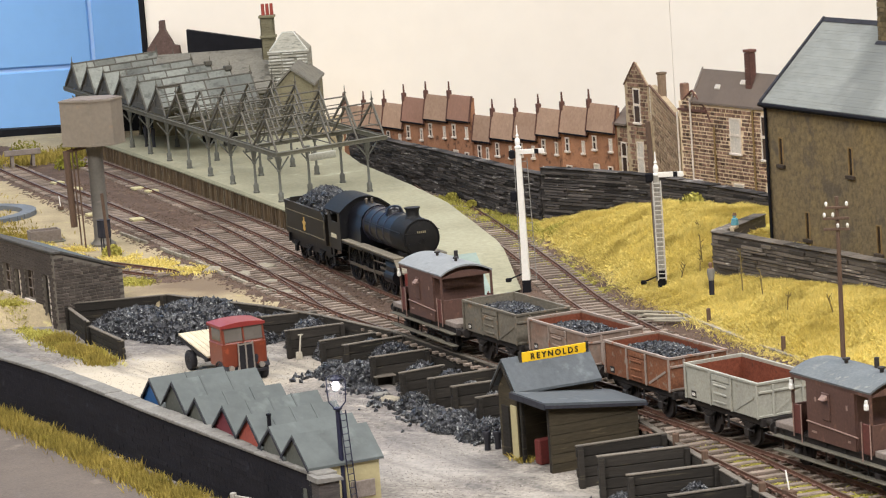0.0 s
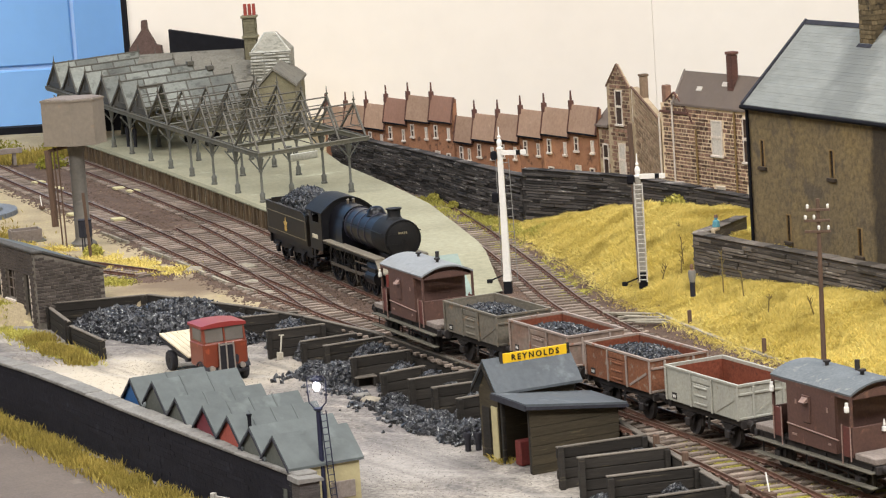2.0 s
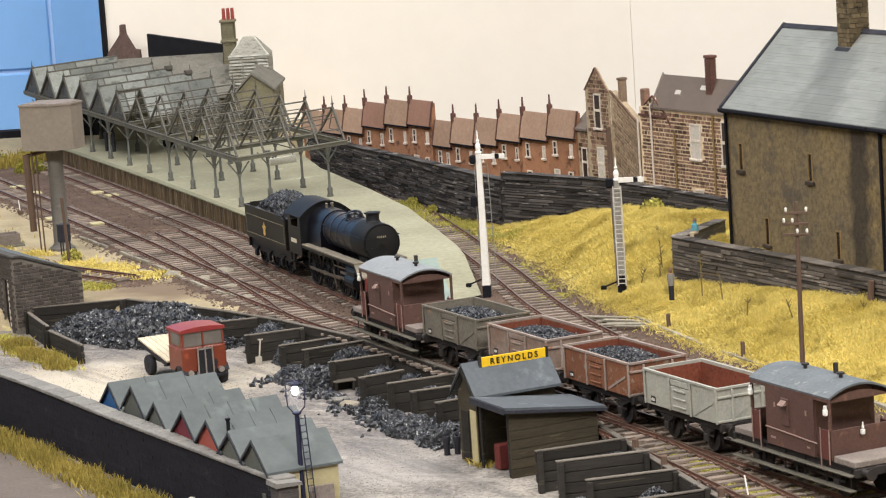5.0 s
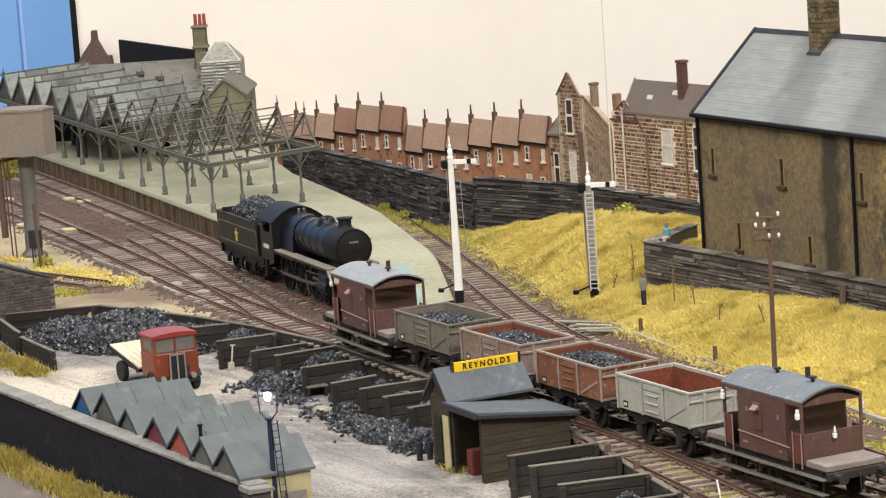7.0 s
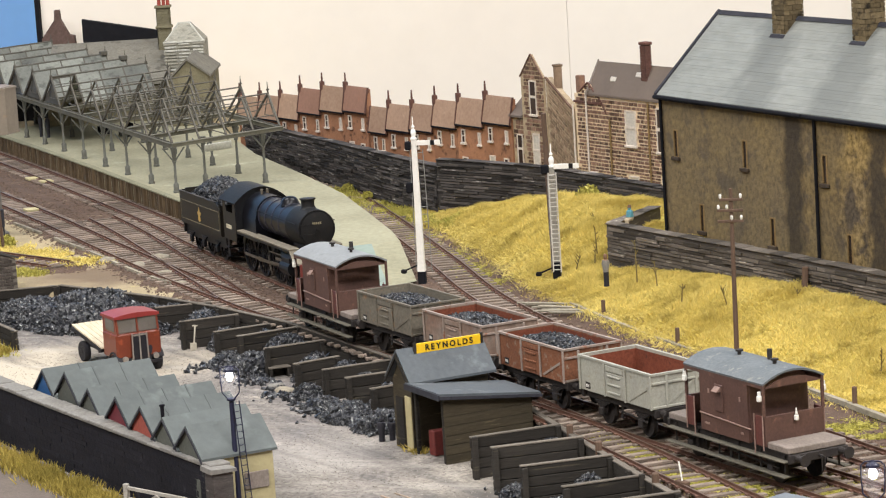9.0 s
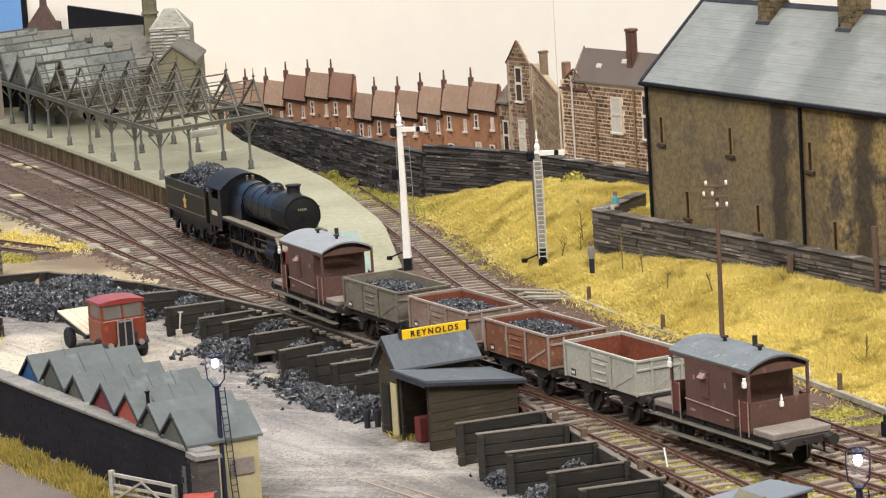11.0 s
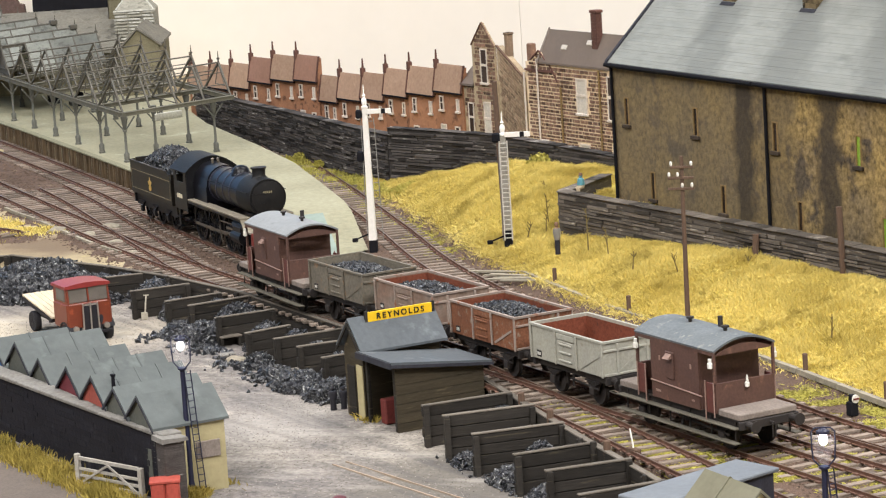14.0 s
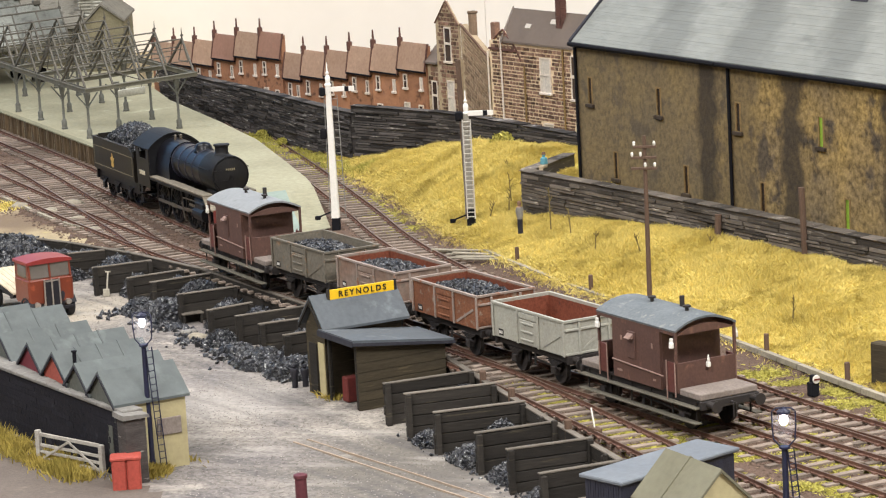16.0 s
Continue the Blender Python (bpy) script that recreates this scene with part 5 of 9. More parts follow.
# ---- station canopy ----
IRON = mat("grey_green_ironwork", "615c52", "4a463e", 1.2, 0.75, 0.3, c3="7c7668", grain=0.25)
GLAZE = mat("dusty_white_glazing", "7d7f77", "62645d", 0.5, 0.55, 0.1, c3="4a4b44", spot=0.54, grain=0.2, vary=0.35)
GLAZEWHITE = mat("pale_board", "c4c3b8", "b0afa4", 1, 0.6, 0.05)
DARKIRON = mat("dark_iron_bar", "565248", "46433b", 1, 0.7, 0.2)
COLUMN = mat("green_grey_column", "62625a", "4e4e47", 1.5, 0.65, 0.2, c3="45443d", grain=0.2)
FASCIA = mat("grey_timber_fascia", "6f6c5e", "57554a", 1.0, 0.8, 0.3, c3="4a473d", grain=0.25)


LIFT = 0.05


def canopy():
    """Ridge-and-furrow roof; local x across the platform, y towards the far end, z from rail level."""
    c = thing("station_canopy", -18.1, 164.6, 0, 22.35, "grey-green iron station canopy, partly glazed, partly bare ribs", "canopy")
    W, P, n, g, r = 6.7, 5.28, 11, 3.82, 5.66
    for k in range(n + 1):
        y = k * P
        bm = bmesh.new()
        box(bm, -0.12, W + 0.12, y - 0.14, y + 0.14, g - 0.22, g)
        box(bm, -0.12, W + 0.12, y - 0.2, y + 0.2, g - 0.03, g + 0.02)
        part("gutter_beam", bm, FASCIA, c)
    for x in (0.0, W):
        bm = bmesh.new()
        box(bm, x - 0.09, x + 0.09, 0.14, n * P, g - 0.3, g - 0.02)
        box(bm, x - 0.14, x + 0.14, 0.14, n * P, g - 0.06, g - 0.01)
        part("edge_beam", bm, FASCIA, c)
    ribs = 5
    for k in range(n):
        y0, y1 = k * P, (k + 1) * P
        ym = y0 + 0.38 * P
        bm = bmesh.new()
        rod(bm, (0, ym, r), (W, ym, r), 0.05, 6)
        part("ridge_bar", bm, IRON, c)
        for i in range(ribs):
            x = W * i / (ribs - 1)
            bm = bmesh.new()
            beam(bm, (x, y0 + 0.15, g), (x, ym, r), 0.1, 0.12)
            beam(bm, (x, y1 - 0.15, g), (x, ym, r), 0.1, 0.12)
            part("rib", bm, IRON, c)
            if i in (0, 2, 4):
                bm = bmesh.new()
                beam(bm, (x, y0 + 0.2, g + 0.04), (x, y1 - 0.2, g + 0.04), 0.04, 0.06)
                beam(bm, (x, ym - 0.9, g + 0.5), (x, ym, r - 0.1), 0.04, 0.05)
                beam(bm, (x, ym + 0.9, g + 0.5), (x, ym, r - 0.1), 0.04, 0.05)
                beam(bm, (x, ym - 0.9, g + 0.5), (x, ym + 0.9, g + 0.5), 0.04, 0.05)
                part("truss", bm, IRON, c)
        bm = bmesh.new()
        for f in (0.35, 0.7):
            for s in (0, 1):
                ya = y0 + 0.15 if s == 0 else y1 - 0.15
                yy, zz = ya + (ym - ya) * f, g + (r - g) * f
                rod(bm, (0, yy, zz), (W, yy, zz), 0.03, 5)
        part("purlin", bm, IRON, c)
        for x in (0, W):
            bm = bmesh.new()
            rod(bm, (x, ym, r), (x, ym, r + 0.7), 0.06, 6, 0.015)
            rod(bm, (x, ym, r + 0.18), (x, ym, r + 0.26), 0.1, 6)
            part("finial", bm, IRON, c)
        if k >= 5:
            panes = 4
            for i in range(panes):
                for s in (0, 1):
                    if k == 5 and i == 0:
                        continue
                    bm = bmesh.new()
                    ya = y0 + 0.2 if s == 0 else y1 - 0.2
                    xa, xb = W * i / panes + 0.05, W * (i + 1) / panes - 0.05
                    o = Vector((0, -0.03 if s == 0 else 0.03, 0.06))
                    q = [Vector((xa, ya, g + 0.02)), Vector((xb, ya, g + 0.02)), Vector((xb, ym, r)), Vector((xa, ym, r))]
                    a = [bm.verts.new(v + o) for v in q]
                    b = [bm.verts.new(v + o * 1.6) for v in q]
                    bm.faces.new(a)
                    bm.faces.new(b[::-1])
                    for m in range(4):
                        bm.faces.new((a[m], a[(m + 1) % 4], b[(m + 1) % 4], b[m]))
                    part("glazing_panel", bm, GLAZE, c)
            bm = bmesh.new()
            for i in range(panes + 1):
                x = W * i / panes
                for ya in (y0 + 0.1, y1 - 0.1):
                    beam(bm, (x, ya, g + 0.12), (x, ym, r + 0.13), 0.09, 0.05)
            rod(bm, (-0.1, ym, r + 0.12), (W + 0.1, ym, r + 0.12), 0.08, 6)
            split("glazing_bar", bm, DARKIRON, c)
            if k in (6, 7):
                bm = bmesh.new()
                bbox(bm, W - 0.4, W + 0.1, ym - 0.3, ym + 0.3, r + 0.02, r + 0.36, 0.05)
                part("ridge_ventilator", bm, DARKIRON, c)
            bm = bmesh.new()
            prism(bm, [(y0 + 0.4, g + 0.1), (y1 - 0.4, g + 0.1), (ym, r - 0.15)], 0.06, 0.1, "x")
            part("gable_screen", bm, DARKIRON, c)
    for k in range(n):
        for x in (0.0, 2.6, 5.55):
            if x == 2.6 and k % 2:
                continue
            y = k * P + {0.0: 0, 2.6: 2.6, 5.55: 0.1}[x]
            col = part("column", column_bm(x, y, 0.9, g - 0.2 + LIFT * x), COLUMN, c, smooth=True)
            for dx, dy in ((1, 0), (-1, 0), (0, 1), (0, -1)):
                bm = bmesh.new()
                beam(bm, (x + dx * 0.08, y + dy * 0.08, g - 1.0 + LIFT * x), (x + dx * 0.65, y + dy * 0.65, g - 0.26 + LIFT * x), 0.06, 0.08)
                part("bracket", bm, COLUMN, col)
    # name board hung under the near end
    bm = bmesh.new()
    bbox(bm, 2.2, 3.9, 1.0, 1.1, g - 0.95, g - 0.5, 0.04)
    board = part("name_board", bm, GLAZEWHITE, c, "pale blank board hung under the canopy")
    bm = bmesh.new()
    for x in (2.4, 3.7):
        rod(bm, (x, 1.05, g - 0.5), (x, 1.05, g - 0.02), 0.025, 5)
    split("hanger", bm, DARKIRON, board)
    # the whole roof rises gently away from the tracks
    for ob in c.children:
        if not ob.name.startswith("column"):
            for v in ob.data.vertices:
                v.co.z += LIFT * v.co.x
    return c


def column_bm(x, y, z0, z1):
    bm = bmesh.new()
    h = z1 - z0
    lathe(bm, [(0.2, 0), (0.2, 0.1), (0.16, 0.14), (0.17, 0.5), (0.12, 0.56), (0.085, 0.62), (0.075, h - 0.95), (0.13, h - 0.9), (0.13, h - 0.84),
               (0.1, h - 0.8), (0.16, h - 0.2), (0.2, h - 0.1), (0.2, h)], 10, Matrix.Translation((x, y, z0)))
    return bm


canopy()

# ---- coal yard ----
PLANK = mat("tarred_planks", "393530", "2a2724", 0.8, 0.9, 0.5, c3="5c5445", vary=0.25, stretch=(0.3, 0.3, 4))
# top edges, paler than the planks below
TOPEDGE = mat("pale_plank_edge", "736c62", "5d564e", 1.5, 0.9, 0.3, vary=0.2)
ROOFGREY = mat("grey_felt", "585d5c", "4b504f", 0.3, 0.75, 0.25, c3="646a68", spot=0.6, grain=0.12, vary=0.12)
OFFICEROOF = mat("blue_grey_office_felt", "555a5e", "484d51", 0.5, 0.75, 0.25, c3="62686b", spot=0.58, grain=0.14, vary=0.1)
SHEDWOOD = mat("brown_weatherboard", "463e30", "353026", 0.8, 0.85, 0.4, c3="625743", vary=0.15, stretch=(0.3, 0.3, 3))
CREAMWALL = mat("cream_plaster", "b8ad86", "a59a76", 0.5, 0.85, 0.3, grain=0.1)
SIGNYELLOW = mat("sign_yellow", "f2c524", "e8b81c", 1, 0.5, 0.05, grain=0.04)
SIGNBLACK = mat("sign_black", "16140f", None, 1, 0.6, 0)
DULLRED = mat("dull_red", "6e2c28", "5e2622", 1, 0.7, 0.1)
DX, DY = 0.469, -0.883
NX, NY = 0.883, 0.469


def cell_wall(x0, y0, x1, y1, z0, z1, thick=0.16, gaps=True, seed=0, group="coal bins"):
    """A divider of heavy horizontal planks with end posts."""
    rnd = random.Random(seed)
    L = math.hypot(x1 - x0, y1 - y0)
    w = thing("coal_bin_wall", x0, y0, z0, math.degrees(math.atan2(y1 - y0, x1 - x0)), "dark tarred plank wall of a coal bin", "bin wall", group)
    h = z1 - z0
    n = max(3, round(h / 0.42))
    for k in range(n):
        bm = bmesh.new()
        sag = rnd.uniform(-0.02, 0.02)
        bbox(bm, rnd.uniform(-0.03, 0.03), L + rnd.uniform(-0.04, 0.04), -thick / 2, thick / 2, k * h / n + 0.01, (k + 1) * h / n - 0.012 + (sag if k == n - 1 else 0), 0.02)
        part("plank", bm, PLANK, w)
    bm = bmesh.new()
    bbox(bm, -0.02, L + 0.02, -thick / 2 - 0.02, thick / 2 + 0.02, h + 0.0, h + 0.06, 0.015)
    part("capping", bm, TOPEDGE, w)
    for x in (0.1, L - 0.12):
        bm = bmesh.new()
        bbox(bm, x - 0.1, x + 0.1, -thick / 2 - 0.14, -thick / 2, -0.2, h + rnd.uniform(-0.05, 0.1), 0.02)
        part("post", bm, PLANK, w)
    return w


def coal_heap(cx, cy, rx, ry, hgt, yaw, n, seed, z=-1.3, label="heap of black lump coal in a bin", size=(0.09, 0.29)):
    rnd = random.Random(seed)
    bm = bmesh.new()
    def top(u, v):
        q = max(0.0, 1 - u * u - v * v)
        return hgt * q ** 0.75
    rings = 6
    seg = 18
    cen = bm.verts.new((0, 0, hgt - 0.05))
    prev = None
    for k in range(1, rings + 1):
        ring = [bm.verts.new((rx * k / rings * math.cos(2 * math.pi * i / seg), ry * k / rings * math.sin(2 * math.pi * i / seg),
                              top(k / rings, 0) - 0.08)) for i in range(seg)]
        for i in range(seg):
            j = (i + 1) % seg
            if prev is None:
                bm.faces.new((cen, ring[i], ring[j]))
            else:
                bm.faces.new((prev[i], ring[i], ring[j], prev[j]))
        prev = ring
    for _ in range(round(n * 2.3)):
        a, q = rnd.uniform(0, 2 * math.pi), math.sqrt(rnd.random()) * 1.08
        u, v = q * math.cos(a), q * math.sin(a)
        lump(bm, rx * u, ry * v, top(u, v) + 0.02, 0.84 * rnd.uniform(*size), rnd)
    ob = single("coal_heap", bm, COAL, label, "coal heap", "coal heaps", kind="stuff")
    ob.matrix_world = pose(cx * M, cy * M, z * M, 0, 0, yaw)
    return ob


# dividers, near to far: front end, back end
BINS = [((4.85, 82.4), (7.6, 83.4)), ((3.8, 85.6), (6.6, 86.7)), ((2.92, 88.7), (5.75, 89.6)), ((1.98, 91.4), (4.75, 92.4)), ((0.66, 94.4), (3.85, 95.3)),
        ((-0.31, 97.0), (2.95, 97.9)), ((-1.04, 99.0), (2.2, 100.3)),
        ((-5.0, 109.9), (-3.2, 110.9)), ((-6.1, 112.4), (-3.7, 113.4)), ((-7.1, 113.9), (-4.3, 115.2)), ((-8.4, 116.0), (-6.6, 117.2)), ((-9.9, 119.5), (-7.4, 120.7)),
        ((-11.3, 122.6), (-8.6, 124.1)), ((-12.5, 124.5), (-10.1, 125.8)), ((-14.3, 127.0), (-11.7, 128.1)), ((-16.1, 131.3), (-13.3, 132.0))]
for i, (a, b) in enumerate(BINS):
    cell_wall(*a, *b, -1.32, (0.1, 0.12, 0.16, 0.09, 0.15, 0.25, 0.2)[i] if i < 7 else -0.08 + 0.06 * math.sin(i * 2.3), seed=i)
# back walls along the siding, between dividers
BACK = [(-21.5, 139.2), (-16.0, 134.0), (-12.75, 130.2), (-9.2, 125.2), (-5.1, 117.2), (-1.9, 111.0), (1.15, 104.5), (2.75, 99.0), (4.45, 93.5), (6.2, 88.1), (8.2, 81.5)]
for i, (a, b) in enumerate(zip(BACK, BACK[1:])):
    cell_wall(*a, *b, -1.35, -0.02, 0.2, seed=40 + i, group="coal bin back walls")
rnd = random.Random(77)
HEAPS = [(5.3, 84.4, 1.0, 0.6, 0.4, 150), (4.3, 87.5, 1.1, 0.7, 0.4, 170), (3.2, 90.3, 1.2, 0.7, 0.5, 210), (2.1, 93.1, 1.2, 0.8, 0.5, 220),
         (0.6, 96.0, 0.9, 0.6, 0.35, 120), (3.0, 94.4, 0.8, 0.7, 1.0, 140), (1.9, 99.2, 0.9, 0.8, 1.2, 200),
         (-4.5, 108.1, 1.2, 1.1, 0.6, 340), (-5.9, 110.3, 1.5, 1.0, 0.5, 420), (-4.4, 111.7, 1.0, 0.6, 0.9, 190), (-7.0, 112.5, 0.9, 0.6, 0.35, 170),
         (-5.2, 113.8, 1.3, 0.6, 0.95, 260), (-7.8, 114.9, 0.9, 0.6, 0.4, 170), (-6.2, 116.3, 1.0, 0.8, 1.05, 240), (-7.6, 118.4, 1.1, 1.0, 1.0, 240),
         (-10.5, 121.0, 1.4, 1.0, 0.7, 400), (-9.1, 122.3, 1.5, 1.2, 1.2, 340), (-11.7, 122.5, 1.0, 0.8, 0.5, 240), (-10.2, 124.7, 1.2, 0.6, 1.0, 220),
         (-12.2, 126.6, 1.1, 0.7, 0.85, 200), (-13.4, 129.6, 1.5, 1.1, 1.2, 320), (-15.0, 132.6, 1.3, 0.9, 1.1, 260)]
for i, (x, y, rx, ry, h, n) in enumerate(HEAPS):
    small = i < 7
    coal_heap(x, y, rx, ry, h, -60 + rnd.uniform(-10, 10), round(n * 1.7) if small else n, 100 + i, size=(0.07, 0.19) if small else (0.09, 0.29))
# coal spilt along the mouths of the bins
SPILL = [(-3.6, 106.2), (-5.4, 108.4), (-7.2, 110.9), (-8.6, 113.4), (-9.6, 116.4), (-10.9, 119.2), (-12.2, 121.8), (-12.9, 123.6)]
rnd = random.Random(91)
bm = bmesh.new()
line = chain(SPILL, 0.1)
for _ in range(1000):
    x, y, h = line[rnd.randrange(len(line))]
    if noise.noise(Vector((x * 0.6, y * 0.6, 4))) < rnd.uniform(-0.4, 0.3):
        continue
    k = abs(rnd.gauss(0, 0.8)) * (0.7 + 0.5 * noise.noise(Vector((x * 0.5, y * 0.5, 4))))
    x, y = x + NX * (0.9 - k) + rnd.gauss(0, 0.15), y + NY * (0.9 - k) + rnd.gauss(0, 0.15)
    lump(bm, x, y, -1.27, rnd.uniform(0.08, 0.25), rnd)
single("spilt_coal", bm, COAL, "loose lump coal spilt along the bin mouths", "coal", kind="stuff")
bm = bmesh.new()
line = chain([(5.2, 83.0), (4.2, 86.0), (3.2, 89.0), (2.0, 92.0), (0.7, 95.0), (-0.1, 97.4)], 0.1)
for _ in range(520):
    x, y, h = line[rnd.randrange(len(line))]
    lump(bm, x + rnd.gauss(0.15, 0.3), y + rnd.gauss(0, 0.3), -1.28, rnd.uniform(0.05, 0.13), rnd)
single("spilt_coal", bm, COAL, "loose lump coal spilt along the bin mouths", "coal", kind="stuff")
rnd = random.Random(78)
# a low plank stand and a pale stone block before the bins
stand = thing("plank_stand", -9.35, 119.55, -1.3, 20, "low rough plank stand beside a coal bin", "stand")
b = bmesh.new()
bbox(b, -0.48, 0.48, -0.32, 0.32, 0.4, 0.47, 0.015)
part("top_board", b, TOPEDGE, stand)
for q in (-0.38, 0.38):
    b = bmesh.new()
    bbox(b, q - 0.05, q + 0.05, -0.28, 0.28, -0.02, 0.4, 0.015)
    part("leg_board", b, PLANK, stand)
b = bmesh.new()
bbox(b, -0.34, 0.34, -0.2, 0.2, -0.03, 0.24, 0.07)
ob = single("stone_block", b, GREYCAP, "rounded pale stone block on the yard", "stone")
ob.matrix_world = pose(-9.3 * M, 116.9 * M, -1.3 * M, 0, 0, 25)
# the large stock pile with its own walls
coal_heap(-19.4, 135.6, 3.1, 3.6, 1.35, 35, 1400, 201, label="large heap of lump coal beside the siding", size=(0.14, 0.38))
coal_heap(-22.6, 137.2, 2.4, 2.8, 0.9, 35, 700, 202, label="low spread of lump coal", size=(0.14, 0.36))
coal_heap(-16.6, 132.6, 2.0, 1.9, 1.1, 35, 520, 203, label="heap of lump coal at the siding wall", size=(0.12, 0.26))
cell_wall(-26.6, 138.6, -21.7, 139.6, -1.35, -0.1, seed=61)
cell_wall(-26.3, 138.3, -24.6, 133.9, -1.35, -0.25, seed=62)
cell_wall(-24.5, 133.8, -22.2, 129.3, -1.35, -0.45, seed=63)


def coal_office():
    """Sign-topped office with a lean-to store; local x to the track, y away along the yard."""
    o = thing("coal_office", -1.97, 101.3, -1.3, 28.0, "small timber coal office with grey felt roofs and yellow sign", "shed")
    z = 1.3
    # lean-to store, open at its front
    bm = bmesh.new()
    for k in range(5):
        bbox(bm, 0, 3.7, 0, 0.09, k * 0.36, (k + 1) * 0.36 - 0.015, 0.015)
    prism(bm, [(0, 1.81), (3.7, 1.81), (3.7, 2.08), (0, 2.52)], 0.005, 0.085, "y")
    split("board", bm, SHEDWOOD, o)
    bm = bmesh.new()
    box(bm, 3.62, 3.7, 0.09, 2.6, 0, 2.05)
    part("back_wall", bm, SHEDWOOD, o)
    for y in (0.1, 2.3):
        bm = bmesh.new()
        bbox(bm, 0, 0.14, y, y + 0.16, 0, 2.55, 0.02)
        part("door_post", bm, PLANK, o)
    bm = bmesh.new()
    bbox(bm, 0.3, 1.1, 1.55, 2.0, 0, 0.95, 0.04)
    part("red_bin", bm, DULLRED, o, "dull red bin inside the store")
    bm = bmesh.new()
    prism(bm, [(-0.25, 2.62), (4.0, 2.1), (4.0, 2.2), (-0.25, 2.74)], -0.18, 2.62, "y")
    part("lean_to_roof", bm, OFFICEROOF, o)
    bm = bmesh.new()
    prism(bm, [(-0.27, 2.53), (4.02, 2.01), (4.02, 2.12), (-0.27, 2.65)], -0.24, -0.18, "y")
    box(bm, -0.3, -0.25, -0.2, 2.62, 2.48, 2.7)
    part("fascia", bm, SLATEDARK, o)
    # office
    bm = bmesh.new()
    box(bm, 0.05, 3.3, 2.66, 2.76, 0, 2.75)
    box(bm, 3.2, 3.3, 2.76, 4.2, 0, 2.75)
    box(bm, 0.15, 3.2, 4.1, 4.2, 0, 2.75)
    split("office_wall", bm, SHEDWOOD, o)
    bm = bmesh.new()
    prism(bm, [(2.66, 0), (4.2, 0), (4.2, 2.6), (3.43, 3.62), (2.66, 2.6)], 0.03, 0.13, "x")
    part("gable_wall", bm, SHEDWOOD, o)
    bm = bmesh.new()
    bbox(bm, -0.01, 0.05, 2.72, 3.2, 0.0, 2.1, 0.01)
    part("cream_panel", bm, CREAMWALL, o, "cream panel beside the door")
    bm = bmesh.new()
    bbox(bm, -0.02, 0.06, 3.35, 3.95, 0.02, 2.0, 0.02)
    part("office_door", bm, PLANK, o)
    bm = bmesh.new()
    prism(bm, [(2.4, 2.62), (3.43, 3.76), (3.43, 3.86), (2.4, 2.72)], -0.15, 3.55, "x")
    prism(bm, [(4.5, 2.62), (3.43, 3.76), (3.43, 3.86), (4.5, 2.72)], -0.15, 3.55, "x")
    part("office_roof", bm, OFFICEROOF, o)
    bm = bmesh.new()
    prism(bm, [(2.4, 2.56), (3.43, 3.7), (4.5, 2.56), (4.5, 2.44), (3.43, 3.54), (2.4, 2.44)], -0.2, -0.15, "x")
    part("bargeboard", bm, PLANK, o)
    bm = bmesh.new()
    bbox(bm, 0.64, 3.38, 3.22, 3.28, 3.6, 4.0, 0.01)
    s = part("name_board", bm, SIGNYELLOW, o, "yellow board lettered REYNOLDS in black")
    bm = bmesh.new()
    for x in (0.58, 3.44):
        box(bm, x - 0.05, x + 0.05, 3.22, 3.32, 3.4, 4.04)
    split("sign_post", bm, PLANK, o)
    cu = bpy.data.curves.new("lettering", "FONT")
    cu.body, cu.align_x, cu.align_y = "REYNOLDS", "CENTER", "CENTER"
    cu.size, cu.extrude, cu.space_character = 0.31 * M, 0.01 * M, 1.45
    cu.offset = 0.006 * M
    cu.materials.append(SIGNBLACK)
    tx = new("lettering", cu)
    tx.parent = s
    tx.matrix_local = Matrix.Translation((2.01 * M, 3.205 * M, 3.8 * M)) @ Matrix.Rotation(math.pi / 2, 4, "X")
    return o


coal_office()


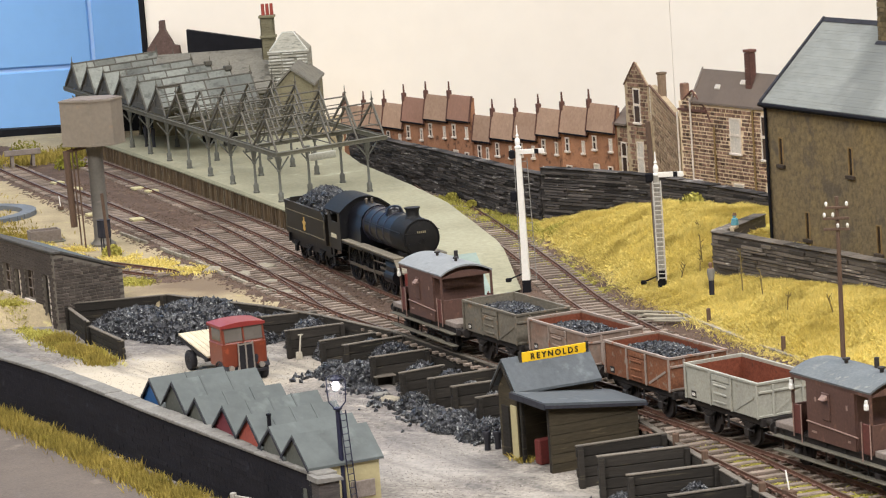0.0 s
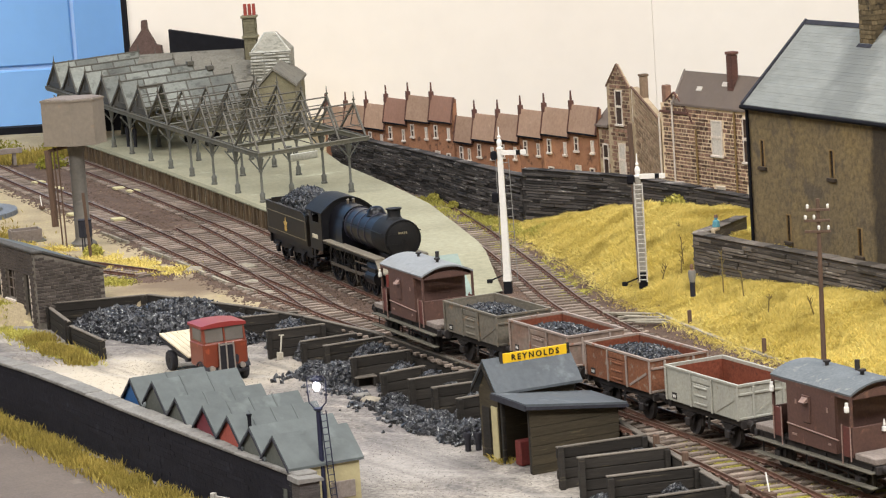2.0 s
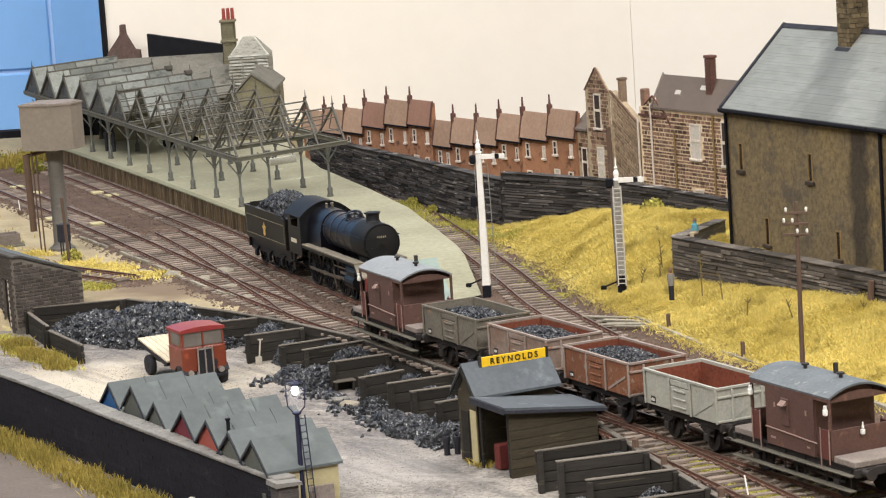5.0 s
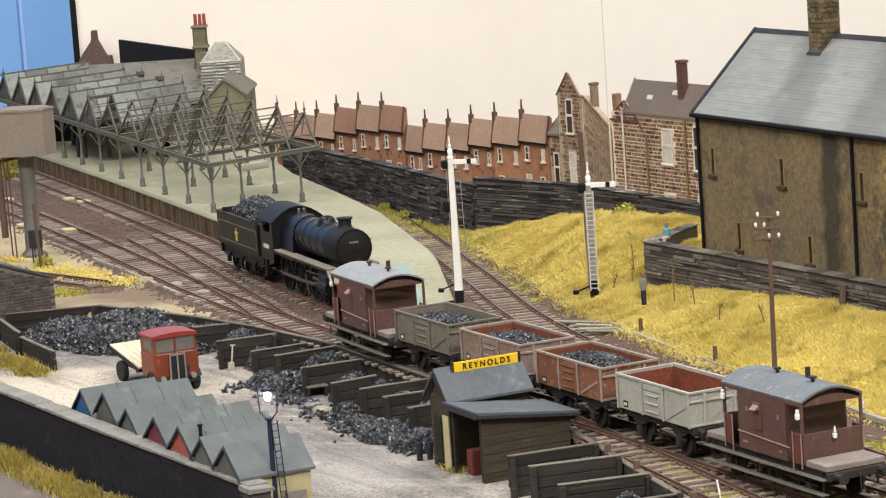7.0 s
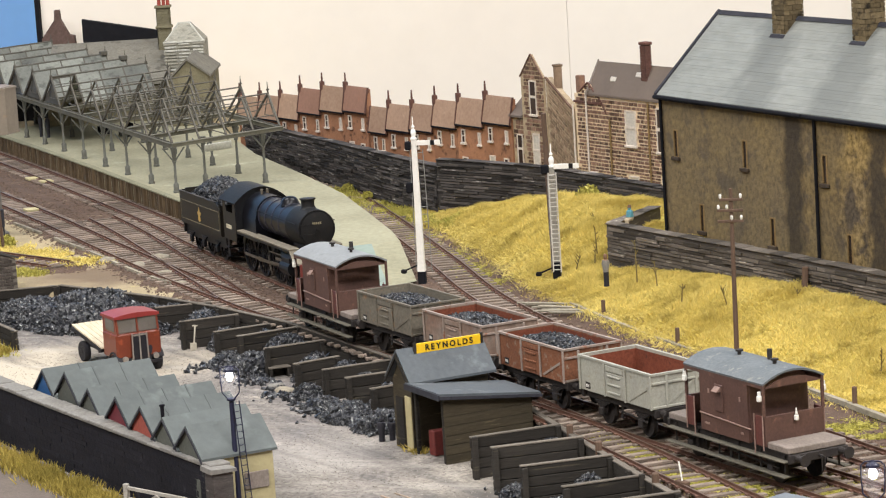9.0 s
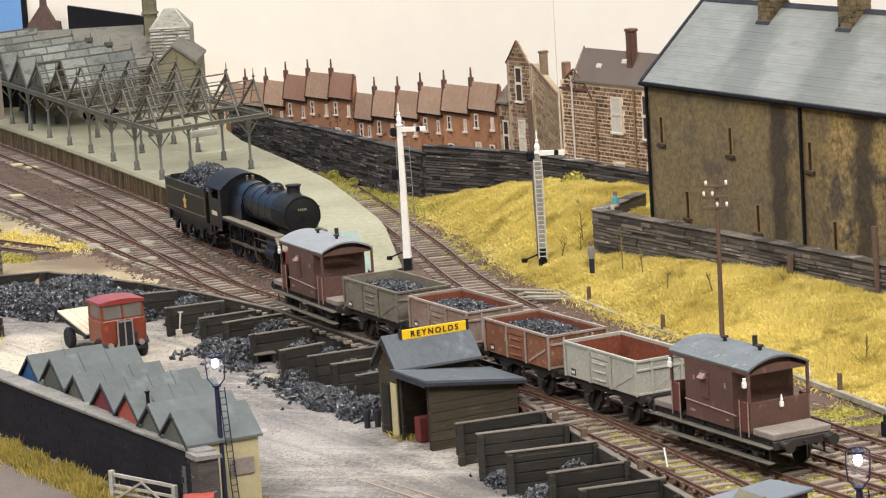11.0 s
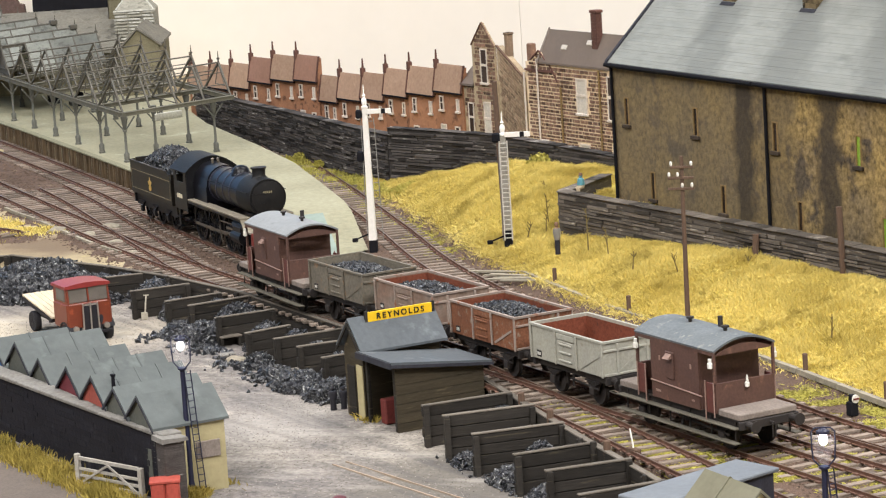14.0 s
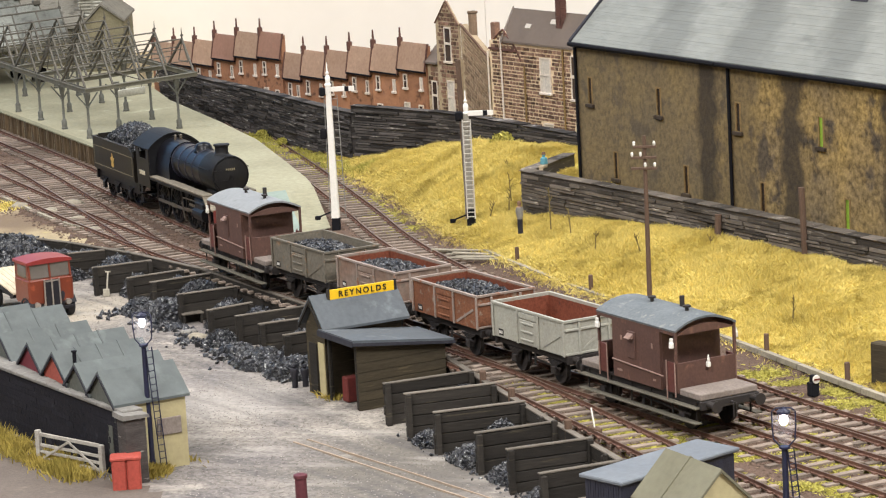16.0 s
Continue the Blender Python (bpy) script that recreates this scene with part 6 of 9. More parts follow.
def garage(s, z, front, label, ln=3.0, w=2.25, peak=2.05, roof_bays=2):
    """A narrow lock-up with a pitched felt roof; local x is its length, y the width."""
    x, y = -10.95 + s * DX, 95.24 + s * DY
    g = thing("lockup_garage", x, y, -1.3, 28.0, label, "garage", "row of lock-ups")
    h = w / 2
    pk = peak + 1.3
    ev = pk - 0.86
    bm = bmesh.new()
    for q in (-1, 1):
        box(bm, 0.1, ln, q * h - 0.05, q * h + 0.05, -0.1, ev)
    split("side_wall", bm, CREAMWALL, g)
    bm = bmesh.new()
    prism(bm, [(-h, -0.1), (h, -0.1), (h, ev), (0, pk - 0.05), (-h, ev)], ln - 0.1, ln, "x")
    part("back_gable", bm, CREAMWALL, g)
    bm = bmesh.new()
    prism(bm, [(-h, -0.1), (h, -0.1), (h, ev), (0, pk - 0.05), (-h, ev)], 0.02, 0.12, "x")
    part("front_gable", bm, front, g)
    bm = bmesh.new()
    for q in (-1, 1):
        prism(bm, [(q * (h + 0.16), ev - 0.14), (0, pk - 0.02), (0, pk + 0.07), (q * (h + 0.16), ev - 0.05)], -0.06, ln + 0.15, "x")
    split("roof_slope", bm, ROOFGREY, g)
    for i in range(1, roof_bays):
        bm = bmesh.new()
        xx = ln * i / roof_bays
        for q in (-1, 1):
            prism(bm, [(q * (h + 0.14), ev - 0.06), (0, pk + 0.05), (0, pk + 0.1), (q * (h + 0.14), ev - 0.01)], xx - 0.03, xx + 0.03, "x")
        part("roof_batten", bm, ROOFGREY, g)
    bm = bmesh.new()
    for q in (-1, 1):
        prism(bm, [(q * (h + 0.16), ev - 0.22), (0, pk - 0.1), (0, pk - 0.02), (q * (h + 0.16), ev - 0.14)], -0.09, -0.05, "x")
    part("bargeboard", bm, SLATEDARK, g)
    bm = bmesh.new()
    bbox(bm, -0.02, 0.02, -h + 0.25, h - 0.25, 0, 1.75, 0.01)
    part("door", bm, front, g)
    return g


DOORBLUE = mat("blue_door", "2f5f94", "28527f", 1, 0.6, 0.1)
DOORGREY = mat("grey_green_front", "5a5c54", "4c4e48", 1, 0.7, 0.1)
DOORRED = mat("dark_red_front", "6e2530", "5e1f28", 1, 0.6, 0.1)
DOORORANGE = mat("brick_red_front", "a14e40", "8e4438", 1, 0.7, 0.1)
garage(-14.1, 0, DOORBLUE, "narrow lock-up with blue front and grey felt roof", 2.9, peak=1.9)
garage(-11.5, 0, DOORGREY, "grey-fronted lock-up with grey felt roof", 3.3, peak=2.2, roof_bays=3)
garage(-9.05, 0, DOORGREY, "grey lock-up with panelled pale roof", 3.3, peak=1.95, roof_bays=3)
garage(-6.15, 0, DOORRED, "dark red fronted lock-up with panelled roof", 3.6, peak=2.1, roof_bays=4)
hut = garage(-3.7, 0, DOORORANGE, "brick-red fronted lock-up with panelled roof and stovepipe", 3.3, peak=2.15, roof_bays=4)
bm = bmesh.new()
rod(bm, (0.55, -0.62, 2.75), (0.55, -0.62, 3.5), 0.07, 10)
rod(bm, (0.55, -0.62, 3.5), (0.55, -0.62, 3.56), 0.1, 10)
part("stovepipe", bm, GUTTER, hut, "short black stovepipe")
garage(-1.6, 0, DOORGREY, "grey lock-up with smooth felt roof", 3.0, peak=2.08, roof_bays=1)
hut = garage(0.54, 0, DOORGREY, "cream-walled hut with grey roof and boarded window", 2.62, peak=2.15, roof_bays=1)
bm = bmesh.new()
bbox(bm, 1.5, 2.4, -1.24, -1.17, 1.2, 1.8, 0.02)
part("boarded_window", bm, DECK, hut)

# ---- signals, poles, lamps, tank ----
POLEWOOD = mat("creosoted_pole", "6a5648", "58473c", 1.5, 0.85, 0.4, stretch=(3, 3, 0.3))
SIGWHITE = mat("signal_white", "f4f1ea", "e8e3d8", 1.2, 0.6, 0.1, c3="c4baa6", spot=0.7, grain=0.08)
LADDERPALE = mat("pale_ladder", "cfcac0", "b9b4aa", 1.2, 0.7, 0.1)
POSTGREY = mat("dirty_white_post", "a8a398", "8d887d", 1.2, 0.7, 0.1, c3="6d685e")
LAMPBLUE = mat("dark_blue_lamp_post", "20223a", "1a1c30", 1, 0.45, 0.1)
TANKGREY = mat("grey_tank_plate", "8b8072", "7b7164", 0.5, 0.75, 0.2, c3="927d66", grain=0.1)
COLGREY = mat("grey_iron_column", "6b665f", "5a564f", 0.8, 0.7, 0.2, c3="77706a", grain=0.15)
BULB = mat("lit_lamp", (1.0, 0.95, 1.0), None, 1, 0.5, 0, emit=16.0)
GLASS = bpy.data.materials.new("lamp_glass")
GLASS.use_nodes = True
GLASS.node_tree.nodes["Principled BSDF"].inputs["Base Color"].default_value = (0.9, 0.9, 0.95, 1)
GLASS.node_tree.nodes["Principled BSDF"].inputs["Roughness"].default_value = 0.1
GLASS.node_tree.nodes["Principled BSDF"].inputs["Alpha"].default_value = 0.05
GREYLADDER = mat("grey_ladder", "8c8a84", "7b7973", 1, 0.6, 0.1)


def ladder(bm, p, q, w, n, side=(1, 0, 0), r=0.022):
    p, q, s = Vector(p), Vector(q), Vector(side) * w / 2
    rod(bm, p - s, q - s, r, 5)
    rod(bm, p + s, q + s, r, 5)
    for k in range(n):
        c = p.lerp(q, (k + 0.5) / n)
        rod(bm, c - s, c + s, r * 0.75, 4)


def signal(x, y, z, top, arm, lean, label, ladder_white):
    """A lattice-free timber post with one lower-quadrant arm; the arm points to local +x."""
    s = thing("semaphore_signal", x, y, z, -8, label, "signal", "semaphore signals")
    h = top - z
    b = bmesh.new()
    vs = []
    for r, zz in ((0.19, 0.55), (0.17, 1.0), (0.115, h - 1.1)) if not ladder_white else ((0.15, 0.55), (0.14, 1.0), (0.12, h - 1.1)):
        vs.append([b.verts.new((sx * r, sy * r, zz)) for sx, sy in ((-1, -1), (1, -1), (1, 1), (-1, 1))])
    for a, c in zip(vs, vs[1:]):
        for i in range(4):
            b.faces.new((a[i], a[(i + 1) % 4], c[(i + 1) % 4], c[i]))
    b.faces.new(vs[0][::-1])
    b.faces.new(vs[-1])
    part("post", b, POSTGREY if ladder_white else SIGWHITE, s)
    bm = bmesh.new()
    bbox(bm, -0.19, 0.19, -0.19, 0.19, -0.3, 0.56 + 0.55 * bool(ladder_white), 0.02)
    part("post_foot", bm, NEARBLACK, s, "black-painted foot of the post")
    bm = bmesh.new()
    lathe(bm, [(0.17, 0), (0.17, 0.07), (0.1, 0.12), (0.13, 0.3), (0.12, 0.42), (0.05, 0.52), (0.09, 0.6), (0.03, 0.7), (0.025, 1.05), (0.005, 1.12)], 10, Matrix.Translation((0, 0, h - 1.12)))
    part("finial", bm, SIGWHITE, s, smooth=True)
    az = arm - z
    bm = bmesh.new()
    bbox(bm, 0.1, 1.3, -0.2, -0.15, az - 0.1, az + 0.14, 0.01)
    a = part("arm", bm, SIGWHITE, s, "white signal arm with black band")
    bm = bmesh.new()
    box(bm, 0.82, 1.02, -0.215, -0.2, az - 0.1, az + 0.14)
    part("arm_band", bm, NEARBLACK, a)
    bm = bmesh.new()
    bbox(bm, -0.42, -0.12, -0.3, -0.06, az - 0.3, az + 0.12, 0.06)
    part("spectacle", bm, NEARBLACK, a)
    bm = bmesh.new()
    bbox(bm, -0.5, -0.2, -0.16, 0.14, az - 2.6 + 0.2 if ladder_white is None else az - 0.35, az - 2.1 + 0.2 if ladder_white is None else az + 0.1, 0.05)
    part("signal_lamp", bm, NEARBLACK, s)
    bm = bmesh.new()
    if ladder_white:
        ladder(bm, (0.06, -0.42, 0.7), (0.04, -0.3, az - 0.25), 0.36, 22, r=0.032)
    else:
        ladder(bm, (0.32, 0.1, 0.5), (0.22, 0.12, az - 0.3), 0.34, 16)
    part("ladder", bm, LADDERPALE if ladder_white else GREYLADDER, s)
    bm = bmesh.new()
    rod(bm, (-0.26, 0, 0.6), (-0.22, 0, az), 0.02, 5)
    part("wire_rod", bm, GREYLADDER, s)
    bm = bmesh.new()
    beam(bm, (-0.2, -0.1, 0.85), (-0.85, -0.1, 0.6), 0.04, 0.07)
    bbox(bm, -1.0, -0.72, -0.18, -0.02, 0.48, 0.68, 0.04)
    part("balance_weight", bm, NEARBLACK, s)
    return s


signal(-3.27, 134.9, -0.2, 7.9, 6.6, 0, "tall white timber semaphore signal post beside the platform ramp", None)
signal(3.17, 130.7, 0.0, 6.72, 5.62, 0, "white semaphore signal post with ladder on the bank foot", True)
bm = bmesh.new()
rod(bm, (3.1, 131.8, 0.1), (2.95, 131.8, 8.0), 0.15, 8, 0.12)
single("telegraph_pole", bm, POLEWOOD, "plain weathered wooden pole standing behind a signal", "pole")


def telegraph(x, y, z, top, arms, label):
    t = thing("telegraph_pole", x, y, z, -12, label, "pole", "telegraph poles")
    h = top - z
    bm = bmesh.new()
    rod(bm, (0, 0, -0.4), (0.04, 0, h), 0.105, 10, 0.075)
    part("mast", bm, POLEWOOD, t)
    for k in range(arms):
        bm = bmesh.new()
        zz = h - 0.42 - 0.42 * k
        bbox(bm, -0.5 + 0.1 * (k == 0), 0.5, -0.13, -0.05, zz - 0.05, zz + 0.05, 0.01)
        a = part("crossarm", bm, POLEWOOD, t)
        for xx in ((-0.36, 0.42), (-0.45, -0.12), (0.05, 0.42))[k % 3]:
            bm = bmesh.new()
            lathe(bm, [(0.025, 0), (0.055, 0.05), (0.05, 0.09), (0.06, 0.12), (0.03, 0.18)], 8, Matrix.Translation((xx, -0.09, zz + 0.05)))
            part("insulator", bm, WHITE, a)
    return t


telegraph(9.4, 107.8, 0.8, 7.4, 3, "slim brown telegraph pole with three arms and white insulators")
bm = bmesh.new()
rod(bm, (16.0, 111.0, 0.8), (15.9, 111.0, 4.5), 0.13, 8)
single("fence_post", bm, POLEWOOD, "dark wooden post against the retaining wall", "post")
bm = bmesh.new()
rod(bm, (13.0, 115.9, 0.9), (13.1, 115.9, 2.75), 0.14, 8)
single("fence_post", bm, POLEWOOD, "short dark post at the retaining wall", "post")


def yard_lamp(x, y, z, h, label, yaw=-10):
    p = thing("yard_lamp", x, y, z, yaw, label, "lamp", "yard lamps")
    bm = bmesh.new()
    lathe(bm, [(0.18, 0), (0.16, 0.2), (0.11, 0.5), (0.09, h * 0.5), (0.085, h - 1.0), (0.16, h - 0.95), (0.16, h - 0.9)], 12)
    part("post", bm, LAMPBLUE, p, smooth=True)
    bm = bmesh.new()
    pts = [(-0.08, h - 0.95), (-0.3, h - 0.7), (-0.33, h - 0.3), (-0.33, h + 0.1), (-0.22, h + 0.2), (0, h + 0.22), (0.22, h + 0.2), (0.33, h + 0.1), (0.33, h - 0.3), (0.3, h - 0.7), (0.08, h - 0.95)]
    rings = []
    for i, (px, pz) in enumerate(pts):
        a, b = pts[max(0, i - 1)], pts[min(len(pts) - 1, i + 1)]
        d = Vector((b[0] - a[0], 0, b[1] - a[1])).normalized()
        n = Vector((-d.z, 0, d.x))
        rings.append([bm.verts.new(Vector((px, 0, pz)) + n * (0.024 * math.cos(q)) + Vector((0, 0.024 * math.sin(q), 0))) for q in [math.pi * k / 3 for k in range(6)]])
    for a, b in zip(rings, rings[1:]):
        for k in range(6):
            bm.faces.new((a[k], a[(k + 1) % 6], b[(k + 1) % 6], b[k]))
    part("hoop", bm, LAMPBLUE, p)
    bm = bmesh.new()
    lathe(bm, [(0.2, h + 0.06), (0.19, h + 0.12), (0.1, h + 0.18), (0.03, h + 0.22)], 14)
    part("shade", bm, LAMPBLUE, p)
    bm = bmesh.new()
    lathe(bm, [(0.1, h - 0.85), (0.27, h - 0.5), (0.3, h - 0.2), (0.26, h - 0.04)], 14)
    g = part("globe", bm, GLASS, p, "clear glass lantern")
    g.visible_shadow = False
    bm = bmesh.new()
    lathe(bm, [(0.04, h - 0.3), (0.1, h - 0.25), (0.13, h - 0.14), (0.1, h - 0.02)], 12)
    part("bulb", bm, BULB, g, "glowing white bulb")
    bm = bmesh.new()
    ladder(bm, (0.42, 0, 0.1), (0.17, 0, h - 1.0), 0.24, 18, (0.7, 0.7, 0))
    part("ladder", bm, LAMPBLUE, p)
    return p


yard_lamp(-9.06, 94.35, -1.3, 5.35, "dark blue lit yard lamp with ladder beside the hut")
yard_lamp(10.34, 76.9, -0.3, 4.05, "dark lit yard lamp with ladder beside the tracks")


def water_tank():
    t = thing("water_tank", -28.04, 159.6, -0.25, -18, "grey riveted water tank on a single round column", "water tank")
    bm = bmesh.new()
    lathe(bm, [(0.75, -0.1), (0.75, 0.12), (0.55, 0.25), (0.46, 0.4), (0.44, 5.2), (0.5, 5.6), (0.62, 5.9)], 20)
    part("column", bm, COLGREY, t, smooth=True)
    bm = bmesh.new()
    pts = [(-1.4, -1.15), (0.6, -1.4), (1.65, -0.7), (1.65, 0.7), (0.6, 1.4), (-1.4, 1.15)]
    prism(bm, pts, 5.9, 8.45, "z")
    part("tank", bm, TANKGREY, t)
    bm = bmesh.new()
    for zz in (5.86, 8.38):
        prism(bm, [(p[0] * 1.03, p[1] * 1.03) for p in pts], zz, zz + 0.1, "z")
    part("flange", bm, TANKGREY, t)
    bm = bmesh.new()
    prism(bm, [(p[0] * 0.93, p[1] * 0.93) for p in pts], 8.48, 8.52, "z")
    part("water", bm, DECK, t)
    bm = bmesh.new()
    rod(bm, (-1.25, -0.9, 1.2), (-1.35, -0.9, 5.6), 0.2, 10)
    part("water_bag", bm, POLEWOOD, t, "dark leather delivery bag")
    bm = bmesh.new()
    for x in (-0.85, -0.6):
        rod(bm, (x, -0.95, 0.0), (x - 0.1, -0.95, 5.8), 0.045, 6)
    rod(bm, (-1.3, -0.9, 5.55), (-0.3, -0.4, 5.75), 0.1, 8)
    split("pipe", bm, POLEWOOD, t)
    return t


water_tank()
bm = bmesh.new()
lathe(bm, [(0.34, 1.0), (0.38, 1.05), (0.38, 1.95), (0.42, 2.0)], 12, Matrix.Translation((-27.2, 155.6, -0.25)))
for a in (0.4, 2.5, 4.6):
    rod(bm, (-27.2 + 0.32 * math.cos(a), 155.6 + 0.32 * math.sin(a), -0.25), (-27.2 + 0.3 * math.cos(a), 155.6 + 0.3 * math.sin(a), 0.8), 0.04, 6)
single("brazier", bm, SLATEDARK, "rusty brazier on legs beside the water column", "brazier")
bm = bmesh.new()
rod(bm, (-26.8, 154.4, -0.4), (-26.95, 154.4, 3.4), 0.09, 8)
single("short_post", bm, POLEWOOD, "thin dark wooden post", "post")


def crate(x, y, z):
    c = thing("open_crate", x, y, z, 20, "weathered open wooden bin on a plank base", "crate")
    bm = bmesh.new()
    for s in (-1, 1):
        bbox(bm, -0.9, 0.9, s * 0.55 - 0.05, s * 0.55 + 0.05, 0.1, 0.75, 0.02)
        bbox(bm, s * 0.85 - 0.05, s * 0.85 + 0.05, -0.5, 0.5, 0.1, 0.75, 0.02)
    part("sides", bm, DECK, c)
    bm = bmesh.new()
    bbox(bm, -1.1, 1.1, -0.75, 0.75, 0, 0.1, 0.02)
    part("base", bm, FASCIA, c)


crate(-31.9, 162.2, -0.25)


def buffer_stop(x, y, yaw):
    b = thing("buffer_stop", x, y, -0.1, yaw, "weathered grey timber buffer stop", "buffer stop", "buffer stops")
    bm = bmesh.new()
    bbox(bm, -0.15, 0.15, -1.3, 1.3, 0.85, 1.25, 0.03)
    part("stop_beam", bm, DECK, b)
    for s in (-1, 1):
        bm = bmesh.new()
        beam(bm, (-0.05, s * 0.75, 0), (-0.05, s * 0.75, 1.2), 0.22, 0.22)
        beam(bm, (-0.1, s * 0.75, 1.0), (-1.2, s * 0.75, 0), 0.2, 0.18)
        part("stop_post", bm, DECK, b)


buffer_stop(-40.3, 199.8, -72)


def figurine(x, y, z, h, material, label, yaw=0, seated=False, legs=None):
    """A tiny painted figure, kept as one plain peg."""
    bm = bmesh.new()
    if seated:
        lathe(bm, [(0.2, 0), (0.24, 0.2), (0.2, 0.55), (0.08, 0.62), (0.13, 0.75), (0.1, 0.9)], 8)
        bbox(bm, -0.15, 0.2, -0.5, 0.0, 0.0, 0.16, 0.05)
        bbox(bm, -0.1, 0.15, -0.52, -0.38, -0.45, 0.1, 0.05)
    else:
        lathe(bm, [(0.13, 0), (0.12, 0.1), (0.13, h * 0.45), (0.19, h * 0.72), (0.15, h * 0.82), (0.06, h * 0.85), (0.1, h * 0.92), (0.07, h)], 10)
    ob = single("figurine", bm, material, label, "figurine", "model figures", smooth=True)
    for extra in (legs or material, FIGHEAD if material is not FIGDARK else material):
        ob.data.materials.append(extra)
    tall = max(v.co.z for v in ob.data.vertices)
    for f in ob.data.polygons:
        k = f.center.z / tall
        f.material_index = 2 if k > 0.82 else (1 if k < (0.2 if seated else 0.5) else 0)
    ob.matrix_world = pose(x * M, y * M, z * M, 0, 0, yaw) @ Matrix.Scale(0.8 if seated else 0.95, 4)


FIGHEAD = mat("figure_head", "8a6a52", "6e5442", 2, 0.7, 0)
FIGBEIGE = mat("figure_beige", "b5a488", "9c8c72", 2, 0.7, 0)
FIGBLUE = mat("figure_blue", "5f9aa6", "4c8490", 2, 0.7, 0)
FIGGREY = mat("figure_grey", "8a867c", "6c6860", 2, 0.7, 0)
FIGDARK = mat("figure_dark", "23222a", "1c1b22", 2, 0.7, 0)
figurine(6.65, 129.75, 3.02, 1.6, FIGBLUE, "small pale blue seated peg figure on the wall", -30, True, FIGBEIGE)
figurine(5.1, 122.3, 1.3, 1.5, FIGGREY, "small grey standing peg figure in the grass", legs=FIGDARK)
figurine(-4.5, 105.9, -1.3, 0.95, FIGDARK, "small black peg figure beside the coal")
figurine(-4.1, 106.0, -1.3, 0.9, FIGDARK, "small black peg figure beside the coal")
figurine(-15.2, 122.4, -1.3, 1.55, FIGDARK, "small dark blue peg figure beside the lorry")
figurine(-31.1, 198.6, 0.9, 1.75, FIGDARK, "small dark peg figure on the platform")
figurine(-30.5, 198.0, 0.9, 1.7, FIGDARK, "small dark peg figure on the platform")

# ---- low-relief houses behind the boundary wall ----
BRICK = mat("orange_brick", "ab7c5d", "926850", 0.9, 0.9, 0.4, c3="64483a", fine=26, grain=0.35, vary=0.12, spot=0.56)
TILEDARK = mat("dark_brown_roof_tile", "947162", "856656", 0.5, 0.9, 0.2, c3="936d5c", grain=0.1, vary=0.1)
TILE = mat("brown_roof_tile", "a98d78", "987c68", 0.6, 0.9, 0.2, c3="b39a82", grain=0.16, vary=0.12)
STACK = mat("dark_brick_stack", "6b4b42", "56403a", 1, 0.9, 0.3)
FRAMEWHITE = mat("white_frame", "dcd0c3", "ccbfb0", 1, 0.6, 0)
GLASSDARK = mat("dark_window", "4a3b34", "342a28", 2, 0.2, 0, grain=0.1)
CURTAIN = mat("curtained_window", "cfc7bb", "bcb3a6", 1, 0.5, 0)
SANDBLOCK = mat("sandstone_blocks", "866a5a", "634c41", 1.6, 0.9, 0.5, c3="a5896c", spot=0.62, vary=0.6, island=True)
POINTING = mat("tan_pointing", "e8d3b4", "d3ba98", 0.7, 0.95, 0.4, c3="e0caa8")
POINTDARK = mat("sooty_pointing", "b8a68c", "98866c", 0.7, 0.95, 0.4, c3="c8b698")
TANBLOCK = mat("tan_side_stones", "957f6b", "74614e", 1.2, 0.9, 0.5, c3="5c4634", vary=0.35, island=True)
BROWNSLATE = mat("brown_slate", "6f6258", "63574e", 0.5, 0.8, 0.1, grain=0.06)
HX, HY, HYAW = -6.63, 173.25, math.degrees(math.atan2(-0.85635, 0.516393))


def sash(parent, x, z, w, h, y=0.0, glass=None):
    """A white sash window set in the front: frame, pane, bars and sill."""
    bm = bmesh.new()
    for a, b, c, d in ((x, x + 0.07, z, z + h), (x + w - 0.07, x + w, z, z + h), (x + 0.07, x + w - 0.07, z + h - 0.07, z + h), (x + 0.07, x + w - 0.07, z + h * 0.48, z + h * 0.55)):
        box(bm, a, b, y - 0.07, y + 0.02, c, d)
    win = part("window", bm, FRAMEWHITE, parent)
    bm = bmesh.new()
    box(bm, x + 0.07, x + w - 0.07, y - 0.035, y - 0.005, z, z + h - 0.07)
    part("pane", bm, glass or GLASSDARK, win)
    bm = bmesh.new()
    bbox(bm, x - 0.06, x + w + 0.06, y - 0.14, y + 0.02, z - 0.13, z, 0.02)
    part("sill", bm, FRAMEWHITE, win)
    return win


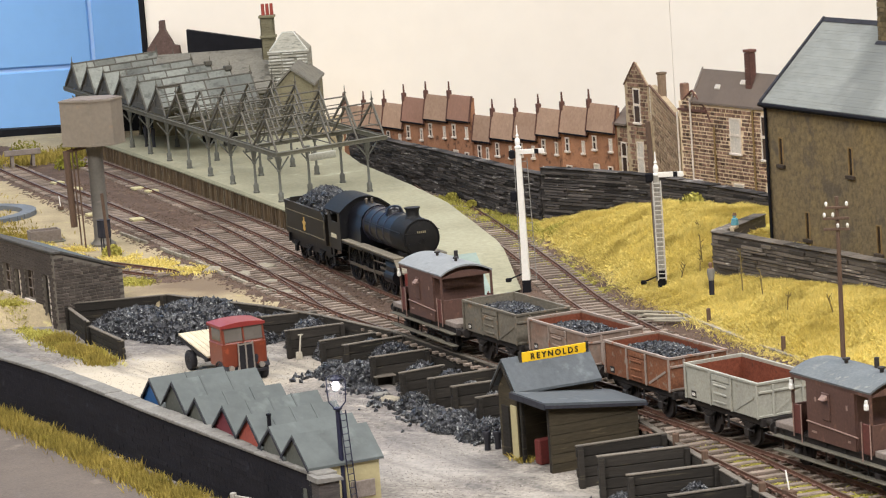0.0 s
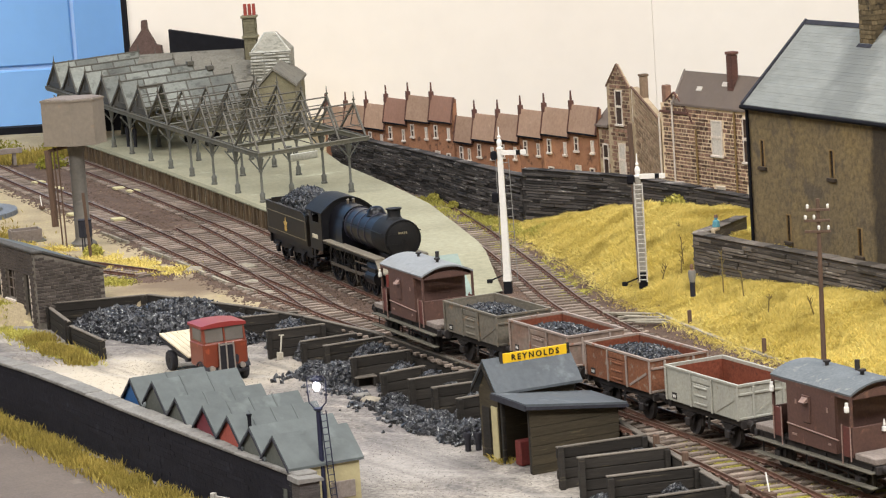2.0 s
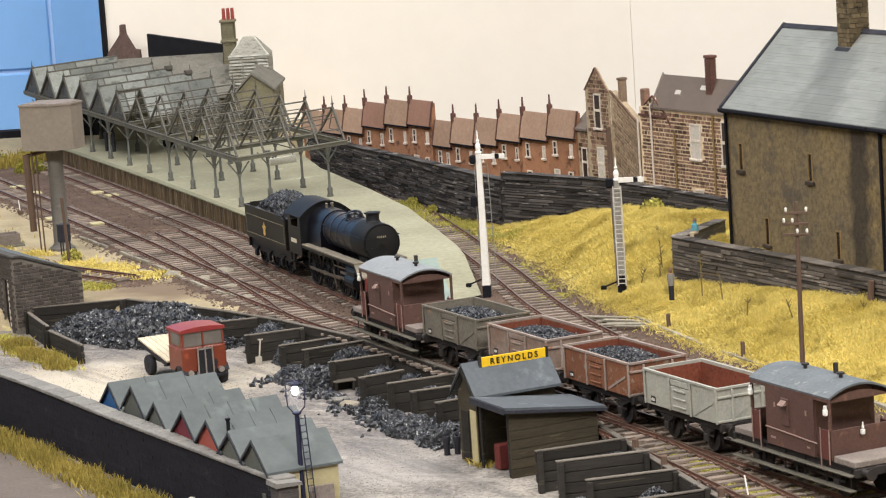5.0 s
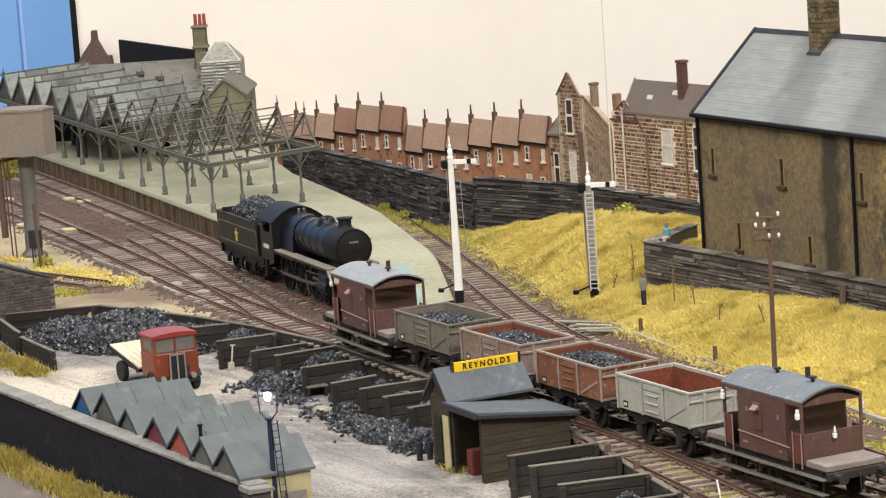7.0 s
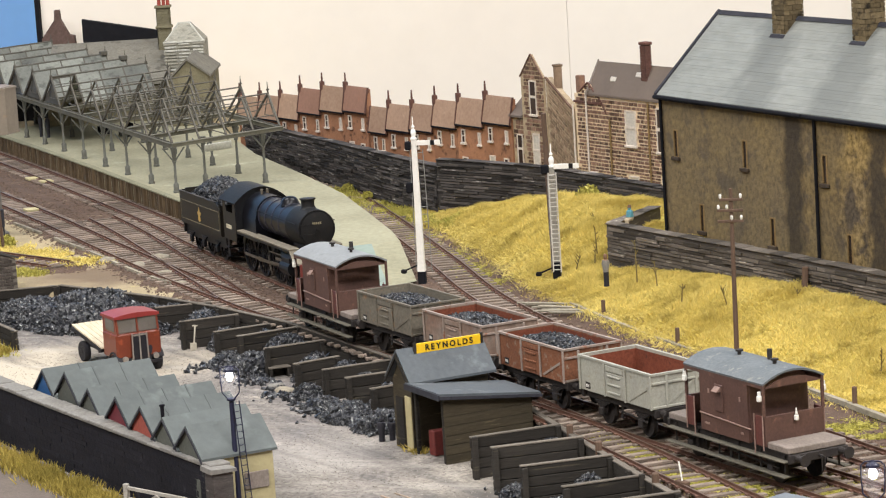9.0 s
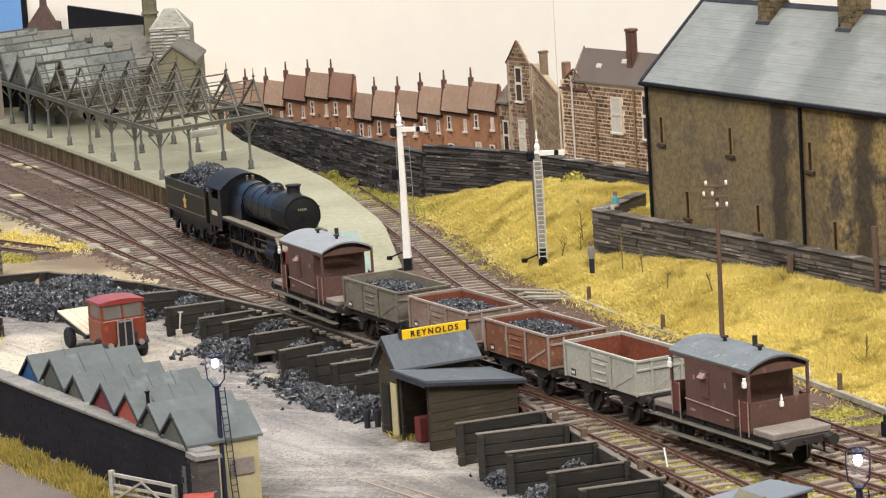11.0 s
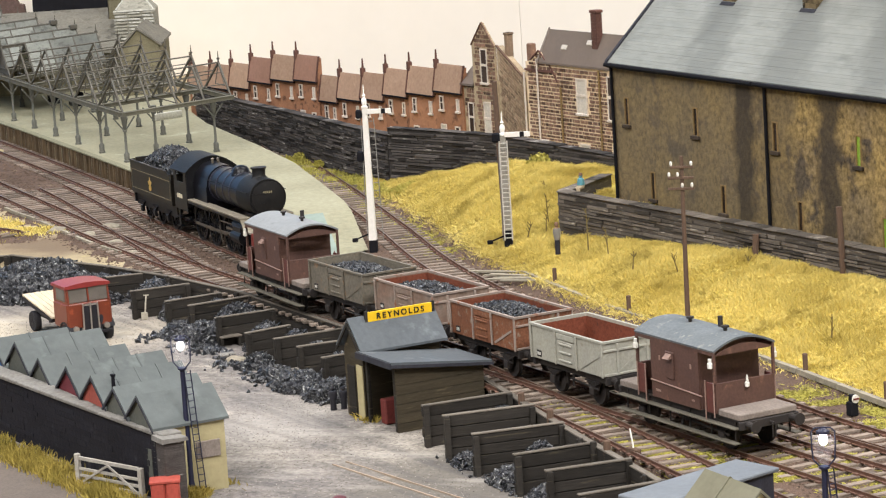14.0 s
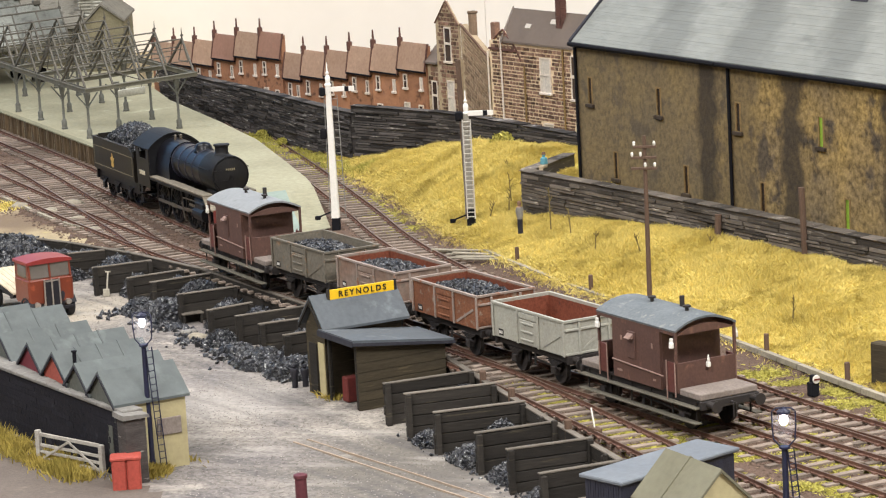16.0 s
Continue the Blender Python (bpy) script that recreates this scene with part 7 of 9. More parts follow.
def terrace(s0, s1, top, seed, stack=True, z0=0.3, back=0.0):
    d = (0.516393, -0.85635)
    h = thing("terraced_house", HX + s0 * d[0] - back * d[1], HY + s0 * d[1] + back * d[0], z0, HYAW, "narrow brown-brick terraced house with brown tiled roof", "house", "brick terrace")
    w, t = s1 - s0, top - z0
    ev = t - 1.5
    bm = bmesh.new()
    prism(bm, [(0, 0), (0.34, 0), (0.34, t - 0.1), (0.16, t - 0.1), (0.0, ev)], 0.0, w, "x")
    part("wall", bm, BRICK, h)
    n = 9
    pts = []
    for k in range(n):
        for f, lift in ((k / n, 0.014), ((k + 1) / n, 0.0)):
            pts.append((-0.14 + 0.3 * f - lift, ev - 0.05 + 1.55 * f))
    bm = bmesh.new()
    prism(bm, pts + [(0.24, t), (0.24, t - 0.09), (0.14, t - 0.09), (-0.06, ev - 0.07)], -0.04, w + 0.02, "x")
    part("roof", bm, (TILE, TILEDARK)[seed in (5, 3)], h)
    for x in (-0.045, w - 0.02):
        bm = bmesh.new()
        prism(bm, [(-0.2, ev - 0.07), (-0.12, ev - 0.07), (0.2, t + 0.02), (0.1, t + 0.02)], x, x + 0.065, "x")
        part("verge", bm, STACK, h)
    bm = bmesh.new()
    box(bm, 0, w, -0.2, -0.05, ev - 0.14, ev - 0.04)
    part("gutter", bm, GUTTER, h)
    sash(h, 0.5, ev - 1.1, 0.42, 0.78)
    sash(h, w - 0.7, ev - 1.1, 0.3, 0.7, glass=CURTAIN if seed % 3 else None)
    if ev > 2.9:
        sash(h, 0.5, ev - 2.85, 0.6, 0.9, glass=CURTAIN if seed % 2 else None)
        sash(h, w - 0.95, ev - 2.8, 0.5, 0.8)
    if stack:
        c = bmesh.new()
        bbox(c, -0.12, 0.16, 0.04, 0.3, t - 0.3, t + 0.24, 0.03)
        c = part("chimney", c, STACK, h)
        bm = bmesh.new()
        rod(bm, (0.02, 0.18, t + 0.22), (0.02, 0.18, t + 0.8), 0.075, 8, 0.045)
        part("chimney_pot", bm, STACK, c)
    return h


for i, (a, b, top) in enumerate(((-18.6, -15.6, 3.95), (-15.6, -12.6, 4.2), (-12.6, -9.75, 4.43), (-9.75, -6.7, 4.97), (-6.7, -3.6, 5.3), (-3.6, -0.7, 5.46),
                                 (-0.45, 1.8, 4.35), (1.8, 4.65, 4.65), (4.65, 7.4, 4.84), (7.4, 10.15, 5.25), (10.15, 13.2, 5.54), (13.2, 16.2, 5.86), (16.2, 17.7, 6.02))):
    terrace(a, b, top, i, stack=i != 6, back=1.0 if i == 12 else 0.0)


def block_face(bm, rnd, x0, x1, z0, z1, y, skip=(), course=0.3, gable=None):
    """Squared stones laid over a front; gable: a function that limits their height."""
    z = z0
    while z < z1 - 0.05:
        c = course * rnd.uniform(0.75, 1.3)
        x = x0 - rnd.uniform(0, 0.2)
        while x < x1 - 0.05:
            ln = rnd.uniform(0.2, 0.52)
            e = min(x1, x + ln)
            mid = ((x + e) / 2, z + c / 2)
            free = all(not (a < mid[0] < b and p < mid[1] < q) for a, b, p, q in skip)
            if free and (gable is None or z + c < gable(mid[0])):
                if e - x > 0.13 and x >= x0:
                    box(bm, x + rnd.uniform(0.03, 0.06), e - rnd.uniform(0.03, 0.05), y - rnd.uniform(0.015, 0.05), y + 0.03, z + 0.035, min(z + c, z1) - 0.035)
            x = e
        z += c


def stone_house_tall():
    d = (0.516393, -0.85635)
    s0 = 17.45
    h = thing("stone_house", HX + s0 * d[0], HY + s0 * d[1], 0.5, HYAW, "tall sandstone house with steep gable and white sashes", "house", "stone houses")
    rnd = random.Random(4)
    W, ev, pk = 2.35, 6.7, 7.95
    gab = lambda x: ev + (pk - ev) * (1 - abs(2 * x / W - 1))
    bm = bmesh.new()
    prism(bm, [(0, 0), (W, 0), (W, ev), (W / 2, pk), (0, ev)], 0.0, 0.14, "y")
    part("wall", bm, POINTDARK, h)
    bm = bmesh.new()
    holes = [(0.85, 1.65, 4.55, 6.55), (0.95, 1.75, 1.55, 3.55)]
    block_face(bm, rnd, 0, W, 0, pk, 0.0, holes, 0.22, gab)
    tagged(part("stones", bm, SANDBLOCK, h), kind="stuff")
    sash(h, 0.9, 4.6, 0.7, 1.9)
    sash(h, 1.0, 1.6, 0.7, 1.9, glass=CURTAIN)
    bm = bmesh.new()
    for q in (-1, 1):
        beam(bm, (W / 2 + q * (W / 2 + 0.03), -0.02, ev - 0.04), (W / 2, -0.02, pk + 0.02), 0.09, 0.06)
    part("gable_coping", bm, SANDBLOCK, h)
    for x, y, zt in ((W + 0.75, 0.3, ev + 0.75), (-0.45, 0.6, ev - 0.25)):
        bm = bmesh.new()
        bbox(bm, x - 0.17, x + 0.17, y, y + 0.4, ev - 1.3, zt, 0.04)
        bbox(bm, x - 0.21, x + 0.21, y - 0.04, y + 0.44, zt - 0.13, zt, 0.03)
        part("chimney", bm, TANBLOCK, h)
    # the side range: its courses fall away from the gable
    bm = bmesh.new()
    fall = 0.62
    prism(bm, [(W, 0.0), (W + 2.7, 0.0), (W + 2.7, ev - fall * 2.7), (W, ev)], 0.16, 0.6, "y")
    side = part("side_wall", bm, POINTDARK, h)
    bm = bmesh.new()
    block_face(bm, rnd, W, W + 2.7, 0.0, ev + 1.7, 0.16, (), 0.19)
    for v in bm.verts:
        v.co.z = max(0.0, min(v.co.z - fall * (v.co.x - W), ev - fall * (v.co.x - W)))
    bmesh.ops.dissolve_degenerate(bm, dist=0.004, edges=bm.edges)
    tagged(part("side_stones", bm, TANBLOCK, side), kind="stuff")
    bm = bmesh.new()
    beam(bm, (W, 0.14, ev + 0.03), (W + 2.72, 0.14, ev - fall * 2.72 + 0.03), 0.12, 0.07)
    part("side_coping", bm, SANDBLOCK, side)
    # low wing
    bm = bmesh.new()
    box(bm, -1.3, -0.02, 0.1, 2.0, 0, 4.4)
    part("wing_wall", bm, POINTDARK, h)
    bm = bmesh.new()
    block_face(bm, rnd, -1.3, 0, 0, 4.3, 0.1, [(-0.85, -0.2, 1.6, 3.4)], 0.28)
    tagged(part("wing_stones", bm, SANDBLOCK, h), kind="stuff")
    sash(h, -0.82, 1.65, 0.6, 1.7, 0.1)
    bm = bmesh.new()
    prism(bm, [(-0.08, 4.3), (1.4, 5.7), (1.4, 5.8), (-0.08, 4.42)], -1.4, -0.02, "x")
    part("wing_roof", bm, BROWNSLATE, h)
    return h


def stone_house_wide():
    d = (0.516393, -0.85635)
    s0 = 22.9
    h = thing("stone_house", HX + s0 * d[0], HY + s0 * d[1], 0.8, HYAW, "broad sandstone house with brown slate roof and pale pipes", "house", "stone houses")
    rnd = random.Random(5)
    W, ev, rd = 9.6, 5.75, 7.4
    holes = [(4.75, 5.95, 3.2, 5.15), (7.7, 8.6, 3.0, 5.5), (4.9, 6.0, 0.2, 1.7), (8.0, 8.9, 0.1, 1.9)]
    bm = bmesh.new()
    box(bm, 0, W, 0, 2.6, 0, ev)
    part("wall", bm, POINTING, h)
    gab = lambda x: ev + (max(0, 0.62 * (1 - abs(x - 1.35) / 1.1)) if x < 2.5 else 0)
    bm = bmesh.new()
    block_face(bm, rnd, 0, W, 0, ev + 0.8, 0.0, holes, 0.2, gab)
    tagged(part("stones", bm, SANDBLOCK, h), kind="stuff")
    bm = bmesh.new()
    prism(bm, [(0.3, ev), (2.25, ev), (1.4, ev + 0.62)], 0.0, 0.5, "y")
    part("dormer_gable", bm, POINTING, h)
    bm = bmesh.new()
    prism(bm, [(-0.12, ev - 0.05), (0.72, rd), (0.72, rd + 0.1), (-0.12, ev + 0.07)], 1.5, W + 0.2, "x")
    part("roof", bm, BROWNSLATE, h, "brown slate roof with two skylights")
    for x, a in ((3.2, 0.42), (5.4, 0.62)):
        bm = bmesh.new()
        yy, zz = -0.12 + 0.84 * a, ev + (rd - ev) * a + 0.1
        prism(bm, [(yy, zz - 0.02), (yy + 0.11, zz + 0.2), (yy + 0.1, zz + 0.24), (yy - 0.02, zz + 0.03)], x, x + 0.5, "x")
        part("skylight", bm, CURTAIN, h)
    bm = bmesh.new()
    prism(bm, [(-0.2, ev - 0.05), (0.74, rd + 0.02), (0.74, rd + 0.2), (-0.2, ev + 0.13)], 1.38, 1.5, "x")
    part("verge", bm, DECK, h)
    bm = bmesh.new()
    for a, b in (((2.6, -0.03, ev - 0.3), (3.1, -0.03, ev - 1.0)), ((1.4, -0.03, ev + 0.65), (2.6, -0.03, ev - 0.3)), ((1.4, -0.03, ev + 0.65), (0.5, -0.03, ev + 0.1))):
        beam(bm, a, b, 0.08, 0.06)
    part("gable_coping", bm, STACK, h)
    bm = bmesh.new()
    box(bm, 0, 2.7, -0.1, -0.02, ev - 0.5, ev - 0.38)
    part("string_course", bm, STACK, h)
    bm = bmesh.new()
    bbox(bm, 0.0, 0.4, 0.1, 0.5, ev - 0.3, ev + 0.95, 0.04)
    part("parapet_stack", bm, SANDBLOCK, h)
    c = part("chimney", chimney_bm(6.05, 0.3, rd - 0.7, 0.5, 0.4, 2.0), STACK, h)
    bm = bmesh.new()
    bbox(bm, 6.0, 6.6, 0.25, 0.75, rd + 1.2, rd + 1.36, 0.03)
    part("cap", bm, STACK, c)
    sash(h, 4.85, 3.25, 1.0, 1.85, glass=CURTAIN)
    sash(h, 7.75, 3.1, 0.8, 2.3)
    sash(h, 5.0, 0.3, 0.9, 1.3, glass=CURTAIN)
    sash(h, 8.05, 0.2, 0.75, 1.6)
    for x, zt in ((1.25, ev + 0.2), (3.45, ev - 1.2), (7.1, ev - 0.1), (-0.06, ev - 0.6)):
        bm = bmesh.new()
        rod(bm, (x, -0.1, 0), (x, -0.1, zt), 0.055, 6)
        part("drain_pipe", bm, FRAMEWHITE if x < 2 else LINTEL, h)
    bm = bmesh.new()
    rod(bm, (1.25, -0.1, 1.5), (2.1, -0.1, 1.55), 0.05, 6)
    part("branch_pipe", bm, FRAMEWHITE, h)
    return h


stone_house_tall()
stone_house_wide()

# ---- station buildings at the far end ----
STNSTONE = mat("olive_stone", "837c64", "6f6a56", 0.8, 0.9, 0.5, c3="575238", fine=14)
STNROOF = mat("grey_green_slate", "7a766a", "67635a", 0.6, 0.8, 0.4, c3="555148", spot=0.56, grain=0.25)
PALEROOF = mat("whitened_slate", "a5a294", "8b887c", 0.9, 0.8, 0.5, c3="6f6d62", spot=0.54, grain=0.3, stretch=(1, 1, 4))
LOUVRE = mat("flaking_white_slat", "d2d0c6", "a9a79c", 1.2, 0.8, 0.4, c3="77756a", spot=0.58, vary=0.2)
MAROON = mat("maroon_brick", "695650", "57463f", 0.8, 0.9, 0.3)
POTRED = mat("red_clay_pot", "a0463a", "8c3c32", 2, 0.8, 0.1)


def station():
    b = thing("station_building", -24, 203, 0.9, 0, "stone station building with grey slate and pale hipped roof", "building")
    # long roofed range
    bm = bmesh.new()
    box(bm, -7.5, 1.5, 2.0, 8.6, 0, 2.75)
    part("range_wall", bm, STNSTONE, b)
    bm = bmesh.new()
    prism(bm, [(1.6, 2.7), (8.6, 5.25), (8.6, 5.45), (1.6, 2.9)], -7.7, 1.5, "x")
    part("range_roof", bm, STNROOF, b)
    # gabled wing
    bm = bmesh.new()
    prism(bm, [(2.1, 0), (4.9, 0), (4.9, 3.5), (3.42, 4.6), (2.1, 3.25)], -3.0, 5.0, "y")
    part("wing_wall", bm, STNSTONE, b)
    bm = bmesh.new()
    prism(bm, [(1.85, 3.1), (3.42, 4.66), (5.06, 3.42), (5.06, 3.58), (3.42, 4.84), (1.85, 3.28)], -3.15, 5.2, "y")
    part("wing_roof", bm, STNROOF, b)
    # pale hipped lantern roof
    bm = bmesh.new()
    base = [(1.2, 3.9, 3.2), (4.05, 3.9, 3.3), (4.05, 7.3, 3.3), (1.2, 7.3, 3.2)]
    mid = [(1.2, 3.9, 5.45), (4.05, 3.9, 5.45), (4.05, 7.3, 5.45), (1.2, 7.3, 5.45)]
    tip = [(2.2, 5.0, 6.75), (3.0, 5.0, 6.75), (3.0, 6.0, 6.75), (2.2, 6.0, 6.75)]
    r = [[bm.verts.new(p) for p in q] for q in (base, mid, tip)]
    for a, c in zip(r, r[1:]):
        for i in range(4):
            bm.faces.new((a[i], a[(i + 1) % 4], c[(i + 1) % 4], c[i]))
    bm.faces.new(r[0][::-1])
    bm.faces.new(r[2])
    hip = part("hipped_roof", bm, PALEROOF, b, "whitened hipped roof over a louvred lantern")
    rnd = random.Random(23)
    for k in range(9):
        z = 3.35 + 0.235 * k
        for x0, x1 in ((1.12, 2.05), (2.15, 3.1), (3.2, 4.12)):
            bm = bmesh.new()
            bbox(bm, x0 + rnd.uniform(-0.04, 0.08), x1 - rnd.uniform(-0.04, 0.12), 3.8, 3.92, z, z + rnd.uniform(0.09, 0.15), 0.02)
            part("louvre", bm, (LOUVRE, LOUVRE, PALEROOF)[rnd.randrange(3)], hip)
    for a, c in (((1.2, 3.9, 5.45), (2.2, 5.0, 6.75)), ((4.05, 3.9, 5.45), (3.0, 5.0, 6.75)), ((2.2, 5.0, 6.76), (3.0, 5.0, 6.76)), ((1.1, 3.85, 5.46), (4.15, 3.85, 5.46))):
        bm = bmesh.new()
        beam(bm, a, c, 0.1, 0.1)
        part("hip_tile", bm, LOUVRE, hip)
    c = part("chimney", chimney_bm(0.42, 6.6, 3.0, 1.0, 0.9, 4.95), STNSTONE, b, "square stone chimney with three red pots")
    bm = bmesh.new()
    bbox(bm, 0.32, 1.52, 6.5, 7.6, 6.3, 6.5, 0.04)
    bbox(bm, 0.32, 1.52, 6.5, 7.6, 7.8, 8.0, 0.04)
    part("band", bm, STNSTONE, c)
    for x in (0.66, 0.99, 1.31):
        bm = bmesh.new()
        rod(bm, (x, 7.0, 7.95), (x, 7.0, 8.85), 0.14, 10, 0.12)
        part("chimney_pot", bm, POTRED, c)
    return b


station()
bm = bmesh.new()
prism(bm, [(-33.7, 4.0), (-31.0, 4.0), (-31.2, 6.3), (-31.6, 6.4), (-32.2, 7.6), (-32.25, 8.35), (-32.6, 8.35), (-32.65, 7.6), (-33.7, 6.2)], 219.5, 220.5, "y")
single("gabled_house", bm, MAROON, "flat maroon gabled house against the backscene", "house")
bm = bmesh.new()
prism(bm, [(-30.55, 5.4), (-23.4, 5.4), (-23.4, 6.05), (-30.55, 7.5)], 219.8, 220.6, "y")
single("black_panel", bm, NEARBLACK, "plain black tapering panel against the backscene", "panel")
bm = bmesh.new()
box(bm, -39.3, -38.4, 217.5, 218.3, -0.3, 4.8)
box(bm, -39.4, -38.3, 217.3, 218.5, 4.8, 5.2)
single("end_screen", bm, STNSTONE, "tan stone end wall behind the canopy", "wall")
bm = bmesh.new()
for k in range(4):
    bbox(bm, -0.9, 0.9, -0.3 + 0.15 * k, -0.18 + 0.15 * k, 0.42, 0.47, 0.01)
bbox(bm, -0.9, 0.9, 0.3, 0.36, 0.42, 0.95, 0.02)
for x in (-0.7, 0.7):
    box(bm, x - 0.05, x + 0.05, -0.3, 0.35, 0, 0.42)
for i, (x, y) in enumerate(((-26.6, 198.5), (-24.8, 196.0))):
    ob = single("platform_bench", bm.copy(), NEARBLACK, "dark slatted platform bench", "bench", "platform benches")
    ob.matrix_world = pose(x * M, y * M, 0.9 * M, 0, 0, -68)
bm.free()

# ---- the lorry and the yard's brick building ----
LORRYRED = mat("faded_red_paint", "763621", "682d1b", 0.8, 0.4, 0.1, c3="9a4c30", grain=0.08)
LORRYROOF = mat("pinkish_red_roof", "8c3430", "7e2d2a", 0.8, 0.4, 0.05, grain=0.06)
BEDWOOD = mat("pale_bed_boards", "cbbfa6", "bcae94", 0.6, 0.85, 0.2, stretch=(0.3, 4, 1))
TYRE = mat("black_tyre", "1d1d22", "25242a", 1, 0.8, 0.2)
# grey tones paint the reflections and the cab's inside onto opaque glass
CABGLASS = mat("greyed_cab_glass", "7c756d", "4a4541", 0.6, 0.12, 0, grain=0.05)
GRILLE = mat("dark_grille", "1c1b1e", "26242a", 3, 0.6, 0.2, spec=0.25)
CHROME = mat("dull_chrome", "b0a8a0", "9c948c", 1, 0.35, 0, 0.6)


def lorry():
    """Local x points to the front."""
    v = thing("flatbed_lorry", -15.75, 122.35, -1.3, -62, "faded red forward-control flatbed lorry with pale deck", "lorry")
    bm = bmesh.new()
    for s in (-1, 1):
        box(bm, -5.0, 0.3, s * 0.45 - 0.06, s * 0.45 + 0.06, 0.55, 0.75)
    split("chassis", bm, TYRE, v)
    bm = bmesh.new()
    bbox(bm, -1.35, 0.35, -1.05, 1.05, 0.7, 1.86, 0.08)
    prism(bm, [(-1.35, 1.82), (0.33, 1.82), (0.18, 2.6), (-1.3, 2.6)], -1.0, -0.94, "y")
    prism(bm, [(-1.35, 1.82), (0.33, 1.82), (0.18, 2.6), (-1.3, 2.6)], 0.94, 1.0, "y")
    box(bm, -1.35, -1.28, -0.94, 0.94, 1.82, 2.6)
    for y in (-0.97, -0.03, 0.91):
        beam(bm, (0.31, y + 0.03, 1.84), (0.19, y + 0.03, 2.6), 0.07, 0.07)
    box(bm, 0.12, 0.24, -1.0, 1.0, 2.48, 2.6)
    split("cab_panel", bm, LORRYRED, v)
    bm = bmesh.new()
    for a, b in ((-0.9, -0.05), (0.05, 0.9)):
        prism(bm, [(0.27, 1.88), (0.3, 1.88), (0.22, 2.5), (0.19, 2.5)], a, b, "y")
    split("windscreen", bm, CABGLASS, v)
    bm = bmesh.new()
    for s in (-1, 1):
        box(bm, -1.0, 0.05, s * 1.0 - 0.005, s * 1.0 + 0.012, 1.92, 2.45)
    split("side_window", bm, CABGLASS, v)
    bm = bmesh.new()
    outer = arc(1.06, 2.62, 0.1, 10)
    prism(bm, outer + [(1.06, 2.5), (-1.06, 2.5)], -1.42, 0.3, "x")
    part("cab_roof", bm, LORRYROOF, v)
    bm = bmesh.new()
    pts = [(-0.3, 0.5), (0.32, 0.5), (0.36, 1.55), (0.24, 1.78), (-0.22, 1.78), (-0.34, 1.55)]
    prism(bm, pts, 0.36, 0.44, "x")
    part("grille", bm, GRILLE, v)
    bm = bmesh.new()
    for y in (-0.36, 0.0, 0.36):
        beam(bm, (0.46, y, 0.5), (0.46, y * 0.95, 1.82), 0.05, 0.06)
    beam(bm, (0.46, -0.32, 1.74), (0.46, 0.32, 1.74), 0.06, 0.06)
    part("grille_surround", bm, CHROME, v)
    for y in (-0.72, 0.72):
        bm = bmesh.new()
        rod(bm, (0.34, y, 0.72), (0.5, y, 0.72), 0.13, 12)
        part("headlight", bm, CHROME, v)
    bm = bmesh.new()
    bbox(bm, 0.42, 0.5, -1.0, 1.0, 0.42, 0.56, 0.02)
    part("bumper", bm, GRILLE, v)
    # the deck lifts towards its tail
    tip = Matrix.Translation((-1.5, 0, 0.95)) @ Matrix.Rotation(radians(8.5), 4, "Y") @ Matrix.Translation((1.5, 0, -1.0))
    bm = bmesh.new()
    for k in range(8):
        bbox(bm, -5.2, -1.5, -1.1 + 0.275 * k, -1.1 + 0.275 * (k + 1) - 0.015, 1.02, 1.1, 0.01, tip)
    split("deck_board", bm, BEDWOOD, v)
    bm = bmesh.new()
    for s in (-1, 1):
        box(bm, -5.2, -1.5, s * 1.1 - 0.03, s * 1.1 + 0.03, 0.85, 1.0, tip)
    for x in (-5.0, -3.6, -2.0):
        box(bm, x - 0.06, x + 0.06, -1.05, 1.05, 0.7, 0.99, tip)
    part("deck_frame", bm, GRILLE, v)
    for x, ys in ((-0.1, (-0.92, 0.92)), (-4.2, (-0.92, 0.92))):
        for y in ys:
            bm = bmesh.new()
            m = Matrix.Translation((x, y, 0.47)) @ Matrix.Rotation(math.pi / 2, 4, "X")
            lathe(bm, [(0.28, -0.14), (0.43, -0.15), (0.47, -0.1), (0.47, 0.1), (0.43, 0.15), (0.28, 0.14)], 20, m)
            w = part("wheel", bm, TYRE, v, smooth=True)
            bm = bmesh.new()
            lathe(bm, [(0.27, -0.15), (0.22, -0.12), (0.1, -0.16), (0.1, 0.16), (0.22, 0.12), (0.27, 0.15)], 16, m)
            part("rim", bm, GRILLE, w)
    bm = bmesh.new()
    for s in (-1, 1):
        pts = [(-0.1 + 0.58 * math.cos(a), 0.45 + 0.58 * math.sin(a)) for a in [radians(20 + 14 * k) for k in range(11)]]
        pts += [(-0.1 + 0.52 * math.cos(a), 0.45 + 0.52 * math.sin(a)) for a in [radians(20 + 14 * k) for k in range(10, -1, -1)]]
        prism(bm, pts, s * 0.78, s * 1.1, "y")
    split("mudguard", bm, TYRE, v)
    return v


lorry()
OLDBRICK = mat("sooty_brick", "5b534d", "443d39", 1.0, 0.9, 0.4, c3="6e655a", vary=0.35)
MORTAR = mat("dark_mortar", "7d766c", "6a645b", 1.0, 0.95, 0.5)


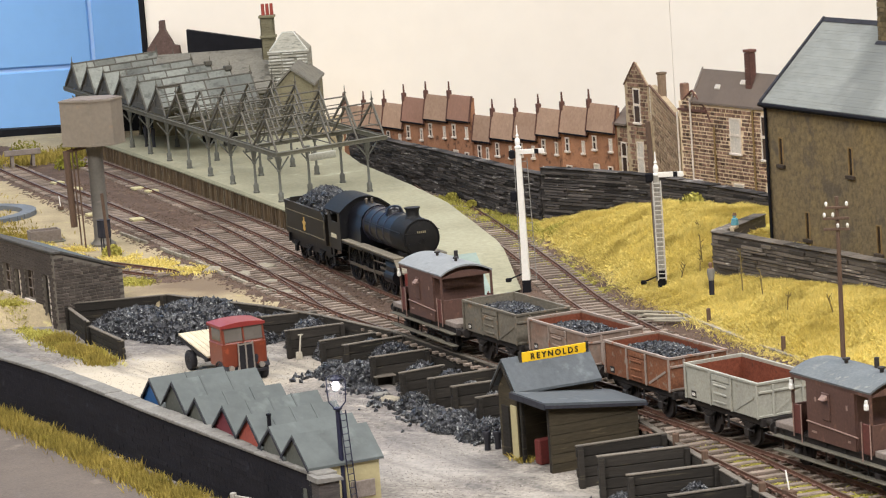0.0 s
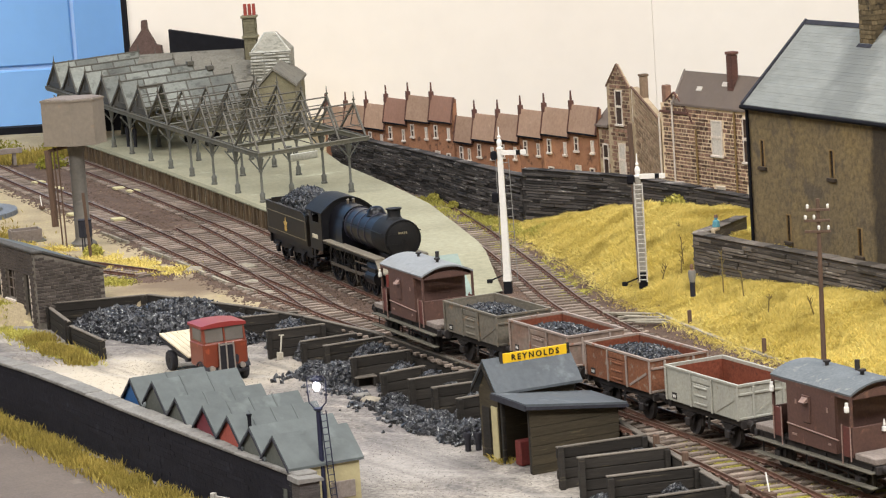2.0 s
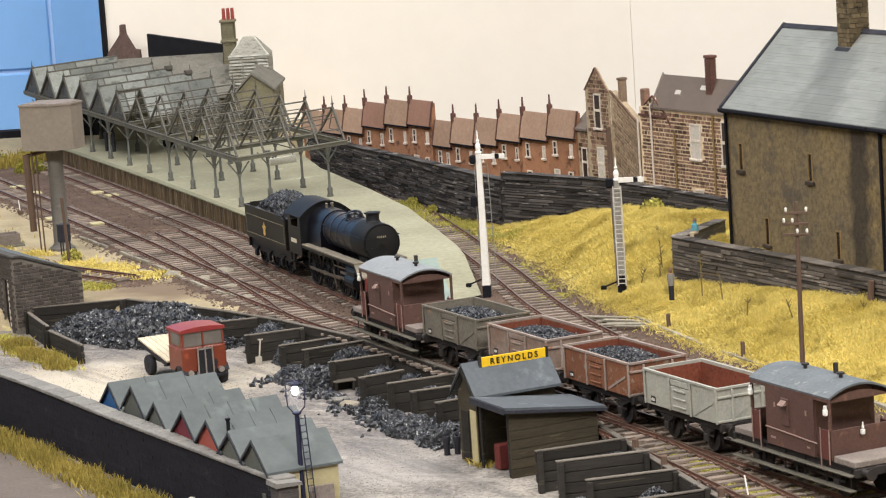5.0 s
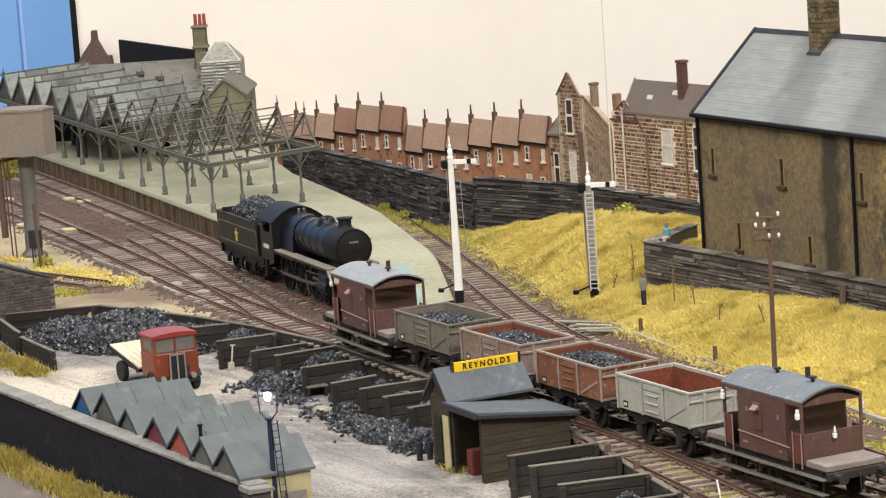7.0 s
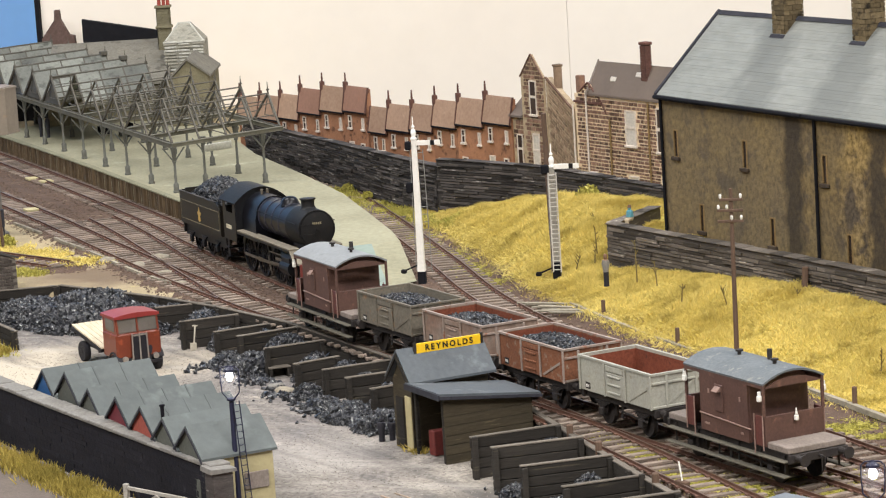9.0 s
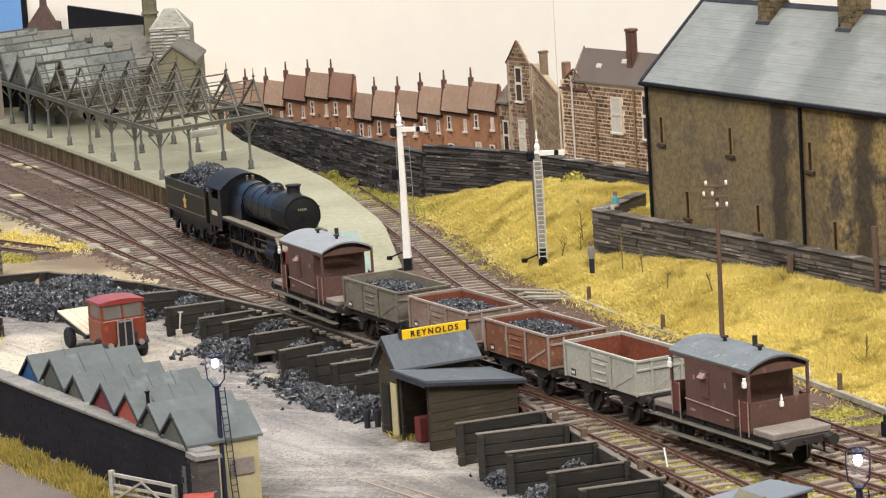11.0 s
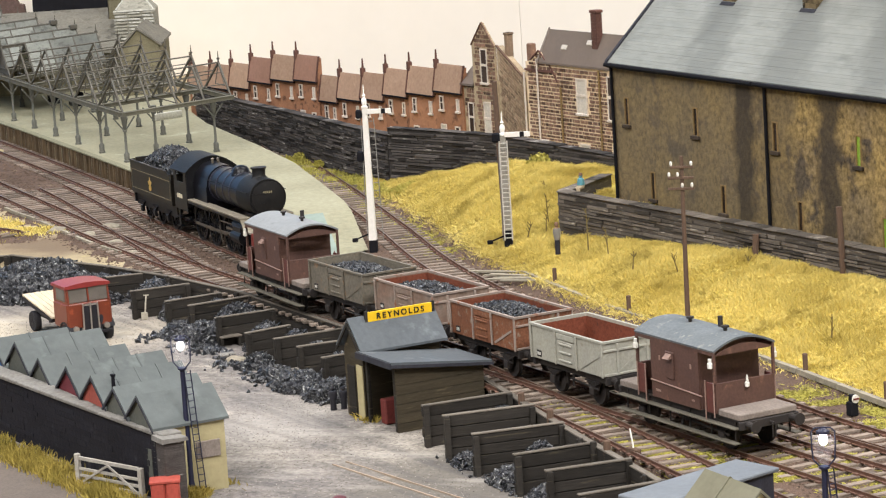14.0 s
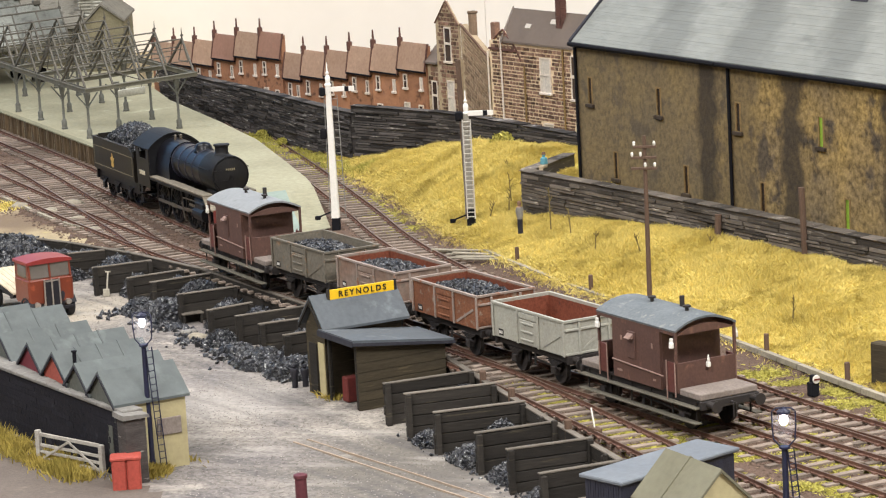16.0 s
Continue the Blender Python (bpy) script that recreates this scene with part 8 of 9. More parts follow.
def brick_store():
    """Flat-roofed yard building; local x along its windowed front, y into it (to the right)."""
    b = thing("brick_store", -26.85, 138.2, -1.3, 120.7, "sooty brick yard building with flat roof and small-paned windows", "building")
    # x runs away along the front, the body lies at negative y
    L, D, H, drop = 12.0, 3.6, 3.85, 1.2
    holes = [(3.2, 4.5, 1.15, 2.7), (6.6, 7.8, 1.15, 2.7), (9.8, 10.9, 1.15, 2.7), (0.9, 1.8, 0.0, 2.7), (5.2, 6.0, 0.0, 2.5)]
    bm = holed_wall(L, -0.1, H, holes, -0.3, 0.0)
    part("front_wall", bm, MORTAR, b)
    bm = bmesh.new()
    prism(bm, [(-D, -0.1), (-0.3, -0.1), (-0.3, H), (-D, H - drop)], 0.0, 0.3, "x")
    part("side_wall", bm, MORTAR, b)
    bm = bmesh.new()
    box(bm, 0.3, L, -D, -D + 0.3, -0.1, H - drop)
    part("rear_wall", bm, MORTAR, b)
    bm = bmesh.new()
    prism(bm, [(-D - 0.12, H - drop - 0.02), (-0.35, H - 0.08), (-0.35, H + 0.02), (-D - 0.12, H - drop + 0.08)], 0.25, L, "x")
    part("roof", bm, ROOFGREY, b)
    bm = bmesh.new()
    bbox(bm, -0.12, L, -0.4, 0.1, H, H + 0.14, 0.03)
    prism(bm, [(-D - 0.1, H - drop), (-0.4, H - 0.0), (-0.4, H + 0.12), (-D - 0.1, H - drop + 0.12)], -0.1, 0.32, "x")
    part("coping", bm, COPESTONE, b)
    for x0, x1, z0, z1 in holes[:3]:
        bm = bmesh.new()
        for k in range(3):
            xx = x0 + (x1 - x0) * k / 2
            box(bm, xx - 0.03, xx + 0.03, -0.18, -0.12, z0, z1)
        for k in range(4):
            zz = z0 + (z1 - z0) * k / 3
            box(bm, x0, x1, -0.17, -0.13, zz - 0.025, zz + 0.025)
        w = part("window", bm, DECK, b)
        bm = bmesh.new()
        box(bm, x0, x1, -0.2, -0.185, z0, z1)
        part("pane", bm, DARKPANE, w)
        bm = bmesh.new()
        bbox(bm, x0 - 0.1, x1 + 0.1, -0.15, 0.1, z0 - 0.16, z0 - 0.02, 0.02)
        part("sill", bm, FRAMEWHITE, w)
    for x0, x1, z0, z1 in holes[3:]:
        bm = bmesh.new()
        box(bm, x0, x1, -0.2, -0.14, z0, z1)
        d = part("door", bm, PLANK, b)
        bm = bmesh.new()
        box(bm, x0, x0 + 0.09, -0.14, 0.03, z0, z1)
        part("door_frame", bm, FRAMEWHITE, d)
    # bricks, the side first
    rnd = random.Random(8)
    data = []
    for ln in (0.42, 0.34):
        q = bmesh.new()
        bbox(q, 0.012, ln - 0.02, -0.03, 0.02, 0.015, 0.148, 0.012)
        for v in q.verts:
            v.co *= M
        me = bpy.data.meshes.new("brick")
        q.to_mesh(me)
        q.free()
        me.materials.append(OLDBRICK)
        data.append((ln, me))
    z, k = 0.0, 0
    while z < H - 0.25:
        y = -D + 0.2 * (k % 2)
        while y < -0.36:
            ln, me = data[rnd.randrange(2)]
            if z < H - drop + drop * (y + D) / D - 0.12 and z > 0.3:
                ob = new("brick", me)
                ob.parent = b
                ob.matrix_local = Matrix.Translation((0, (y + ln) * M, z * M)) @ Matrix.Rotation(-math.pi / 2, 4, "Z")
            y += ln
        if y < -0.06 and 0.3 < z < H - 0.12:
            ob = new("brick", data[0][1])
            ob.parent = b
            ob.matrix_local = Matrix.Translation((0, 0, z * M)) @ Matrix.Rotation(-math.pi / 2, 4, "Z") @ Matrix.Diagonal((-y / 0.42, 1, 1, 1))
        z += 0.165
        k += 1
    bm = bmesh.new()
    z, k = 0.0, 0
    while z < H - 0.2:
        x = -0.2 * (k % 2)
        while x < L:
            e = x + 0.4
            if x > 0 and not any(h[0] - 0.05 < (x + e) / 2 < h[1] + 0.05 and h[2] - 0.2 < z + 0.1 < h[3] for h in holes):
                box(bm, x + 0.01, e - 0.01, -0.02, 0.03, z + 0.012, z + 0.15)
            x = e
        z += 0.165
        k += 1
    tagged(part("front_bricks", bm, OLDBRICK, b), kind="stuff")
    return b


brick_store()

# ---- grass, weeds and bushes ----
STRAW = mat("straw_grass", "f0de8a", "b49e4c", 0.26, 0.95, 0.0, c3="ad9a52", spot=0.55, vary=0.16, island=True, fine=6, grain=0.13, spec=0.03, spread=0.5)
LIME = mat("pale_green_moss", "b9b05c", "97914a", 0.5, 0.95, 0.0, c3="c6bc78", vary=0.25, island=True, spec=0.05)
OLIVE = mat("olive_bush", "8f8a3a", "767532", 0.8, 0.95, 0.2, vary=0.35, island=True, spec=0.05)
SCRUB = mat("olive_straw_scrub", "b39e54", "756b34", 0.5, 0.95, 0.0, c3="a89c48", vary=0.25, island=True, spec=0.05)


def blade_mesh(name, rows, material, label, category, group=""):
    """Thin bent blades, one per row (x, y, z, height, lean x, lean y, half width x, half width y)."""
    r = np.array(rows)
    x, y, z, h, lx, ly, dx, dy = r.T
    v = np.empty((len(r), 4, 3))
    v[:, 0] = np.stack((x - dx, y - dy, z - 0.05), 1)
    v[:, 1] = np.stack((x + dx, y + dy, z - 0.05), 1)
    v[:, 2] = np.stack((x + lx * 0.6 + dx * 0.7, y + ly * 0.6 + dy * 0.7, z + h * 0.65), 1)
    v[:, 3] = np.stack((x + lx, y + ly, z + h), 1)
    k = np.arange(len(r)) * 4
    f = np.concatenate((np.stack((k, k + 1, k + 2), 1), np.stack((k, k + 2, k + 3), 1)))
    me = bpy.data.meshes.new(name)
    me.from_pydata((v.reshape(-1, 3) * M).tolist(), [], f.tolist())
    me.materials.append(material)
    return tagged(new(name, me), label, category, group, "stuff")


def blade_row(rnd, x, y, z, h, lean, w, drift=(0, 0)):
    a = rnd.uniform(0, 6.28)
    return (x, y, z, h, rnd.gauss(0, lean) + drift[0], rnd.gauss(0, lean) + drift[1], math.cos(a) * w, math.sin(a) * w)


def bank_grass():
    """Short soft blades in clumps, all over the bank and the end of the terrace."""
    g = np.random.default_rng(21)
    x, y = g.uniform(-6, 26, 1100000), g.uniform(90, 160, 1100000)
    keep = x < 1.4 * (160 - y)
    x, y = x[keep], y[keep]
    s = -side_all(x, y, FOOT)
    keep = (s > 0.35 + g.normal(0, 0.3, len(s))) & ~((y > 134) & (-side_all(x, y, BOUNDARY) > -0.1))
    x, y, s = x[keep], y[keep], s[keep]
    r = -side_all(x, y, RETAIN)
    back = (r > -0.1) & ((y < 129.3) | (-side_all(x, y, RETURN) > -0.1))
    keep = ~back | ((r > 0.6) & (y > 122) & (r < 4))
    x, y, s = x[keep][:330000], y[keep][:330000], s[keep][:330000]
    k = np.array([noise.noise(Vector((a * 0.5, b * 0.5, 1))) + 0.6 * noise.noise(Vector((a * 1.7, b * 1.7, 2))) for a, b in zip(x, y)])
    k = np.clip(0.5 + 0.6 * k, 0, 1)
    h = (0.1 + 0.42 * k * k * g.uniform(0.4, 1.0, len(x))) * (0.45 + 0.55 * ramp_all(0, 2.5, s))
    u, v = np.clip((x + 52) * 2, 0, 168.99), np.clip((y - 66) * 2, 0, 312.99)
    i, j = u.astype(int), v.astype(int)
    u, v = u - i, v - j
    z = (GZ[j, i] * (1 - u) + GZ[j, i + 1] * u) * (1 - v) + (GZ[j + 1, i] * (1 - u) + GZ[j + 1, i + 1] * u) * v
    a = g.uniform(0, 6.283, len(x))
    rows = np.stack((x, y, z + 0.03, h, g.normal(0.03, 0.12, len(x)), g.normal(-0.03, 0.12, len(x)), 0.015 * np.cos(a), 0.015 * np.sin(a)), 1)
    blade_mesh("bank_grass", rows, STRAW, "dense mottled straw and olive grass covering the bank", "grass")


def tuft_patch(name, pts, n, hmax, material, label, seed, spread, w=0.03, clump=0.0):
    """Weeds along a line, thick in some spots and missing in others."""
    rnd = random.Random(seed)
    line = chain(pts, 0.25)
    rows = []
    while len(rows) < n:
        x, y, h = line[rnd.randrange(len(line))]
        x, y = x + rnd.gauss(0, spread), y + rnd.gauss(0, spread)
        k = noise.noise(Vector((x * 0.7, y * 0.7, seed)))
        if k < rnd.uniform(-0.25, 0.1) + clump:
            continue
        rows.append(blade_row(rnd, x, y, height(x, y) + 0.02, hmax * rnd.uniform(0.3, 1) * (0.6 + 0.6 * max(0, k)), 0.12, w))
    blade_mesh(name, rows, material, label, "weeds", "weeds")


def bush(x, y, z, r, material, seed, label="low clumpy olive bush"):
    rnd = random.Random(seed)
    bm = bmesh.new()
    for _ in range(650):
        v = Vector((rnd.gauss(0, 1), rnd.gauss(0, 1), abs(rnd.gauss(0, 0.8))))
        v = v.normalized() * r * rnd.uniform(0.3, 1.0) ** 0.6
        q = Euler((rnd.uniform(0, 6), rnd.uniform(0, 6), rnd.uniform(0, 6))).to_matrix()
        s = rnd.uniform(0.06, 0.13)
        c = Vector((x, y, z)) + v
        t = [bm.verts.new(c + q @ Vector(p) * s) for p in ((-1, 0, 0), (0, -0.6, 0), (1, 0, 0.2), (0, 0.6, 0))]
        bm.faces.new(t)
    single("bush", bm, material, label, "bush", "bushes", kind="stuff")


bank_grass()
tuft_patch("road_grass", [(-34, 129), (-27.5, 119.5), (-24.0, 114.6), (-17.2, 103.2), (-11.4, 93.8)], 26000, 0.68, SCRUB, "thick olive-straw grass along the foot of the street wall", 31, 0.32, 0.025, -0.35)
tuft_patch("yard_weeds", [(-31.5, 143.5), (-27.9, 137.6), (-25.2, 132.6), (-22.6, 128.4)], 6000, 0.25, LIME, "pale green weeds beside the brick building", 32, 0.4)
tuft_patch("yard_weeds", [(-26.6, 135.6), (-24.6, 131.2), (-23.0, 128.4)], 5000, 0.6, SCRUB, "olive scrub along the coal pile wall", 33, 0.35)
tuft_patch("hut_weeds", [(-9.4, 93.7), (-7.9, 94.7)], 1600, 0.45, SCRUB, "olive weeds at the hut's foot", 34, 0.3)
tuft_patch("office_weeds", [(-3.0, 103.6), (-3.5, 105.2)], 700, 0.35, SCRUB, "straw weeds at the coal office", 35, 0.15)
tuft_patch("siding_weeds", [(-36, 164), (-29, 156.5), (-23.5, 150.0), (-21.0, 147.4)], 9000, 0.3, STRAW, "straw weeds between the sidings", 36, 0.75)
tuft_patch("siding_weeds", [(-30.5, 151.5), (-26.0, 147.0), (-23.4, 144.4)], 4000, 0.25, LIME, "pale weeds beside the yard siding", 37, 0.5)
tuft_patch("siding_weeds", [(-47, 190), (-42, 182), (-38, 170), (-34, 163)], 9000, 0.4, SCRUB, "olive weeds beside the far siding", 43, 1.3, 0.04)
tuft_patch("siding_weeds", [(-47, 205), (-42, 203), (-38.5, 206), (-36.4, 208)], 9000, 0.9, SCRUB, "tall olive weeds behind the buffer stop", 45, 1.2, 0.05, -0.2)
tuft_patch("track_moss", [(3.5, 100.2), (5.2, 96.6), (6.1, 93.9), (6.9, 91.6), (8.6, 87.0)], 9360, 0.05, LIME, "bright moss between the rails of the coal siding", 38, 0.4, 0.022, 0.12)
tuft_patch("track_moss", [(7.6, 92.6), (9.8, 87.8), (12.2, 84.3), (14.2, 80.8)], 13520, 0.06, LIME, "bright moss between the running lines", 39, 0.6, 0.022, 0.1)
tuft_patch("track_moss", [(9.8, 93.0), (12.4, 88.4), (15.2, 83.5)], 9360, 0.06, LIME, "bright moss between the rails", 44, 0.7, 0.022, 0.15)
tuft_patch("track_moss", [(-7.4, 166), (-4.6, 153.5), (-1.5, 141.0), (0.4, 131.5)], 10400, 0.1, LIME, "pale moss along the branch line", 40, 0.5, 0.025)
tuft_patch("track_moss", [(12.2, 99.8), (13.6, 97.0), (15.8, 92.2), (18.5, 86.8)], 11700, 0.08, LIME, "pale moss beside the branch line", 41, 0.5, 0.022, 0.05)
tuft_patch("wall_grass", [(-9.0, 169.5), (-6.3, 161.5), (-3.6, 155.5), (-1.5, 150.5)], 5000, 0.4, LIME, "pale green grass at the foot of the boundary wall", 42, 0.5)
for i, (x, y, r) in enumerate(((-43.5, 201, 1.4), (-41.2, 205.5, 1.5), (-38.0, 208.0, 1.3), (-44.6, 194, 1.3), (-36.6, 198.2, 1.2), (-43.0, 187, 1.2), (-46, 206, 1.6))):
    bush(x, y, -0.2, r, OLIVE, 50 + i)
for i, (x, y, z, r) in enumerate(((-8.2, 168.0, 0.0, 0.38), (-6.9, 164.6, 0.0, 0.3), (5.4, 146.2, 1.7, 0.8), (-26.8, 155.2, -0.2, 0.6))):
    bush(x, y, z, r, LIME, 60 + i, "small pale green weed bush")
BARE = mat("dead_twig", "857648", "6a5e3c", 2, 0.9, 0.2)
rnd = random.Random(9)
for x, y, z, h in ((6.5, 123.4, 1.5, 1.9), (7.3, 122.2, 1.5, 1.1), (8.1, 118.6, 1.4, 0.8), (12.6, 115.2, 1.3, 1.0), (14.4, 103.8, 0.9, 1.0), (5.1, 131.2, 1.6, 1.3), (4.9, 129.2, 1.5, 0.8), (4.0, 128.4, 1.4, 0.6), (5.3, 137.0, 1.6, 1.1), (9.9, 117.0, 1.4, 0.9)):
    bm = bmesh.new()
    p = Vector((x, y, z - 0.3))
    q = p + Vector((rnd.uniform(-0.3, 0.3), rnd.uniform(-0.2, 0.2), h))
    rod(bm, p, q, 0.035, 5, 0.02)
    for k in range(5):
        a = p.lerp(q, rnd.uniform(0.35, 0.95))
        rod(bm, a, a + Vector((rnd.uniform(-0.16, 0.16), rnd.uniform(-0.14, 0.14), rnd.uniform(0.1, 0.3))), 0.024, 4, 0.014)
    single("dead_shrub", bm, BARE, "bare dead twiggy shrub in the grass", "shrub", "dead shrubs")

# ---- loose grit on the yard and between the rails ----
def grit(name, n, x0, x1, y0, y1, keep, size, material, label, seed):
    rnd = random.Random(seed)
    bm = bmesh.new()
    made = 0
    while made < n:
        x, y = rnd.uniform(x0, x1), rnd.uniform(y0, y1)
        if not keep(x, y, rnd):
            continue
        s = rnd.uniform(*size)
        z = height(x, y) + 0.02
        t = rnd.uniform(0, 6.28)
        p = [bm.verts.new((x + s * math.cos(t + a) * rnd.uniform(0.7, 1.2), y + s * math.sin(t + a) * rnd.uniform(0.7, 1.2), z - 0.02)) for a in (0, 2.1, 4.2)]
        q = bm.verts.new((x, y, z - 0.01 + s * rnd.uniform(0.2, 0.6)))
        for i in range(3):
            bm.faces.new((p[i], p[(i + 1) % 3], q))
        made += 1
    single(name, bm, material, label, "gravel", kind="stuff")


GRIT = mat("pale_grit", "a39d95", "8b857e", 1.0, 0.95, 0.0, vary=0.15, island=True)
STONECHIP = mat("ballast_chip", "6c5a4d", "4d4038", 1.0, 0.95, 0.0, c3="847560", vary=0.45, island=True)
grit("yard_grit", 7000, -27, 6, 82, 134,
     lambda x, y, r: side_of(x, y, WALL_LINE) > 0.6 and side_of(x, y, [(-30, 124.3), (-23.2, 115.1), (-16.4, 103.9), (-9.6, 92.9), (-4, 82)]) < -0.8
     and noise.noise(Vector((x * 0.3, y * 0.3, 8))) > r.uniform(-0.6, 0.5),
     (0.015, 0.04), GRIT, "pale loose grit strewn over the yard", 71)
DIRTCHIP = mat("dark_dirt_crumb", "6c655d", "59534d", 1.0, 0.95, 0.0, c3="857868", vary=0.4, island=True)
grit("yard_crumbs", 11000, -27, 6, 82, 134,
     lambda x, y, r: side_of(x, y, WALL_LINE) > 0.6 and side_of(x, y, [(-30, 124.3), (-23.2, 115.1), (-16.4, 103.9), (-9.6, 92.9), (-4, 82)]) < -0.8
     and noise.noise(Vector((x * 0.25, y * 0.25, 3))) > r.uniform(-0.5, 0.6),
     (0.014, 0.034), DIRTCHIP, "dark crumbs of dirt and coal dust strewn over the yard", 73)
grit("ballast_chips", 26000, -38, 18, 78, 190,
     lambda x, y, r: side_of(x, y, WALL_LINE) < -0.2 and -side_of(x, y, FOOT) < 0.4 and near_track(x, y) < 2.4,
     (0.05, 0.12), STONECHIP, "brown ballast chips between and beside the tracks", 72)

# ---- the near edge: gate, box, post, front huts ----
GATEWHITE = mat("weathered_white_gate", "b3aea5", "8f8a80", 1.5, 0.8, 0.2, c3="847c70")
BOXRED = mat("bright_red_box", "a8483a", "963e32", 1, 0.7, 0.1, c3="7c3a30")
OLIVEROOF = mat("olive_felt", "777462", "696655", 0.5, 0.85, 0.2, grain=0.08)
REDPOST = mat("dark_red_post", "5e2a30", "50242a", 1, 0.6, 0.1)
OLDSTONE = mat("grey_loose_stone", "9a9282", "857d6e", 1, 0.9, 0.4)
TRUNKING = mat("grey_trunking", "a09886", "857e70", 1, 0.9, 0.3, vary=0.2)
KERB = mat("pale_kerb", "b9b2a2", "a29b8c", 1, 0.9, 0.3)


def field_gate():
    g = thing("field_gate", -13.15, 96.3, -1.3, -43.6, "weathered white five-bar field gate", "gate")
    L = 3.35
    for x in (0, L):
        bm = bmesh.new()
        bbox(bm, x - 0.09, x + 0.09, -0.09, 0.09, -0.1, 1.22 - 0.1 * (x > 0), 0.02)
        part("gate_post", bm, GATEWHITE, g)
    for z in (0.22, 0.46, 0.7, 1.06):
        bm = bmesh.new()
        bbox(bm, 0.1, L - 0.1, -0.04, 0.04, z - 0.05, z + 0.05 + (0.03 if z > 1 else 0), 0.01)
        part("bar", bm, GATEWHITE, g)
    bm = bmesh.new()
    beam(bm, (0.15, -0.05, 0.2), (L * 0.5, -0.05, 1.0), 0.04, 0.08)
    beam(bm, (L - 0.15, -0.05, 0.2), (L * 0.5, -0.05, 1.0), 0.04, 0.08)
    part("brace", bm, GATEWHITE, g)


field_gate()
bm = bmesh.new()
bbox(bm, -0.48, 0.0, -0.35, 0.35, -0.05, 1.05, 0.05)
bbox(bm, 0.02, 0.48, -0.35, 0.35, -0.05, 1.05, 0.05)
bbox(bm, -0.52, 0.52, -0.38, 0.38, 1.0, 1.12, 0.03)
ob = single("red_box", bm, BOXRED, "bright red two-door box against the street wall", "box")
ob.matrix_world = pose(-9.75 * M, 92.35 * M, -1.3 * M, 0, 0, 4)
bm = bmesh.new()
lathe(bm, [(0.2, 0), (0.19, 0.8), (0.23, 0.82), (0.23, 0.92), (0.12, 0.96)], 12, Matrix.Translation((-3.8, 89.2, -1.3)))
single("bollard", bm, REDPOST, "dark red bollard in the yard", "bollard", smooth=True)
# wall end pier
bm = bmesh.new()
bbox(bm, -0.3, 0.46, -0.36, 0.36, -0.3, 2.25, 0.03)
pier = thing("wall_pier", -9.62, 93.05, -1.3, 28, "stone end pier of the street wall with grey cap", "pier")
part("shaft", bm, STONE2, pier)
bm = bmesh.new()
prism(bm, [(-0.4, 2.25), (0.58, 2.25), (0.55, 2.36), (-0.38, 2.42)], -0.46, 0.46, "y")
part("cap", bm, GREYCAP, pier)


HUTBLUE = mat("dark_blue_boards", "2b2c3a", "24242f", 1, 0.7, 0.3, stretch=(4, 4, 0.3))
FELTBLUE = mat("blue_grey_felt", "70757a", "5f646a", 0.5, 0.8, 0.2, grain=0.1)


def front_hut():
    """A flat-roofed dark store; local x along its long side, y to its back."""
    h = thing("platelayers_hut", 5.87, 78.96, -1.3, 40.5, "dark blue timber hut with flat blue-grey felt roof", "shed")
    bm = bmesh.new()
    box(bm, 0.15, 4.9, 0.12, 1.66, 0, 2.68)
    part("wall", bm, HUTBLUE, h)
    bm = bmesh.new()
    bbox(bm, 0, 5.06, 0, 1.78, 2.68, 2.8, 0.03)
    part("flat_roof", bm, FELTBLUE, h)
    bm = bmesh.new()
    for k in range(14):
        box(bm, 0.12, 0.15, 0.16 + 0.105 * k, 0.245 + 0.105 * k, 0, 2.66)
    split("board", bm, HUTBLUE, h)
    # the gabled hut beside it; local x along the ridge to its near gable
    g = thing("gabled_hut", 7.25, 79.6, -1.3, -64.4, "small cream hut with pitched olive felt roof", "shed")
    L, w, pk, ev = 3.0, 1.25, 3.6, 2.35
    bm = bmesh.new()
    prism(bm, [(-w + 0.12, 0), (w - 0.12, 0), (w - 0.12, ev + 0.02), (0, pk - 0.08), (-w + 0.12, ev + 0.02)], 0.1, L - 0.1, "x")
    part("wall", bm, CREAMWALL, g)
    for q in (-1, 1):
        bm = bmesh.new()
        prism(bm, [(0, pk), (q * w, ev), (q * w, ev - 0.1), (0, pk - 0.1)], 0, L, "x")
        slope = part("roof_slope", bm, OLIVEROOF, g)
        bm = bmesh.new()
        beam(bm, (L * 0.45, 0, pk + 0.02), (L * 0.45, q * w, ev + 0.02), 0.05, 0.04)
        part("felt_joint", bm, OLIVEROOF, slope)


front_hut()
